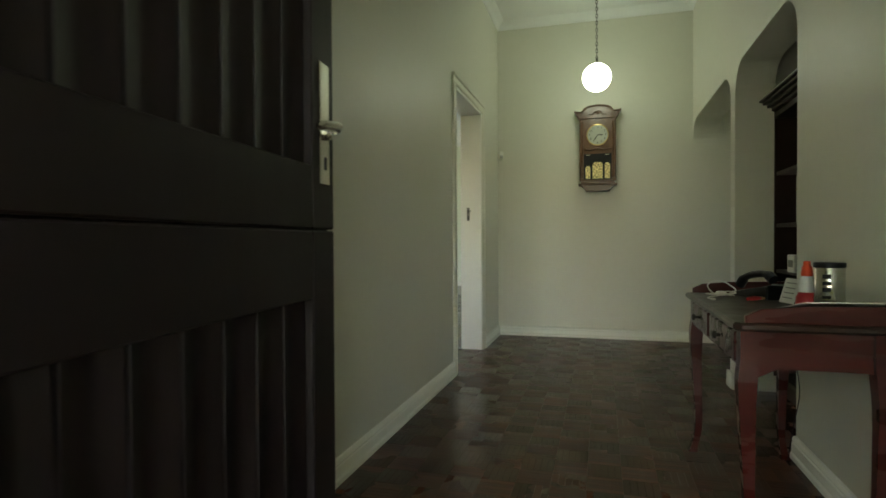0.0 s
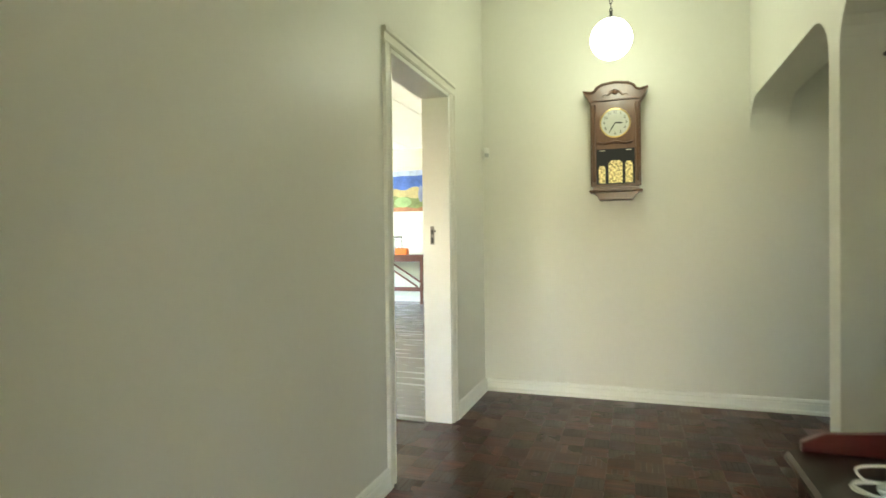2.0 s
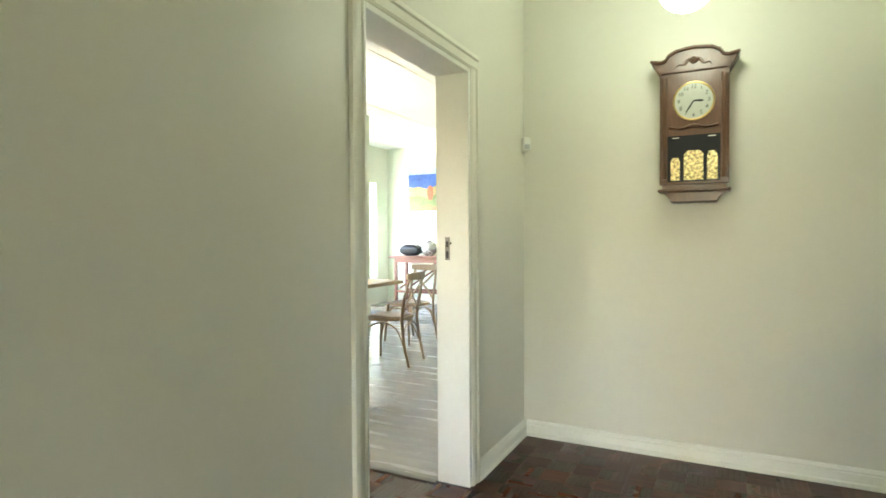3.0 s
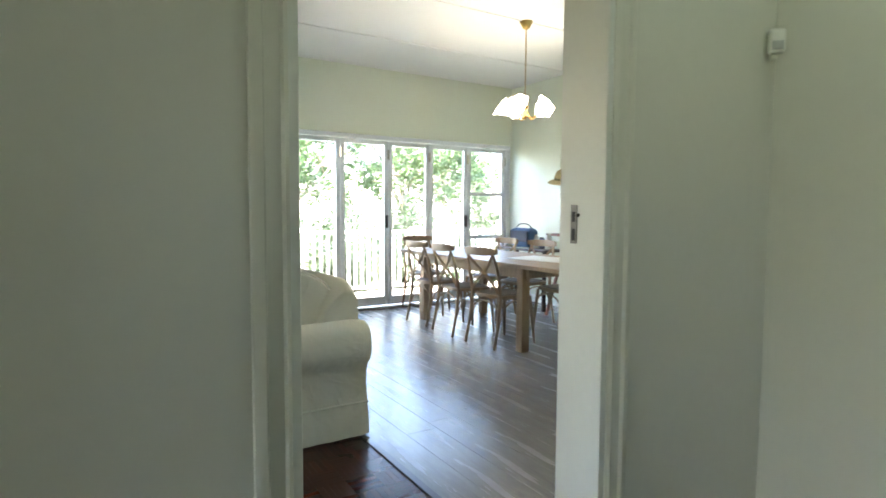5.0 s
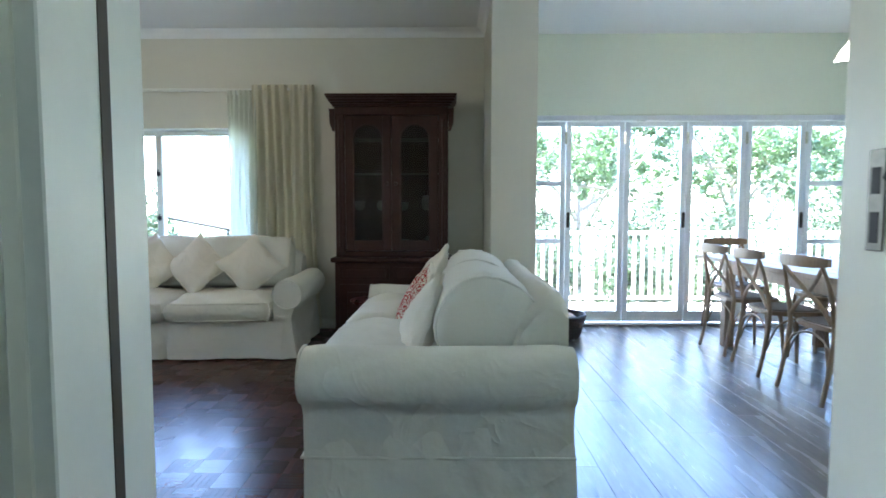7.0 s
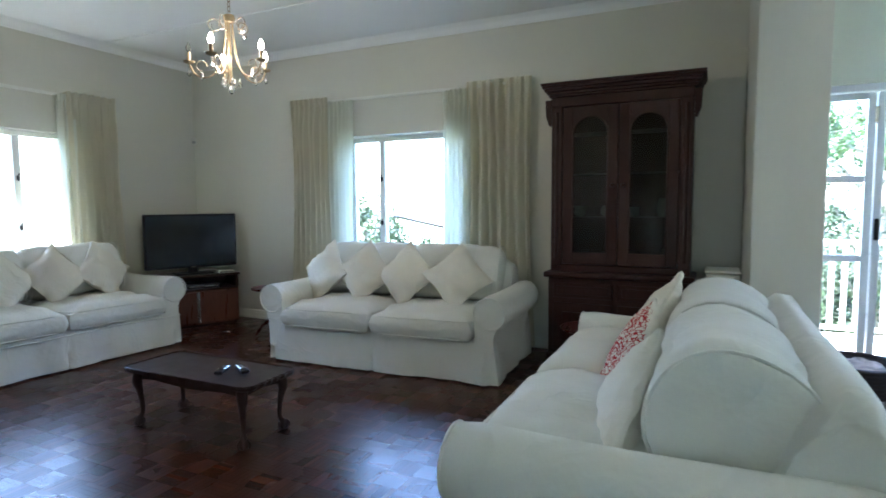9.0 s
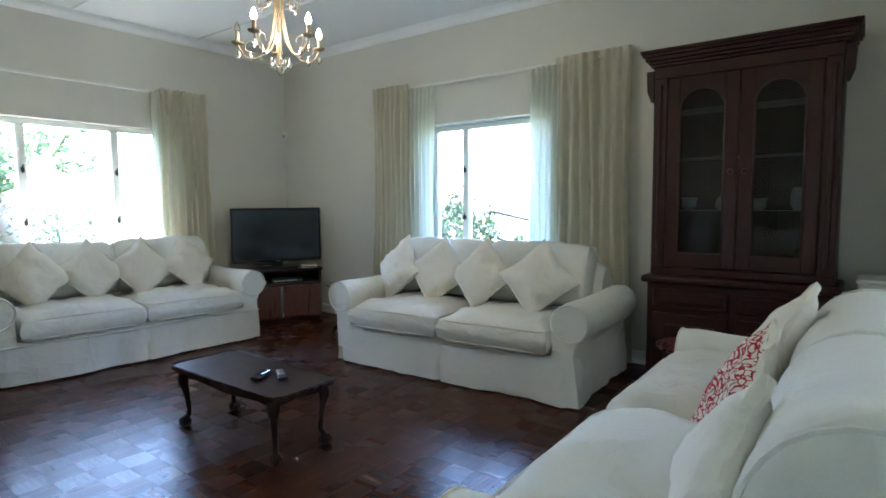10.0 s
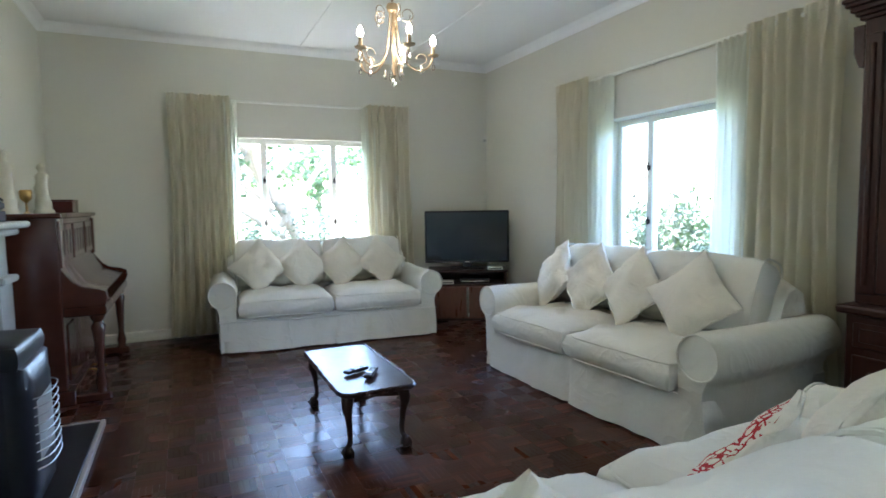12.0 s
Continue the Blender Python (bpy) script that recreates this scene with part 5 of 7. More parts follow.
# ---- fireplace, hearth and heater ----
MANTEL = mat("grey marble", (0.33, 0.34, 0.315), 0.35, vary=0.2, scale=6, grain=20, grain_amt=0.1)
SLATE = mat("black slate", (0.012, 0.011, 0.012), 0.32, vary=0.2, scale=5, bump=0.1, bump_scale=20)
fp = thing("fireplace", pose(-0.53, -4.05, 0), "grey marble fireplace surround with a moulded mantel shelf", "fireplace")
part("mantel_shelf", box(-0.25, 0, -0.88, 0.88, 1.17, 1.21, 0.012), MANTEL, fp)
part("bed_moulding", box(-0.20, 0, -0.84, 0.84, 1.13, 1.17, 0.012), MANTEL, fp)
part("lintel", box(-0.14, 0, -0.80, 0.80, 0.88, 1.13, 0.006), MANTEL, fp)
for s in (-1, 1):
    pl = part("pilaster", box(-0.16, 0, s * 0.66 - 0.13, s * 0.66 + 0.13, 0.04, 0.88, 0.008), MANTEL, fp)
    part("capital", box(-0.19, 0, s * 0.66 - 0.15, s * 0.66 + 0.15, 0.86, 0.90, 0.01), MANTEL, pl)
part("firebox", box(-0.06, 0.0, -0.53, 0.53, 0.04, 0.88), SLATE, fp)
he = thing("hearth_slab", pose(-0.83, -3.72, 0), "polished black slate hearth edged with a pale strip", "hearth")
part("slab", box(-0.29, 0.29, -0.84, 0.90, 0.001, 0.036, 0.003), SLATE, he)
EDGE = mat("pale edging", (0.36, 0.31, 0.27), 0.5)
part("edging", box(-0.315, -0.292, -0.865, 0.90, 0.001, 0.038, 0.003), EDGE, he)
part("edging", box(-0.290, 0.29, -0.865, -0.842, 0.001, 0.038, 0.003), EDGE, he)
gh = thing("gas_heater", pose(-0.82, -3.62, 0.037), "black portable gas cabinet heater with a chrome grille on the hearth", "heater")
GRILLE = mat("dull chrome wire", (0.35, 0.35, 0.34), 0.4, metal=0.9, vary=0.1)
DKBLUE = mat("dark navy plastic", (0.006, 0.0065, 0.010), 0.38, spec=0.35)
part("cabinet_shell", box(-0.16, 0.20, -0.21, 0.21, 0.03, 0.62, 0.02, seg=2), DKBLUE, gh)
part("top_cap", blob(0.40, 0.45, 0.12, puff=0.25, cuts=6, wrinkle=0, power=6), DKBLUE, gh, smooth=60, m=pose(0.0, 0, 0.66))
part("front_cowl", blob(0.60, 0.43, 0.12, puff=0.3, cuts=6, wrinkle=0, power=6), DKBLUE, gh, smooth=60, m=pose(-0.17, 0, 0.33, 0, 90, 0))
part("burner_panel", box(-0.232, -0.222, -0.13, 0.13, 0.22, 0.47, 0.003), MANTEL, gh)
for i in range(9):
    z = 0.20 + i * 0.036
    part("grille_bar", tube(curve_pts([(-0.20, -0.18, z), (-0.255, -0.12, z), (-0.268, 0, z), (-0.255, 0.12, z), (-0.20, 0.18, z)], 4), 0.0032, 6), GRILLE, gh)
part("label_strip", box(0.02, 0.10, 0.209, 0.213, 0.52, 0.535), PLASTIC_W, gh)
for x in (-0.14, 0.16):
    for y in (-0.17, 0.17):
        part("castor", lathe([(0.012, 0), (0.018, 0.006), (0.018, 0.024), (0.012, 0.03)], 10, at=(x, y, 0)), BLACK, gh)
kt = thing("ornament", pose(-0.66, -4.72, 1.211), "small black long-tailed ornament on the mantel shelf", "ornament")
part("body", blob(0.16, 0.06, 0.06, puff=0.5, cuts=4, wrinkle=0.004), BLACK, kt, smooth=60, m=pose(0, 0, 0.09, 0, 0, 90))
part("tail", tube(curve_pts([(0, -0.06, 0.10), (0, -0.12, 0.13), (0, -0.17, 0.12)], 4), 0.006, 6), BLACK, kt)
part("base", box(-0.035, 0.035, -0.07, 0.07, 0, 0.06, 0.006), BLACK, kt)

# ---- small round wine table with tripod feet behind the sofas ----


def tripod_table(x, y, r, h, label):
    t = thing("side_table", pose(x, y, 0), label, "table")
    part("tabletop", lathe([(r - 0.01, h - 0.02), (r, h - 0.012), (r, h - 0.004), (r - 0.006, h)], 32), WOOD_RED, t, smooth=30)
    part("column", lathe([(0.03, 0.14), (0.035, 0.18), (0.018, 0.22), (0.028, h * 0.6), (0.016, h - 0.06), (0.04, h - 0.02)], 14), WOOD_RED, t, smooth=40)
    for i in range(3):
        a = i * 2.094 + 0.6
        part("foot", tube([(0.02 * math.cos(a), 0.02 * math.sin(a), 0.18), (0.12 * math.cos(a), 0.12 * math.sin(a), 0.12), (0.2 * math.cos(a), 0.2 * math.sin(a), 0.016)], [0.018, 0.014, 0.014], 7), WOOD_RED, t)
    return t


tripod_table(-4.32, -5.12, 0.19, 0.50, "small dark red tripod table between the two sofas")
tripod_table(-3.95, -2.02, 0.20, 0.46, "small round mahogany side table between sofa and cabinet")
wb = thing("storage_box", pose(-4.82, -1.22, 0), "plain white box standing beside the display cabinet", "box")
part("body", box(-0.16, 0.16, -0.11, 0.11, 0, 0.765, 0.01), TRIM, wb)
part("lid", box(-0.17, 0.17, -0.12, 0.12, 0.766, 0.79, 0.01), TRIM, wb)

# ---- front door, standing open ----
DOOR_WOOD = mat("near-black stained door timber", (0.006, 0.003, 0.003), 0.5, vary=0.3, scale=2, grain=16, grain_amt=0.25, bump=0.1, bump_scale=40, stretch=(6, 6, 1), coat=0.0, spec=0.25)
hx, hy = 0.503, -5.48
ang = math.degrees(math.atan2(-4.63 - hy, 0.426 - hx))
fd = tagged(new("door_2"), kind="structure")
fd.matrix_world = pose(hx, hy, 0.012, 0, 0, ang)
DW, DT, DHT = 0.853, 0.042, 2.06
# local x from hinge to free edge; local -y faces the hall
for z0, z1, nm in ((0.0, 0.955, "lower_leaf"), (0.9585, DHT, "upper_leaf")):
    lf = tagged(new(nm))
    lf.parent = fd
    st = 0.105
    part("stile", box(0, st, -DT, 0, z0, z1, 0.003), DOOR_WOOD, lf)
    part("stile", box(DW - st, DW, -DT, 0, z0, z1, 0.003), DOOR_WOOD, lf)
    r0, r1 = (0.17, 0.13) if z0 == 0 else (0.12, 0.12)
    part("rail", box(st, DW - st, -DT, 0, z0, z0 + r0, 0.003), DOOR_WOOD, lf)
    part("rail", box(st, DW - st, -DT, 0, z1 - r1, z1, 0.003), DOOR_WOOD, lf)
    n = 7
    w = (DW - 2 * st) / n
    for i in range(n):
        x = st + i * w
        prof = [(x, -0.008), (x + 0.004, -0.026), (x + w * 0.3, -0.018), (x + w * 0.5, -0.015), (x + w * 0.7, -0.018), (x + w - 0.004, -0.026), (x + w, -0.008)]
        part("fluted_board", prism(prof, z0 + r0, z1 - r1, "z"), DOOR_WOOD, lf, smooth=25)
part("meeting_strip", box(0.004, DW - 0.004, -DT / 2 - 0.008, -DT / 2 + 0.008, 0.948, 0.966), DOOR_WOOD, fd)
hp = part("handle_plate", box(DW - 0.075, DW - 0.030, -DT - 0.004, -DT, 1.045, 1.285, 0.002), CHROME, fd, "tarnished chrome handle plate")
part("lever", tube(curve_pts([(DW - 0.052, -DT, 1.15), (DW - 0.054, -DT - 0.034, 1.15), (DW - 0.085, -DT - 0.040, 1.152), (DW - 0.165, -DT - 0.036, 1.140)], 4), [0.008] * 6 + [0.010] * 6 + [0.004], 8, squash=0.5), CHROME, hp, smooth=60)
part("rose", lathe([(0.018, 0), (0.016, 0.012), (0.008, 0.016)], 14), CHROME, hp, m=pose(DW - 0.052, -DT - 0.002, 1.15, 90))
part("keyhole", box(DW - 0.057, DW - 0.047, -DT - 0.0052, -DT - 0.003, 1.075, 1.10), BLACK, hp)
part("edge_plate", box(DW, DW + 0.002, -DT + 0.006, -0.006, 1.03, 1.30), CHROME, fd, "chrome lock edge")
part("latch", box(DW + 0.002, DW + 0.014, -DT + 0.014, -0.014, 1.13, 1.16, 0.003), CHROME, fd)

# ---- globe pendant ----
GLOBE = glow("lit opal globe", (0.82, 1.0, 0.90), 0.42)
gp = thing("pendant_lamp", pose(0.965, -0.80, 0), "lit opal glass globe pendant hanging on a dark chain", "pendant lamp")
GZ = 2.305
part("ceiling_rose", lathe([(0.006, HC - 0.05), (0.02, HC - 0.045), (0.05, HC - 0.015), (0.055, HC)], 16), IRON, gp, smooth=40)
chain = bmesh.new()
z, k = HC - 0.055, 0
while z > GZ + 0.16:
    a = (k % 2) * math.pi / 2
    ring = [(0.008 * math.cos(t) * math.cos(a), 0.008 * math.cos(t) * math.sin(a), z - 0.016 + 0.018 * math.sin(t)) for t in [2 * math.pi * i / 10 for i in range(10)]]
    tube(ring, 0.0025, 5, chain, closed=True)
    z -= 0.029
    k += 1
tagged(part("chain", chain, IRON, gp), kind="stuff")
part("cap", lathe([(0.036, GZ + 0.105), (0.030, GZ + 0.118), (0.010, GZ + 0.135), (0.006, GZ + 0.165)], 18), IRON, gp, smooth=40)
part("globe", lathe([(0.118 * math.sin(t), GZ - 0.118 * math.cos(t)) for t in [0.03 + (math.pi - 0.33) * i / 18 for i in range(19)]], 32), GLOBE, gp, "glowing opal glass globe", smooth=80)
lamp = new("pendant_light", bpy.data.lights.new("pendant_light", "POINT"))
lamp.data.energy, lamp.data.color, lamp.data.shadow_soft_size = 0.07, (0.72, 1.0, 0.86), 0.10
lamp.matrix_world = pose(0.965, -0.80, GZ + 0.30)

# ---- wall clock ----
DIAL = mat("cream enamel dial", (0.45, 0.47, 0.40), 0.3, vary=0.05)
GOLD = mat("hammered brass plate", (0.72, 0.58, 0.30), 0.3, metal=0.9, vary=1.3, scale=70, grain=160, grain_amt=0.6, bump=1.0, bump_scale=90, dist=0.006)
ck = thing("wall_clock", pose(0.967, END, 0, 0, 0, 0), "carved walnut pendulum wall clock with cream dial and brass panes", "clock")
K = -0.135
part("case_back", box(-0.155, 0.155, -0.115, 0.0, 1.475, 2.10, 0.003), WOOD_CLOCK, ck)
fr = part("case_front", box(-0.165, 0.165, K, -0.113, 1.50, 2.09, 0.004), WOOD_CLOCK, ck)
for s in (-1, 1):
    part("side_column", lathe([(0.013, 1.53), (0.017, 1.56), (0.010, 1.60), (0.012, 1.80), (0.010, 1.98), (0.017, 2.02), (0.013, 2.06)], 12, at=(s * 0.143, K - 0.004, 0)), WOOD_CLOCK, ck, smooth=40)
top = [(-0.166, 2.08), (-0.212, 2.156), (-0.160, 2.146), (-0.138, 2.152), (-0.120, 2.178), (-0.085, 2.196), (-0.04, 2.202), (0, 2.206), (0.04, 2.202), (0.085, 2.196), (0.120, 2.178), (0.138, 2.152), (0.160, 2.146), (0.212, 2.156), (0.166, 2.08)]
part("pediment", prism([(x, z) for x, z in top], K - 0.004, -0.01, "y", bev=0.004), WOOD_CLOCK, ck)
part("pediment_moulding", tube([(x, K - 0.012, z) for x, z in top[1:-1]], 0.008, 8), WOOD_CLOCK, ck, smooth=60)
part("cornice_wing", box(-0.150, 0.150, K - 0.012, 0.0, 2.083, 2.093, 0.003), WOOD_CLOCK, ck)
cv = lathe([(0.004, 0), (0.020, 0.004), (0.016, 0.014), (0.002, 0.018)], 12)
part("carving", cv, WOOD_CLOCK, ck, m=pose(0, K - 0.002, 2.14, 90))
for s in (-1, 1):
    part("carved_scroll", tube([(s * (0.015 + 0.010 * q), K - 0.006, 2.140 - 0.004 * q + 0.008 * math.sin(q * 1.4)) for q in range(8)], [0.010 - 0.001 * q for q in range(8)], 6), WOOD_CLOCK, ck)
part("base_moulding", box(-0.175, 0.175, K - 0.015, 0.0, 1.462, 1.478, 0.006), WOOD_CLOCK, ck)
part("base_bracket", prism([(-0.155, 1.462), (-0.125, 1.445), (-0.108, 1.408), (0.108, 1.408), (0.125, 1.445), (0.155, 1.462)], K, -0.005, "y", bev=0.004), WOOD_CLOCK, ck)
dl = part("dial", lathe([(0.093, 0), (0.093, 0.006), (0.002, 0.007)], 40), DIAL, ck, m=pose(0, K - 0.001, 1.93, 90), smooth=30)
part("bezel", tube([(0.096 * math.cos(t), 0.096 * math.sin(t), 0.006) for t in [2 * math.pi * i / 40 for i in range(40)]], 0.005, 6, closed=True), BRASS, dl, smooth=60)
for h in range(1, 13):
    a = math.radians(90 - 30 * h)
    cu = bpy.data.curves.new("numeral", "FONT")
    cu.body, cu.size, cu.align_x, cu.align_y, cu.extrude = str(h), 0.028, "CENTER", "CENTER", 0.0004
    nm = new("numeral", cu)
    nm.data.materials.append(BLACK)
    nm.parent = ck
    nm.matrix_local = pose(0.072 * math.cos(a), K - 0.0090, 1.93 + 0.072 * math.sin(a), 90, 0, 0)
for a, ln, w in ((math.radians(-4), 0.052, 0.004), (math.radians(238), 0.070, 0.003)):
    c, s = math.cos(a), math.sin(a)
    part("clock_hand", prism([(-s * w, c * w), (c * ln * 0.7 - s * w * 1.4, s * ln * 0.7 + c * w * 1.4), (c * ln, s * ln), (c * ln * 0.7 + s * w * 1.4, s * ln * 0.7 - c * w * 1.4), (s * w, -c * w)], -0.011, -0.0095, "y"), BLACK, ck, m=pose(0, K, 1.93))
part("arched_bead", tube(curve_pts([(-0.115, K - 0.004, 1.80), (-0.06, K - 0.006, 1.79), (0, K - 0.006, 1.805), (0.06, K - 0.006, 1.79), (0.115, K - 0.004, 1.80)], 4), 0.008, 6), WOOD_CLOCK, ck, smooth=60)
part("dark_window", box(-0.125, 0.125, K - 0.003, K - 0.001, 1.515, 1.755), BLACK, ck)
for x, w, z1 in ((-0.088, 0.022, 1.640), (0, 0.046, 1.675), (0.088, 0.024, 1.668)):
    pn = [(x - w, 1.522), (x + w, 1.522), (x + w, z1 - 0.02), (x + w * 0.6, z1), (x - w * 0.6, z1), (x - w, z1 - 0.02)]
    part("brass_pane", prism(pn, K - 0.008, K - 0.003, "y"), GOLD, ck, "hammered brass pane")
for x in (-0.085, 0.085):
    part("clasp", box(x - 0.018, x + 0.018, K - 0.008, K - 0.003, 1.741, 1.746), CHROME, ck)

# ---- writing desk in the hall ----
ds = thing("writing_desk", pose(1.578, -3.43, 0), "old red mahogany hall desk with raised gallery and cabriole legs", "desk")
DTX, DTY, DZ = 0.212, 0.495, 0.708
part("desktop", prism([(-DTX, -DTY + 0.02), (-DTX + 0.02, -DTY), (DTX, -DTY), (DTX, DTY), (-DTX + 0.02, DTY), (-DTX, DTY - 0.02)], DZ - 0.024, DZ, "z", bev=0.007), WOOD_DARK, ds)
for s in (-1, 1):
    gal = [(-DTX + 0.03, DZ), (-DTX + 0.03, DZ + 0.020), (-DTX + 0.07, DZ + 0.040), (-DTX + 0.18, DZ + 0.050), (DTX - 0.02, DZ + 0.055), (DTX, DZ + 0.055), (DTX, DZ)]
    part("gallery", prism(gal, s * (DTY - 0.015) - 0.010, s * (DTY - 0.015) + 0.010, "y", bev=0.003), WOOD_RED, ds)
    part("end_apron", prism([(-DTX + 0.04, DZ - 0.024), (DTX - 0.02, DZ - 0.024), (DTX - 0.02, 0.56), (DTX - 0.08, 0.575), (-DTX + 0.12, 0.575), (-DTX + 0.04, 0.53)], s * (DTY - 0.05) - 0.011, s * (DTY - 0.05) + 0.011, "y", bev=0.002), WOOD_RED, ds)
part("back_rail", box(DTX - 0.03, DTX - 0.01, -DTY + 0.06, DTY - 0.06, 0.56, DZ - 0.024), WOOD_RED, ds)
part("front_apron", box(-DTX + 0.025, -DTX + 0.045, -DTY + 0.06, DTY - 0.06, 0.57, DZ - 0.024, 0.003), WOOD_RED, ds)
for y0, y1 in ((-0.42, -0.02), (0.02, 0.42)):
    dw = part("drawer", box(-DTX + 0.014, -DTX + 0.026, y0, y1, 0.585, DZ - 0.035, 0.004), WOOD_RED, ds)
    part("drawer_knob", lathe([(0.005, 0), (0.006, 0.012), (0.014, 0.018), (0.011, 0.026), (0, 0.028)], 12), IRON, dw, m=pose(-DTX + 0.016, (y0 + y1) / 2, 0.63, 0, -90))
for sx in (-1, 1):
    for sy in (-1, 1):
        bx, by = sx * (DTX - 0.045), sy * (DTY - 0.05)
        c = [(bx, by, DZ - 0.024), (bx, by, 0.60), (bx + sx * 0.006, by + sy * 0.006, 0.50), (bx, by, 0.30), (bx - sx * 0.004, by - sy * 0.004, 0.12), (bx + sx * 0.012, by + sy * 0.012, 0.02), (bx + sx * 0.016, by + sy * 0.016, 0.0)]
        rad = [0.034, 0.034, 0.034, 0.034, 0.034, 0.034, 0.036, 0.036, 0.034, 0.031, 0.028, 0.026, 0.024, 0.022, 0.021, 0.020, 0.019, 0.018, 0.018, 0.018, 0.019, 0.022, 0.026, 0.028, 0.028]
        part("leg", tube(curve_pts(c, 4), rad, 4), WOOD_RED, ds)


def on_desk(x, y, rz=0):
    return pose(x, y, DZ + 0.001, 0, 0, rz)


WHITE = mat("white paper", (0.72, 0.72, 0.68), 0.6, vary=0.03)
YELLOW = mat("yellow print", (0.65, 0.62, 0.06), 0.5)
GREY_INK = mat("grey print", (0.18, 0.18, 0.17), 0.6)
RED_P = mat("red plastic", (0.55, 0.03, 0.03), 0.35)
ORANGE_P = mat("orange red cap", (0.75, 0.07, 0.02), 0.35)
tin = thing("tin_canister", on_desk(1.725, -3.56), "silver metal canister with a black lid and dark lettering", "canister")
part("body", lathe([(0.042, 0), (0.044, 0.003), (0.044, 0.142), (0.042, 0.145)], 28), CHROME, tin, smooth=40)
part("lid", lathe([(0.045, 0.143), (0.046, 0.146), (0.046, 0.156), (0.044, 0.159), (0.01, 0.160)], 28), BLACK, tin, smooth=40)
for i, ch_w in enumerate((0.014, 0.010, 0.014, 0.012, 0.014)):
    a = math.radians(225)
    part("letter_bar", box(-0.0015, 0.0015, -0.012, 0.012, 0.02 + i * 0.022, 0.02 + i * 0.022 + ch_w), BLACK, tin, m=pose(0.0445 * math.cos(a + 0.3), 0.0445 * math.sin(a + 0.3), 0, 0, 0, 225 + 17))
bt = thing("pump_bottle", on_desk(1.70, -3.43), "white plastic bottle with a red base and an orange-red cap", "bottle")
part("base", lathe([(0.034, 0), (0.036, 0.004), (0.034, 0.03), (0.024, 0.052), (0.02, 0.055)], 20), RED_P, bt, smooth=40)
part("body", lathe([(0.024, 0.03), (0.026, 0.06), (0.022, 0.098), (0.015, 0.107)], 20), WHITE, bt, smooth=50)
part("cap", lathe([(0.018, 0.106), (0.019, 0.112), (0.016, 0.138), (0.012, 0.142), (0.011, 0.158), (0.004, 0.160)], 20), ORANGE_P, bt, smooth=40)
bro = thing("brochure", on_desk(1.655, -3.775, 4) @ pose(0, 0, 0.031, -10.5), "white brochure with a yellow printed picture lying on the desk", "paper")
part("sheet", prism([(-0.13, -0.16), (0.11, -0.17), (0.12, 0.10), (-0.12, 0.13)], 0.001, 0.004, "z"), WHITE, bro)
part("printed_panel", prism([(-0.02, -0.13), (0.10, -0.13), (0.10, 0.03), (-0.02, 0.04)], 0.0041, 0.0046, "z"), YELLOW, bro)
part("printed_block", prism([(0.01, -0.07), (0.07, -0.07), (0.07, 0.0), (0.01, 0.0)], 0.0047, 0.0051, "z"), mat("dull green print", (0.16, 0.18, 0.08), 0.5), bro)
for i in range(5):
    part("text_line", box(-0.10, -0.04, 0.06 - i * 0.028, 0.064 - i * 0.028, 0.0042, 0.0045), GREY_INK, bro)
cd = thing("folded_card", on_desk(1.66, -3.34, 12), "folded pale paper card standing on the desk", "paper")
part("leaf", prism([(0, 0), (0.001, 0), (0.028, 0.09), (0.027, 0.09)], -0.05, 0.05, "y"), WHITE, cd)
part("leaf", prism([(0.055, 0), (0.056, 0), (0.029, 0.09), (0.028, 0.09)], -0.05, 0.05, "y"), WHITE, cd)
for i in range(4):
    part("text_line", box(-0.001, 0.0, -0.035, 0.03, 0, 0.003), GREY_INK, cd, m=pose(0.004 + i * 0.0055, 0, 0.018 + i * 0.018))
ph = thing("telephone", on_desk(1.66, -3.12, -68), "black desk telephone with its handset in the cradle", "telephone")
part("base", prism([(-0.11, 0), (0.11, 0), (0.11, 0.055), (0.05, 0.045), (-0.11, 0.018)], -0.09, 0.09, "y", bev=0.005), BLACK, ph)
part("handset", tube(curve_pts([(-0.095, -0.062, 0.045), (-0.06, -0.062, 0.078), (0.0, -0.062, 0.095), (0.07, -0.062, 0.098), (0.11, -0.062, 0.078)], 4), [0.020] * 4 + [0.015] * 9 + [0.020] * 4, 10), BLACK, ph, smooth=60)
part("screen", box(0.04, 0.09, -0.02, 0.075, 0.052, 0.058, 0.002), mat("pale grey display", (0.30, 0.32, 0.30), 0.2), ph)
for i in range(4):
    for j in range(3):
        part("key", box(-0.075 + i * 0.026, -0.058 + i * 0.026, -0.01 + j * 0.028, 0.010 + j * 0.028, 0.020 + i * 0.0065, 0.031 + i * 0.0062, 0.002), BLACK, ph)
cb = thing("charging_cable", on_desk(1.475, -3.15), "white coiled charging cable with its plug", "cable")
rng = random.Random(2)
co = []
for i in range(70):
    t = i / 69 * 2 * math.pi * 3.2
    r = 0.045 + 0.006 * math.sin(i * 0.7)
    co.append((r * math.cos(t) * 1.1, r * math.sin(t), 0.006 + 0.005 * (i % 23) / 8 + (0.055 * max(0, math.sin(t / 2 - 0.6)) ** 3 if 40 < i else 0)))
co += [(-0.04, -0.05, 0.006), (-0.062, -0.075, 0.004), (-0.065, -0.11, 0.004), (-0.055, -0.135, 0.004)]
part("cord", tube(curve_pts(co, 2), 0.0024, 6), WHITE, cb, smooth=60)
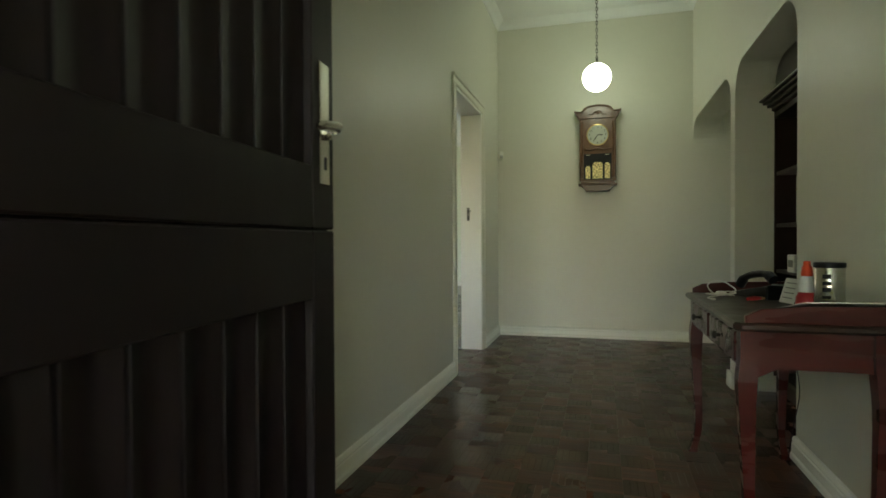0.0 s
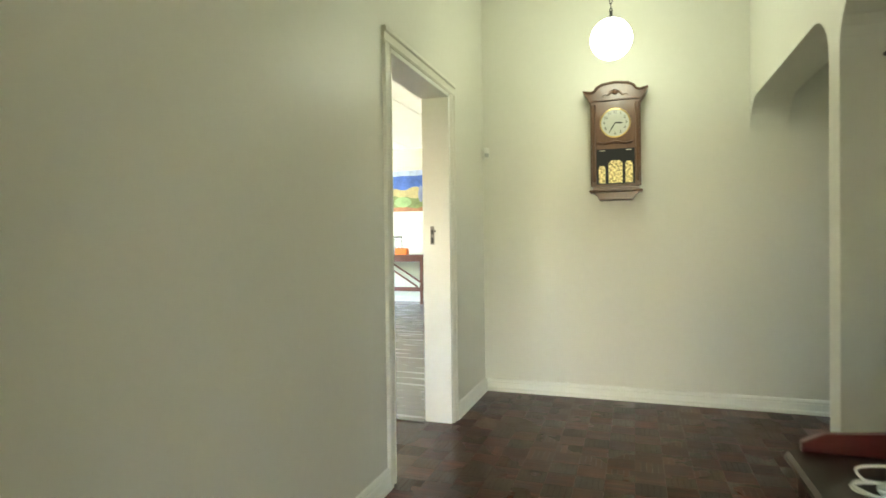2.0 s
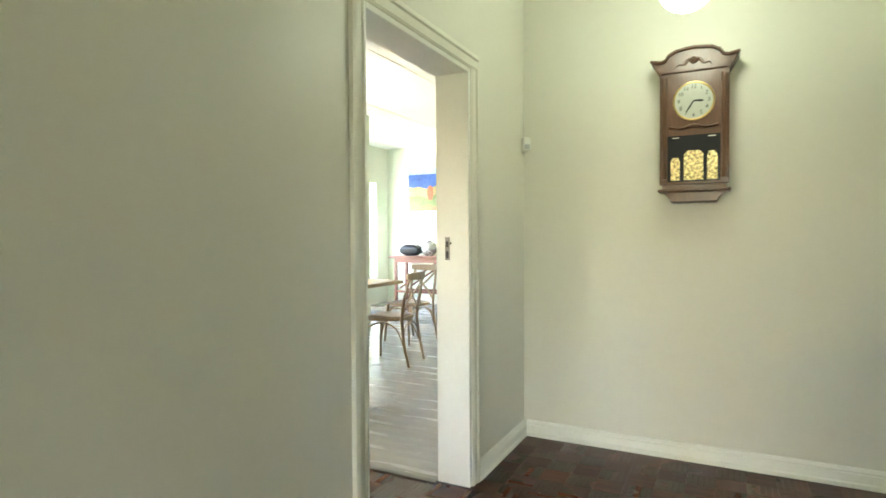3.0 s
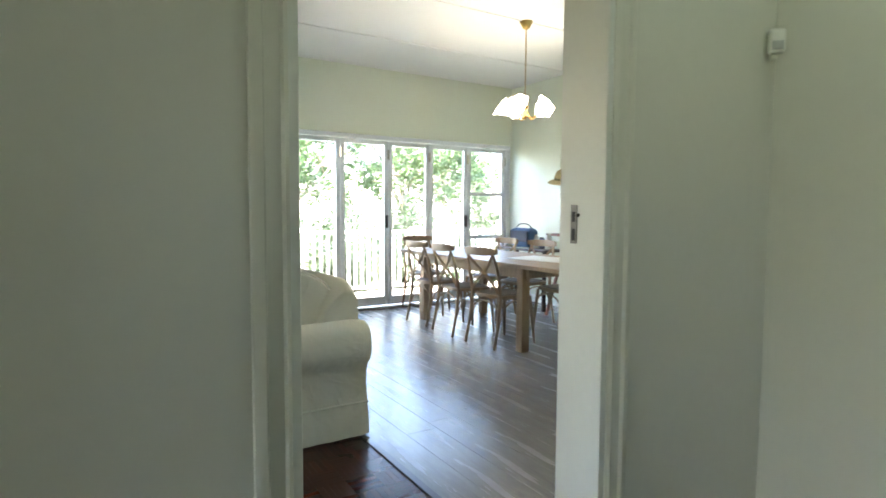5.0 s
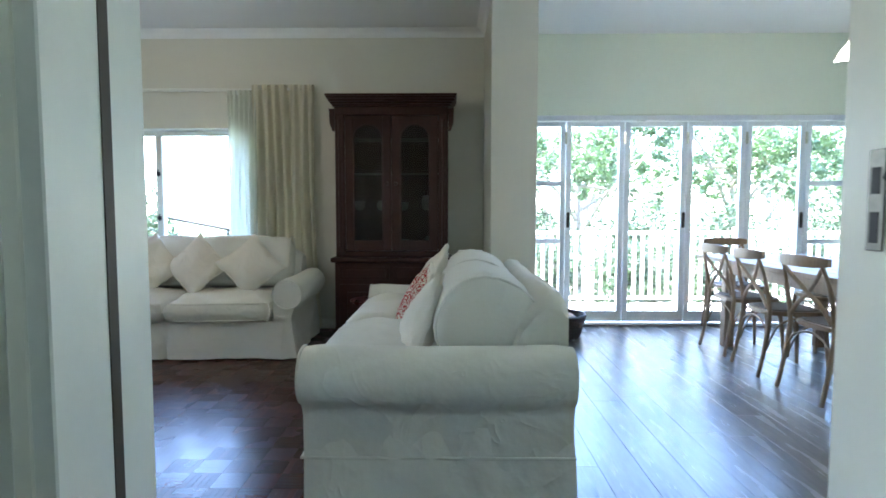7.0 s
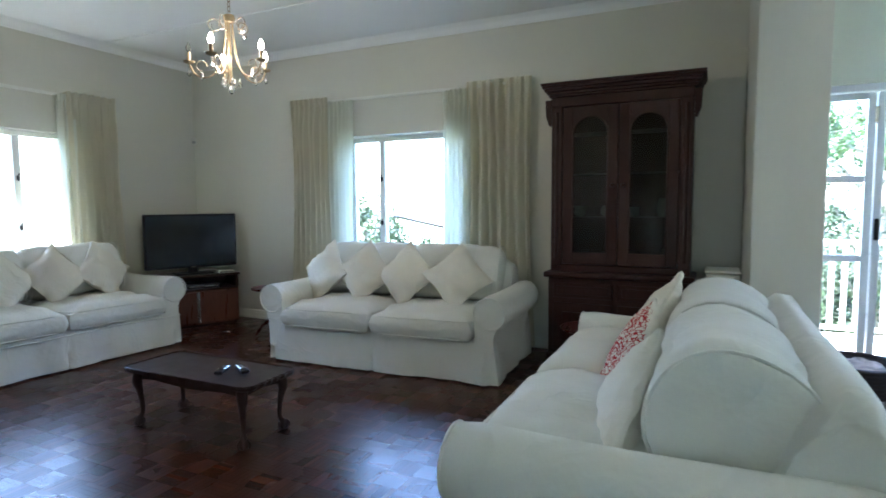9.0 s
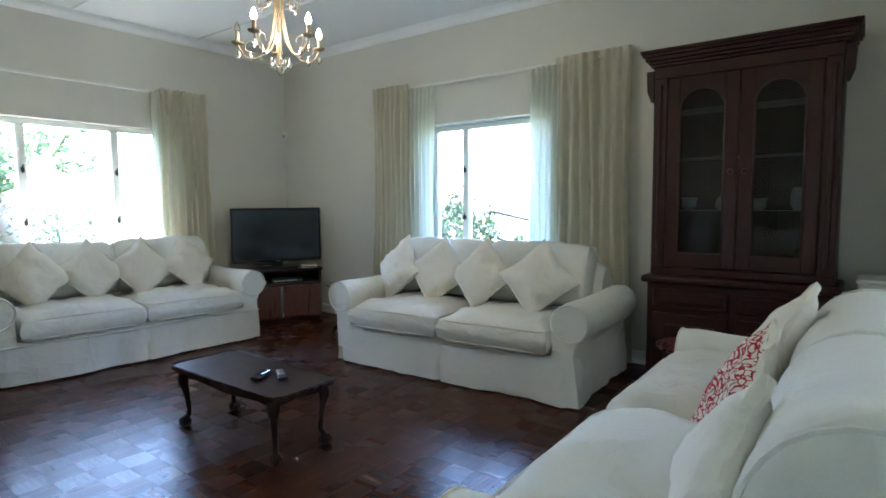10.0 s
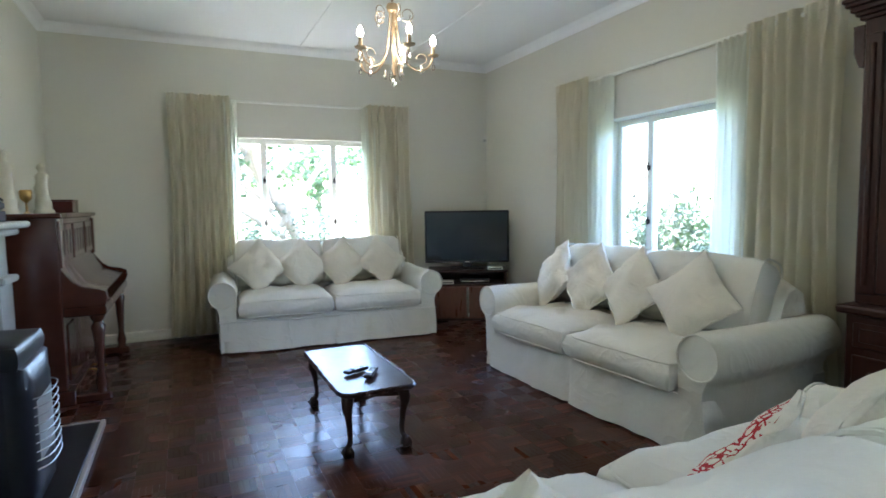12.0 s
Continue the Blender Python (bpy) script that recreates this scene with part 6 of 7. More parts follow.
part("plug", box(-0.008, 0.008, -0.016, 0.008, 0, 0.008, 0.003), WHITE, cb, m=pose(-0.055, -0.142, 0.001))
part("adapter", box(-0.02, 0.022, -0.014, 0.014, 0.0, 0.018, 0.006), WHITE, cb, m=pose(0, 0.0, 0.006, 0, 0, 30))
pk = thing("pocket_knife", on_desk(1.57, -3.28, 40), "red pocket tool with a brass end beside the telephone", "pocket knife")
part("handle", tube([(-0.04, 0, 0.008), (0.0, 0, 0.009), (0.03, 0, 0.008)], [0.007, 0.009, 0.006], 8), RED_P, pk, smooth=60)
part("end", tube([(0.03, 0, 0.008), (0.055, 0, 0.007)], [0.007, 0.004], 8), BRASS, pk)
part("ring", tube([(0.068 + 0.012 * math.cos(t), 0.012 * math.sin(t), 0.004) for t in [2 * math.pi * i / 12 for i in range(12)]], 0.0018, 5, closed=True), CHROME, pk)
wr = thing("hanging_wire", pose(1.785, -3.05, 0), "thin dark cable hanging down the wall behind the desk", "cable")
part("cord", tube(curve_pts([(0, 0, 0.70), (-0.01, 0.02, 0.5), (0.005, -0.01, 0.32), (-0.012, 0.015, 0.15), (-0.02, 0.05, 0.006)], 5), 0.0025, 5), BLACK, wr)

# ---- bookcase in the alcove ----
bc = thing("bookcase", pose(2.05, -2.36, 0), "dark stained open bookcase with a deep moulded cornice inside the alcove", "bookcase")
BY = 0.66
part("back", box(0.44, 0.455, -BY, BY, 0.06, 1.74), WOOD_DARK, bc)
for s in (-1, 1):
    part("side", box(0, 0.44, s * BY - 0.018, s * BY + 0.018, 0, 1.75, 0.003), WOOD_DARK, bc)
part("plinth", box(0.01, 0.42, -BY + 0.018, BY - 0.018, 0, 0.08), WOOD_DARK, bc)
for z in (0.08, 0.42, 0.735, 1.02, 1.345):
    part("shelf", box(0.01, 0.44, -BY + 0.018, BY - 0.018, z, z + 0.022, 0.003), WOOD_DARK, bc)
cn = bmesh.new()
for z0, z1, o in ((1.70, 1.735, 0.012), (1.735, 1.755, 0.035), (1.755, 1.775, 0.06), (1.775, 1.79, 0.085), (1.79, 1.805, 0.105)):
    box(-o, 0.44, -BY - 0.02 - o * 0.4, BY + 0.02 + o * 0.4, z0, z1, 0.004, bm=cn)
part("cornice", cn, WOOD_DARK, bc)
COVERS = [mat("book cover " + n, c, 0.55, vary=0.15, scale=6) for n, c in (("maroon", (0.14, 0.03, 0.025)), ("black", (0.02, 0.02, 0.022)), ("white", (0.55, 0.55, 0.50)), ("brown", (0.16, 0.08, 0.04)), ("green", (0.03, 0.08, 0.05)), ("tan", (0.42, 0.33, 0.20)), ("blue", (0.04, 0.06, 0.14)))]
NAMES = ("maroon", "black", "white", "brown", "green", "tan", "blue")
rng = random.Random(12)


def book(m, w, d, h, ci):
    b = thing("book", m, NAMES[ci] + " covered book standing upright on a bookcase shelf", "book", "books in the bookcase")
    part("cover", box(0, d, 0, w, 0, h, 0.002), COVERS[ci], b)
    part("page_block", box(0.004, d + 0.001, 0.003, w - 0.003, h - 0.0005, h + 0.0012), WHITE, b)
    part("title_band", box(-0.001, 0.001, 0.002, w - 0.002, h * 0.68, h * 0.76), COVERS[5 if ci != 5 else 0], b)
    return b


for z, ys, first in ((1.367, (-0.64, 0.34), None), (1.042, (-0.64, 0.42), None), (0.757, (-0.64, -0.25), None), (0.442, (-0.64, -0.1), None)):
    y = ys[0]
    while y < ys[1]:
        w = rng.uniform(0.018, 0.045)
        h = rng.uniform(0.18, 0.27)
        ci = rng.randrange(7)
        if z == 1.042 and y > 0.30:
            ci, w, h = 2, 0.035, 0.27
        book(Matrix.Translation((2.05 + rng.uniform(0.03, 0.06), -2.36 + y, z)), w, rng.uniform(0.14, 0.19), h, ci)
        y += w + 0.002
bx_ = thing("file_box", pose(2.03, -2.10, 0.757), "white office box with a dark label on the bookcase shelf", "box")
part("body", box(0, 0.25, -0.06, 0.06, 0, 0.10, 0.004), WHITE, bx_)
part("label", box(-0.002, 0, -0.04, 0.04, 0.03, 0.07), GREY_INK, bx_)

# ---- dining table and chairs ----
TBX, TBY, TBZ = 1.36, 0.49, 0.765
dt = thing("dining_table", pose(-3.40, 1.38, 0), "long weathered oak farmhouse dining table", "table")
for i in range(6):
    y0 = -TBY + i * (2 * TBY / 6)
    part("plank", box(-TBX + 0.09, TBX - 0.09, y0 + 0.0015, y0 + 2 * TBY / 6 - 0.0015, TBZ - 0.035, TBZ, 0.003), WOOD_OAK, dt)
for s in (-1, 1):
    part("breadboard_end", box(min(s * (TBX - 0.088), s * TBX), max(s * (TBX - 0.088), s * TBX), -TBY, TBY, TBZ - 0.036, TBZ + 0.001, 0.004), WOOD_OAK, dt)
    part("apron", box(-TBX + 0.30, TBX - 0.50, s * (TBY - 0.09) - 0.012, s * (TBY - 0.09) + 0.012, TBZ - 0.13, TBZ - 0.035, 0.002), WOOD_OAK, dt)
for x in (-TBX + 0.45, TBX - 0.58):
    part("apron_end", box(x - 0.012, x + 0.012, -TBY + 0.10, TBY - 0.10, TBZ - 0.13, TBZ - 0.035, 0.002), WOOD_OAK, dt)
    for y in (-TBY + 0.09, TBY - 0.09):
        part("leg", box(x - 0.042, x + 0.042, y - 0.042, y + 0.042, 0, TBZ - 0.035, 0.006), WOOD_OAK, dt)
SEAT = mat("dark woven seat", (0.20, 0.16, 0.12), 0.7, vary=0.2, scale=20, bump=0.4, bump_scale=120)


def bentwood_chair(m, label):
    """A cross-back chair: local -y is the back."""
    c = thing("dining_chair", m, label, "chair", "chairs round the dining table")
    W = 0.20
    for s in (-1, 1):
        back = curve_pts([(s * (W + 0.005), -0.27, 0.0), (s * W, -0.225, 0.22), (s * (W - 0.005), -0.20, 0.46), (s * (W - 0.005), -0.235, 0.68), (s * (W - 0.03), -0.28, 0.85)], 5)
        part("back_post", tube(back, [0.014] * 5 + [0.016] * 11 + [0.013] * 5, 8), WOOD_OAK, c, smooth=60)
        part("front_leg", tube(curve_pts([(s * 0.205, 0.215, 0.0), (s * 0.19, 0.20, 0.22), (s * 0.175, 0.18, 0.44)], 4), [0.012, 0.013, 0.014, 0.015, 0.016, 0.016, 0.016, 0.016, 0.016], 8), WOOD_OAK, c, smooth=60)
        part("brace", tube(curve_pts([(s * 0.20, 0.20, 0.20), (s * 0.195, 0.15, 0.36), (s * 0.19, 0.0, 0.415), (s * 0.195, -0.14, 0.36), (s * 0.20, -0.215, 0.20)], 5), 0.008, 6), WOOD_OAK, c, smooth=60)
        cross = curve_pts([(s * (W - 0.008), -0.212, 0.49), (s * 0.11, -0.217, 0.585), (0, -0.232, 0.665), (-s * 0.11, -0.262, 0.765), (-s * 0.172, -0.278, 0.835)], 5)
        part("cross_strut", tube([(p.x, p.y - (0.006 if s > 0 else -0.006), p.z) for p in cross], 0.013, 8, squash=0.55), WOOD_OAK, c, smooth=60)
    for y in (0.19, -0.21):
        part("brace", tube(curve_pts([(-0.195, y, 0.20), (-0.16, y, 0.35), (0, y, 0.41), (0.16, y, 0.35), (0.195, y, 0.20)], 5), 0.008, 6), WOOD_OAK, c, smooth=60)
    top = []
    for i in range(13):
        u = -1 + i / 6
        top.append((u * 0.215, -0.285 - 0.035 * (1 - u * u) + 0.02 * abs(u) ** 3, 0.862))
    tb = bmesh.new()
    rings = []
    for i, (x, y, z) in enumerate(top):
        u = abs(-1 + i / 6)
        hh = 0.036 * (1 - 0.35 * u ** 4)
        rings.append([tb.verts.new((x, y + dy, z + dz)) for dy, dz in ((-0.011, -hh), (0.011, -hh), (0.013, 0), (0.011, hh), (-0.011, hh), (-0.013, 0))])
    for a, b in zip(rings, rings[1:]):
        for i in range(6):
            tb.faces.new((a[i], a[(i + 1) % 6], b[(i + 1) % 6], b[i]))
    tb.faces.new(rings[0][::-1])
    tb.faces.new(rings[-1])
    bmesh.ops.recalc_face_normals(tb, faces=tb.faces[:])
    part("top_rail", tb, WOOD_OAK, c, smooth=50)
    sq = []
    for i in range(32):
        a = 2 * math.pi * i / 32
        cc, ss = math.cos(a), math.sin(a)
        q = 1 / (abs(cc) ** 4 + abs(ss) ** 4) ** 0.25
        sq.append((cc * q * 0.215 * (1 + 0.04 * ss), ss * q * 0.205))
    st = part("seat_frame", prism(sq, 0.435, 0.465, "z", bev=0.006), WOOD_OAK, c)
    part("seat_pad", prism([(x * 0.86, y * 0.86) for x, y in sq], 0.463, 0.472, "z", bev=0.004), SEAT, st)
    return c


L_CH = "weathered oak cross-back dining chair drawn up to the table"
ch0 = bentwood_chair(pose(-3.00, 1.05, 0, 0, 0, 4), L_CH)
for x, y, r in ((-3.58, 1.03, -3), (-4.17, 1.05, 2), (-4.93, 1.36, -92), (-4.25, 1.80, 178), (-3.62, 1.82, 183), (-2.98, 1.80, 176), (-1.85, 1.30, 98), (-2.25, 2.35, 165)):
    copy_thing(ch0, pose(x, y, 0, 0, 0, r))
pp = thing("newspaper", pose(-2.85, 1.45, TBZ + 0.001, 0, 0, 12), "folded pale papers lying on the dining table", "paper")
part("sheet", box(-0.32, 0.30, -0.20, 0.22, 0.0, 0.006, 0.001), WHITE, pp)
part("sheet", box(-0.22, 0.34, -0.16, 0.18, 0.0062, 0.009), WHITE, pp, m=pose(0, 0, 0, 0, 0, 9))

# ---- glass-shaded ceiling lamp ----
PETAL_GLASS = glow("lit frosted glass petals", (1.0, 0.92, 0.78), 0.5)
dl_ = thing("dining_chandelier", pose(-2.92, 1.22, 0), "brass ceiling lamp with frosted petal glass shades", "chandelier")
part("ceiling_rose", lathe([(0.01, LC - 0.07), (0.03, LC - 0.06), (0.055, LC - 0.015), (0.06, LC)], 18), BRASS, dl_, smooth=40)
part("rod", cyl(0.004, 2.25, LC - 0.06, 8), BRASS, dl_)
part("hub", lathe([(0.008, 2.05), (0.028, 2.08), (0.016, 2.13), (0.032, 2.16), (0.006, 2.26)], 16), BRASS, dl_, smooth=40)
for i in range(5):
    a = 2 * math.pi * i / 5 + 0.3
    c, s = math.cos(a), math.sin(a)
    arm = [(0.02 * c, 0.02 * s, 2.12), (0.06 * c, 0.06 * s, 2.06), (0.11 * c, 0.11 * s, 2.07), (0.14 * c, 0.14 * s, 2.11)]
    am = part("arm", tube(curve_pts(arm, 4), 0.007, 7), BRASS, dl_, smooth=60)
    sh = bmesh.new()
    rings = []
    for j, (r, z) in enumerate(((0.022, 0.0), (0.045, 0.035), (0.062, 0.075), (0.090, 0.110))):
        rings.append([sh.verts.new((r * (1 + 0.10 * j / 3 * math.cos(k * 2 * math.pi / 24 * 6)) * math.cos(k * 2 * math.pi / 24), r * (1 + 0.10 * j / 3 * math.cos(k * 2 * math.pi / 24 * 6)) * math.sin(k * 2 * math.pi / 24), z)) for k in range(24)])
    for p, q in zip(rings, rings[1:]):
        for k in range(24):
            sh.faces.new((p[k], p[(k + 1) % 24], q[(k + 1) % 24], q[k]))
    sh.faces.new(rings[0][::-1])
    part("glass_shade", sh, PETAL_GLASS, am, "frosted petal glass shade", smooth=60, m=pose(0.142 * c, 0.142 * s, 2.105) @ pose(0, 0, 0, 0, 0, math.degrees(a)) @ pose(0, 0, 0, 0, 52, 0))

# ---- easel with a hat, bench with a bag, basket ----
WOOD_EASEL = mat("reddish easel wood", (0.17, 0.06, 0.035), 0.5, vary=0.2, stretch=(6, 6, 1))
STRAW = mat("straw", (0.42, 0.34, 0.16), 0.8, vary=0.15, scale=30, bump=0.4, bump_scale=120)
ea = thing("easel", pose(-3.56, 2.48, 0), "brown wooden artist's easel by the dining room wall", "easel")
for s in (-1, 1):
    part("leg", tube([(s * 0.26, -0.14, 0.0), (s * 0.06, 0.0, 1.0)], 0.020, 4), WOOD_EASEL, ea)
part("rear_leg", tube([(0, 0.30, 0.0), (0, 0.02, 1.0)], 0.020, 4), WOOD_EASEL, ea)
part("mast", box(-0.022, 0.022, -0.02, 0.02, 0.55, 1.62, 0.003), WOOD_OAK, ea, m=pose(0, 0, 0, 0, 0, 0) @ pose(0.21, 0, 0, 0, -13, 0))
part("tray", box(-0.26, 0.26, -0.09, 0.0, 0.93, 0.96, 0.004), WOOD_EASEL, ea)
part("crossbar", box(-0.16, 0.16, -0.03, 0.0, 0.45, 0.49, 0.004), WOOD_EASEL, ea)
part("head_clamp", box(-0.06, 0.06, -0.045, 0.03, 1.36, 1.43, 0.006), WOOD_EASEL, ea, m=pose(-0.105, 0, 0, 0, 0, 0))
ht = thing("straw_hat", pose(-3.56 - 0.17, 2.48, 1.58, 8, 10, 0), "woven straw hat hung on top of the easel", "hat")
part("crown", lathe([(0.10, 0.0), (0.095, 0.05), (0.075, 0.10), (0.03, 0.125), (0.002, 0.128)], 20), STRAW, ht, smooth=60)
part("brim", lathe([(0.098, 0.004), (0.15, -0.012), (0.175, -0.03), (0.172, -0.034), (0.10, -0.004)], 24), STRAW, ht, smooth=60)
part("band", lathe([(0.102, 0.004), (0.100, 0.028), (0.097, 0.028), (0.098, 0.004)], 20), mat("olive band", (0.14, 0.13, 0.06), 0.8), ht)
bn = thing("bench", pose(-4.45, 2.60, 0), "dark wooden bench against the dining room wall", "bench")
part("seat", box(-0.45, 0.50, -0.18, 0.18, 0.72, 0.75, 0.004), WOOD_DARK, bn)
for x in (-0.42, 0.46):
    for y in (-0.15, 0.15):
        part("leg", box(x - 0.02, x + 0.02, y - 0.02, y + 0.02, 0, 0.72, 0.003), WOOD_DARK, bn)
DENIM = mat("blue canvas", (0.05, 0.11, 0.22), 0.8, vary=0.2, scale=8)
bg = thing("shoulder_bag", pose(-4.50, 2.55, 0.751, 0, 0, 8), "blue and navy canvas bag resting on the bench", "bag")
part("body", blob(0.34, 0.16, 0.24, puff=0.2, cuts=6, wrinkle=0.012, power=5), DENIM, bg, smooth=60, m=pose(0, 0, 0.13, 0, 0, 0))
part("flap", box(-0.15, 0.15, -0.10, -0.082, 0.08, 0.22, 0.01), mat("navy flap", (0.02, 0.03, 0.06), 0.6), bg)
part("strap", tube(curve_pts([(-0.14, 0, 0.24), (-0.07, 0, 0.30), (0.07, 0, 0.30), (0.14, 0, 0.24)], 4), 0.008, 6), BLACK, bg)
for x, h, mt, lb in ((0.10, 0.16, COVERS[2], "white"), (0.22, 0.13, COVERS[6], "blue"), (0.34, 0.18, COVERS[2], "white")):
    j = thing("jar", pose(-4.45 + x, 2.62, 0.751), lb + " painting jar standing on the bench", "jar")
    part("body", lathe([(0.035, 0), (0.04, 0.01), (0.04, h * 0.8), (0.028, h)], 14), mt, j, smooth=40)
    part("lid", cyl(0.03, h, h + 0.015, 14), CHROME, j)
WICK = mat("dark wicker", (0.035, 0.022, 0.018), 0.7, vary=0.3, scale=30, bump=0.9, bump_scale=90, dist=0.01)
bk = thing("pet_basket", pose(-4.72, -0.38, 0), "round dark wicker pet basket with a patterned cushion beyond the sofa", "basket")
for i in range(7):
    r = 0.20 + 0.010 * i
    part("wicker_ring", tube([(r * math.cos(t), r * 0.85 * math.sin(t), 0.02 + i * 0.03) for t in [2 * math.pi * k / 28 for k in range(28)]], 0.019, 6, closed=True), WICK, bk, smooth=60)
part("cushion", blob(0.38, 0.32, 0.12, puff=0.5, cuts=7, wrinkle=0.03, power=2.4), mat("patchy brown and white wool", (0.30, 0.22, 0.17), 0.9, vary=0.9, scale=14), bk, smooth=60, m=pose(0, 0, 0.14))

# ---- console table, painting and things at the dining room's far wall ----
CZ = 0.90
cs = thing("console_table", pose(-3.40, 5.45, 0), "dark red-brown trestle table with crossed legs against the far wall", "table")
part("tabletop", box(-0.95, 0.95, -0.24, 0.24, CZ - 0.04, CZ, 0.004), WOOD_EASEL, cs)
part("apron", box(-0.85, 0.85, -0.21, -0.19, CZ - 0.12, CZ - 0.04), WOOD_EASEL, cs)
for y in (-0.19, 0.19):
    for x0, x1 in ((-0.75, 0.10), (0.75, -0.10), (-0.10, 0.75), (0.10, -0.75)):
        part("cross_leg", tube([(x0, y, 0.32 if abs(x0) > 0.5 else CZ - 0.05), (x1, y + 0.004, CZ - 0.05 if abs(x0) > 0.5 else 0.32)], 0.018, 6), WOOD_EASEL, cs)
    part("stretcher", box(-0.85, 0.85, y - 0.018, y + 0.018, 0.24, 0.28, 0.003), WOOD_EASEL, cs)
    for x in (-0.83, 0.83):
        part("leg", box(x - 0.025, x + 0.025, y - 0.025, y + 0.025, 0, CZ - 0.04, 0.003), WOOD_EASEL, cs)
SILV = mat("silver glaze", (0.55, 0.56, 0.56), 0.25, metal=0.6, vary=0.3, scale=10)
o = thing("round_vase", pose(-3.62, 5.42, CZ + 0.001), "round silver-grey glazed vase on the console table", "vase")
part("body", lathe([(0.05, 0), (0.11, 0.04), (0.145, 0.12), (0.13, 0.20), (0.07, 0.255), (0.03, 0.265)], 22), SILV, o, smooth=60)
part("neck", lathe([(0.028, 0.262), (0.032, 0.275), (0.026, 0.278)], 14), BLACK, o)
o = thing("wire_lantern", pose(-3.12, 5.47, CZ + 0.001), "tall grey wire lantern on the console table", "lantern")
for i in range(9):
    a = 2 * math.pi * i / 9
    part("wire", tube([(0.07 * math.cos(a), 0.07 * math.sin(a), 0.0), (0.10 * math.cos(a + 0.4), 0.10 * math.sin(a + 0.4), 0.15), (0.075 * math.cos(a), 0.075 * math.sin(a), 0.33)], 0.004, 5), IRON, o)
part("top_ring", lathe([(0.08, 0.32), (0.085, 0.325), (0.085, 0.34), (0.08, 0.345)], 20), IRON, o)
part("base_ring", cyl(0.075, 0, 0.01, 20), IRON, o)
o = thing("clock_radio", pose(-3.24, 5.28, CZ + 0.001), "white clock radio with a dark display", "radio")
part("casing", box(-0.10, 0.10, -0.04, 0.04, 0, 0.085, 0.025, seg=2), PLASTIC_W, o)
part("display", box(-0.05, 0.05, -0.043, -0.039, 0.025, 0.065), DENIM, o)
o = thing("orange_tin", pose(-2.97, 5.30, CZ + 0.001), "bright orange box on the console table", "box")
part("body", box(-0.12, 0.12, -0.06, 0.06, 0, 0.11, 0.01), mat("orange enamel", (0.80, 0.17, 0.03), 0.4), o)
part("lid", box(-0.122, 0.122, -0.062, 0.062, 0.112, 0.125, 0.006), mat("orange lid", (0.70, 0.13, 0.02), 0.4), o)
o = thing("black_bag", pose(-4.0, 5.42, CZ + 0.001), "soft black bag and hat on the console table", "bag")
part("body", blob(0.36, 0.22, 0.20, puff=0.5, cuts=7, wrinkle=0.03), BLACK, o, smooth=60, m=pose(0, 0, 0.10))
part("handle", tube(curve_pts([(-0.12, 0, 0.17), (-0.08, 0, 0.26), (0.02, 0, 0.26), (0.06, 0, 0.18)], 4), 0.008, 6), BLACK, o)

pt = thing("seaside_painting", pose(-3.36, 5.735, 1.50), "framed seaside painting of blue water, pale sand and green bushes", "painting")
PX0, PX1 = -0.86, 0.86


def paint(name, c):
    return mat(name, c, 0.5, vary=0.35, scale=4, grain=18, grain_amt=0.2, bump=0.2, bump_scale=40)


part("mount", box(PX0 - 0.04, PX1 + 0.04, -0.014, 0.0, 0.05, 1.03), WHITE, pt)
for x0, x1, z0, z1 in ((PX0 - 0.07, PX1 + 0.07, 0.02, 0.05), (PX0 - 0.07, PX1 + 0.07, 1.03, 1.06), (PX0 - 0.07, PX0 - 0.04, 0.05, 1.03), (PX1 + 0.04, PX1 + 0.07, 0.05, 1.03)):
    part("frame", box(x0, x1, -0.03, 0.0, z0, z1, 0.004), TRIM, pt)


def wavy(x0, x1, z0, z1, amp, seed):
    n = 16
    return [(x0 + (x1 - x0) * i / n, z0) for i in range(n + 1)] + [(x1 - (x1 - x0) * i / n, z1 + amp * noise.noise(Vector((i * 0.45, seed, 0)))) for i in range(n + 1)]


part("painted_sky", prism(wavy(PX0, PX1, 0.22, 1.0, 0, 0), -0.0155, -0.0145, "y"), paint("painted pale sky", (0.42, 0.55, 0.75)), pt)
part("painted_sea", prism(wavy(PX0, PX1, 0.22, 0.90, 0.01, 1), -0.0165, -0.016, "y"), paint("painted blue sea", (0.05, 0.14, 0.50)), pt)
part("painted_sand", prism(wavy(PX0, PX1, 0.22, 0.66, 0.10, 2), -0.0175, -0.017, "y"), paint("painted ochre sand", (0.42, 0.36, 0.18)), pt)
part("painted_grass", prism(wavy(PX0, PX1, 0.22, 0.50, 0.12, 3), -0.0185, -0.018, "y"), paint("painted green grass", (0.16, 0.22, 0.09)), pt)
part("painted_soil", prism(wavy(PX0, PX1, 0.22, 0.30, 0.06, 4), -0.0195, -0.019, "y"), paint("painted red soil", (0.34, 0.15, 0.08)), pt)
for x, z, w, h, c in ((-0.40, 0.55, 0.07, 0.14, (0.45, 0.12, 0.07)), (-0.02, 0.52, 0.07, 0.15, (0.50, 0.20, 0.15)), (0.25, 0.40, 0.18, 0.10, (0.22, 0.38, 0.18)), (0.62, 0.55, 0.05, 0.16, (0.20, 0.25, 0.45))):
    part("painted_shape", prism([(x + w * math.cos(t), z + h * math.sin(t)) for t in [2 * math.pi * i / 12 for i in range(12)]], -0.0205, -0.020, "y"), paint("painted patch", c), pt)

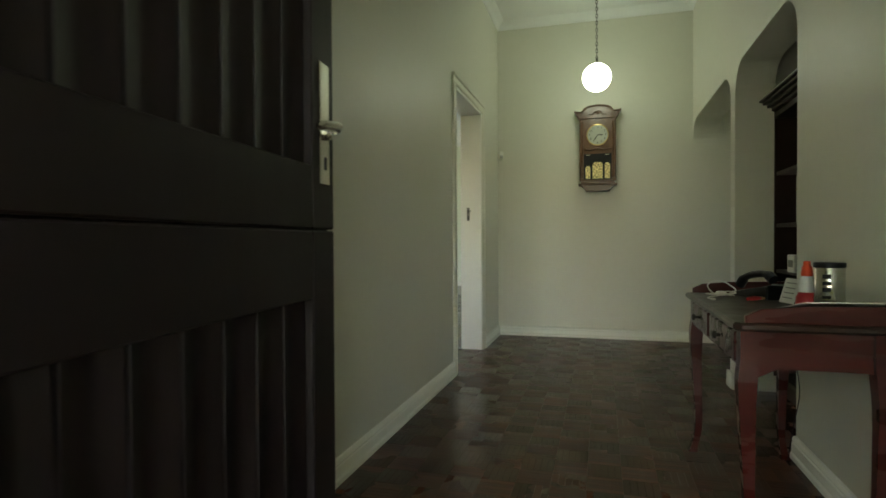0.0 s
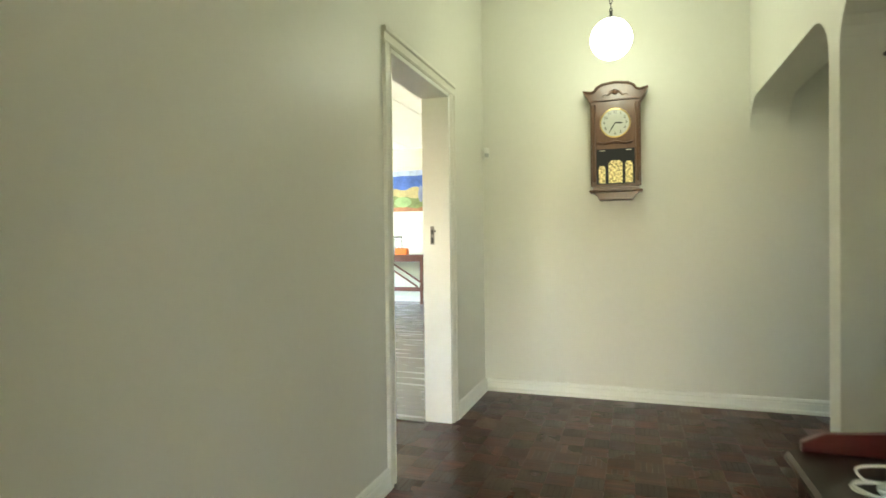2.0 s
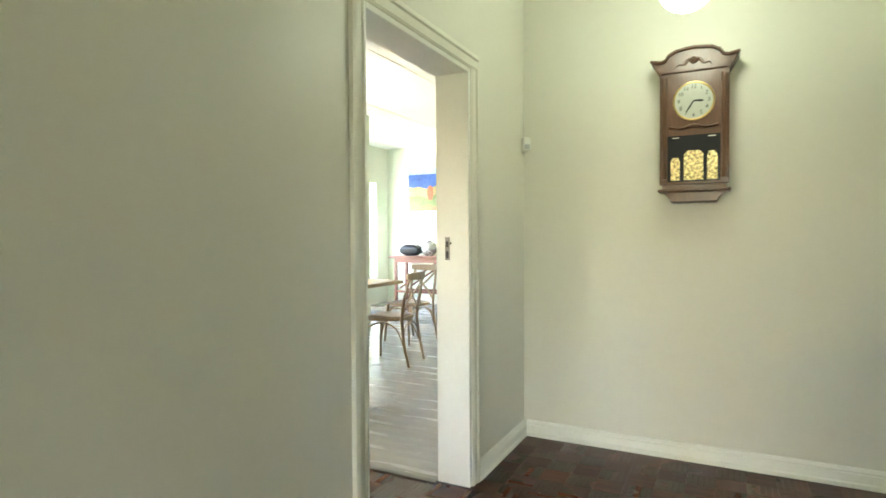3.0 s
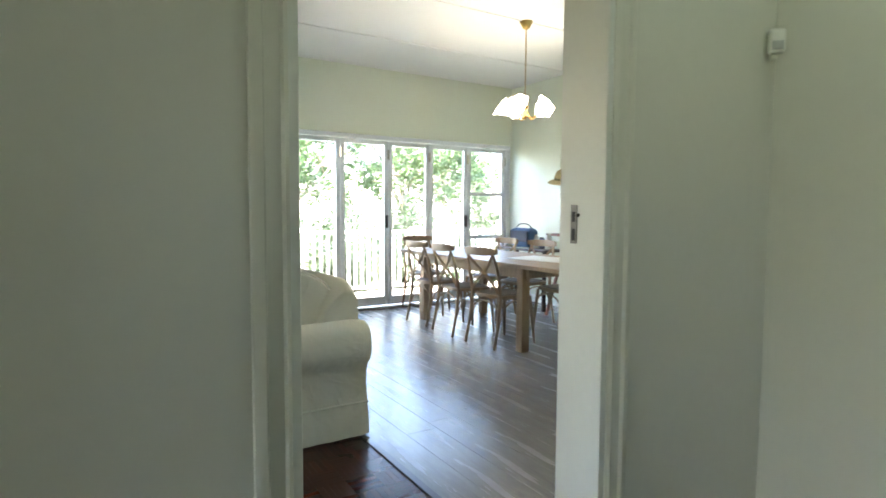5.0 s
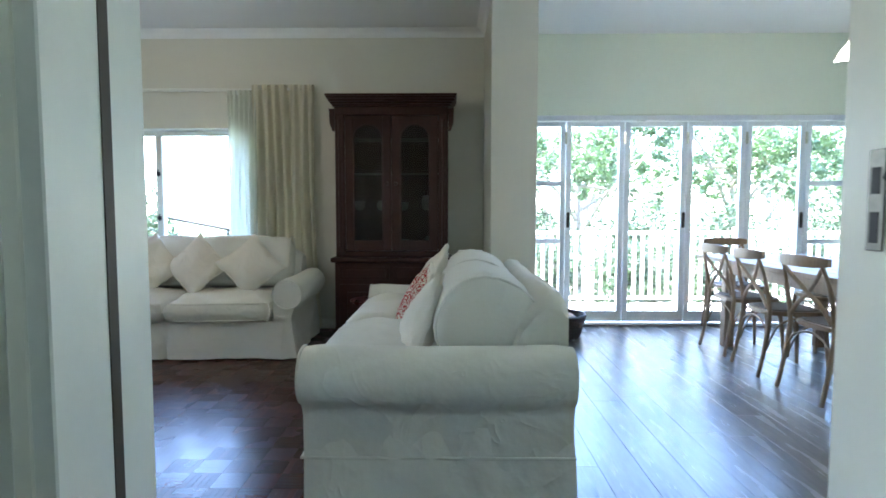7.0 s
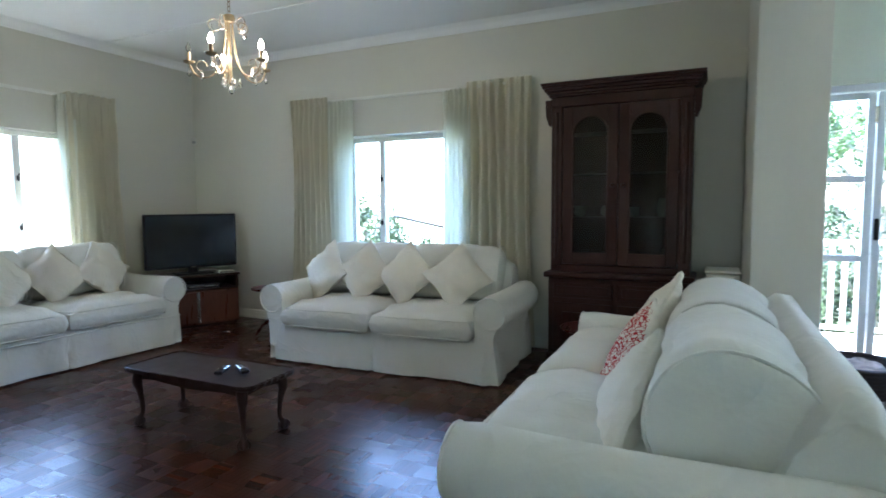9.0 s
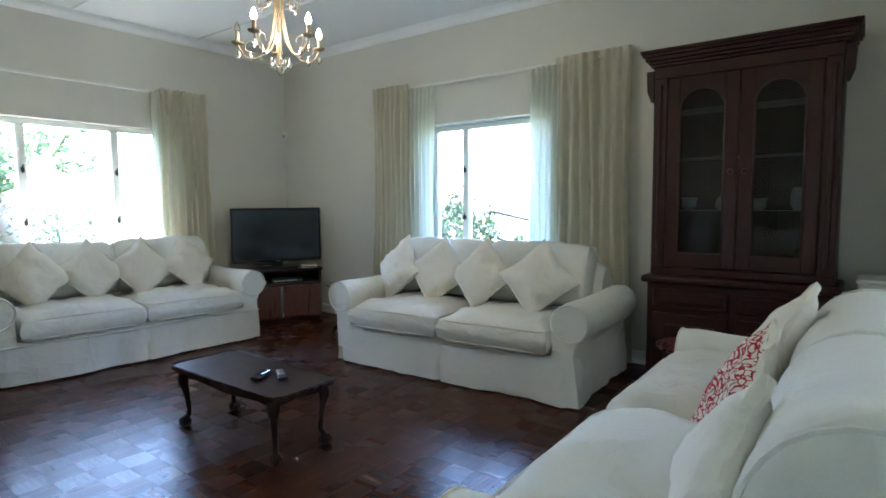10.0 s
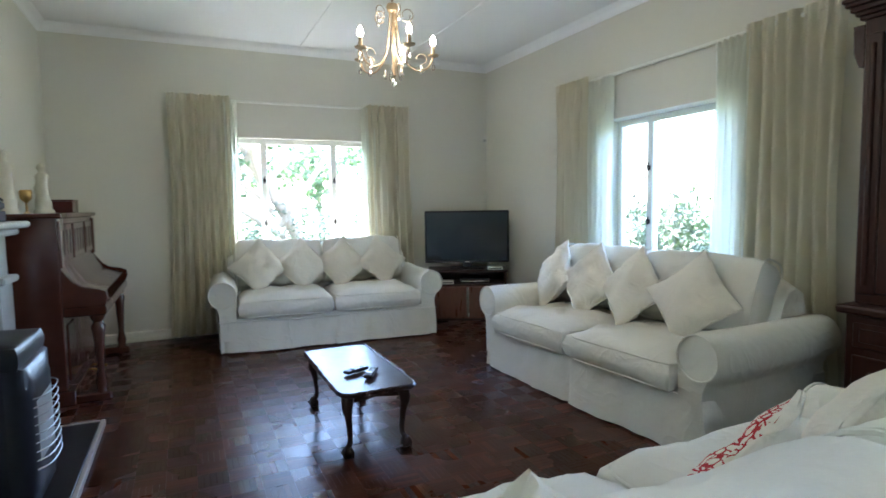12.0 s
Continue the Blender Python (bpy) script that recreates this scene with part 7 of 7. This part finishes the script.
# ---- floors, last ----
structure("subfloor", box(-5.33, 4.2, -7.0, 5.9, -0.032, -0.012), SUBFLOOR)
structure("threshold_strip", box(XD, XH, -0.965, -0.925, -0.012, 0.006, 0.004), mat("dark metal threshold strip", (0.05, 0.045, 0.045), 0.3, metal=0.7))
TILE = 0.135
FING = TILE / 5
rng = random.Random(21)
regions = [(XW, -0.53, YW, -0.966), (-0.53, XH, -2.35, -0.966), (XH, 0.0, DY0 + 0.0, DY1), (0.0, XR, -5.64, 0.0), (XR, 4.2, -3.1, 0.0)]
near_master = {}
parquet = tagged(new("floor_parquet"), kind="structure")
tri_v, tri_f = [], []
count = 0


def finger_box(x0, x1, y0, y1, z, b=0.0006, sx=0.0, sy=0.0):
    """A block with bevelled edges; sx and sy: the slope of its top."""
    cx, cy = (x0 + x1) / 2, (y0 + y1) / 2

    def top(x, y, d):
        return (x, y, z - d + sx * (x - cx) + sy * (y - cy))

    v = [(x0, y0, -0.012), (x1, y0, -0.012), (x1, y1, -0.012), (x0, y1, -0.012),
         top(x0, y0, b), top(x1, y0, b), top(x1, y1, b), top(x0, y1, b),
         top(x0 + b, y0 + b, 0), top(x1 - b, y0 + b, 0), top(x1 - b, y1 - b, 0), top(x0 + b, y1 - b, 0)]
    f = [(8, 9, 10, 11)]
    for i in range(4):
        j = (i + 1) % 4
        f += [(i, j, 4 + j, 4 + i), (4 + i, 4 + j, 8 + j, 8 + i)]
    return v, f


def finger_mesh(flip, kind):
    key = (flip, kind)
    if key not in near_master:
        w, l = (TILE, FING) if flip else (FING, TILE)
        v, f = finger_box(-w / 2 + 0.0003, w / 2 - 0.0003, -l / 2 + 0.0003, l / 2 - 0.0003, 0.0, 0.0006, (kind - 1.5) * 0.0006, (kind % 2 - 0.5) * 0.001)
        me = bpy.data.meshes.new("finger")
        me.from_pydata(v, [], f)
        me.materials.append(PARQ_P[flip])
        near_master[key] = me
    return near_master[key]


tri_m = []
for X0, X1, Y0, Y1 in regions:
    for i in range(math.floor(X0 / TILE), math.ceil(X1 / TILE)):
        for j in range(math.floor(Y0 / TILE), math.ceil(Y1 / TILE)):
            flip = (i + j) % 2
            bx, by = rng.gauss(0, 0.0006), rng.gauss(0, 0.0006)
            for k in range(5):
                if flip:
                    a, b, c, d = i * TILE, (i + 1) * TILE, j * TILE + k * FING, j * TILE + (k + 1) * FING
                else:
                    a, b, c, d = i * TILE + k * FING, i * TILE + (k + 1) * FING, j * TILE, (j + 1) * TILE
                full = a >= X0 - 1e-6 and b <= X1 + 1e-6 and c >= Y0 - 1e-6 and d <= Y1 + 1e-6
                a, b, c, d = max(a, X0), min(b, X1), max(c, Y0), min(d, Y1)
                if b - a < 0.003 or d - c < 0.003:
                    continue
                if full and count < 300 and 0.45 < a < 1.0 and -3.2 < c < -2.0:
                    ob = new("finger", finger_mesh(flip, rng.randrange(4)))
                    ob.parent = parquet
                    ob.location = ((a + b) / 2, (c + d) / 2, -rng.uniform(0.0003, 0.0008))
                    count += 1
                    continue
                v, f = finger_box(a + 0.0002, b - 0.0002, c + 0.0002, d - 0.0002, -rng.uniform(0.0003, 0.0008), 0.0006, bx + rng.gauss(0, 0.0006), by + rng.gauss(0, 0.0006))
                o = len(tri_v)
                tri_v += v
                tri_f += [tuple(q + o for q in p) for p in f]
                tri_m += [flip] * len(f)
me = bpy.data.meshes.new("parquet_blocks")
me.from_pydata(tri_v, [], tri_f)
me.materials.append(PARQ[0])
me.materials.append(PARQ[1])
me.polygons.foreach_set("material_index", tri_m)
pb = tagged(new("parquet_blocks", me), kind="stuff")
pb.parent = parquet

lam = tagged(new("floor_laminate"), kind="structure")
PWD, PLN = 0.19, 1.25
meshes = {}
row = 0
x = XD
y0, y1 = -0.924, 5.75
y = y0
while y < y1:
    yb = min(y + PWD, y1)
    x = XD - rng.uniform(0, PLN)
    while x < XH:
        a, b = max(x, XD), min(x + PLN, XH)
        if b - a > 0.02:
            key = (round(b - a, 3), round(yb - y, 3))
            if key not in meshes:
                v, f = finger_box(-(b - a) / 2 + 0.0005, (b - a) / 2 - 0.0005, -(yb - y) / 2 + 0.0005, (yb - y) / 2 - 0.0005, 0.0, 0.0006)
                m2 = bpy.data.meshes.new("laminate_board")
                m2.from_pydata(v, [], f)
                m2.materials.append(LAMINATE)
                meshes[key] = m2
            ob = new("board", meshes[key])
            ob.parent = lam
            ob.location = ((a + b) / 2, (y + yb) / 2, 0)
        x += PLN
    y = yb
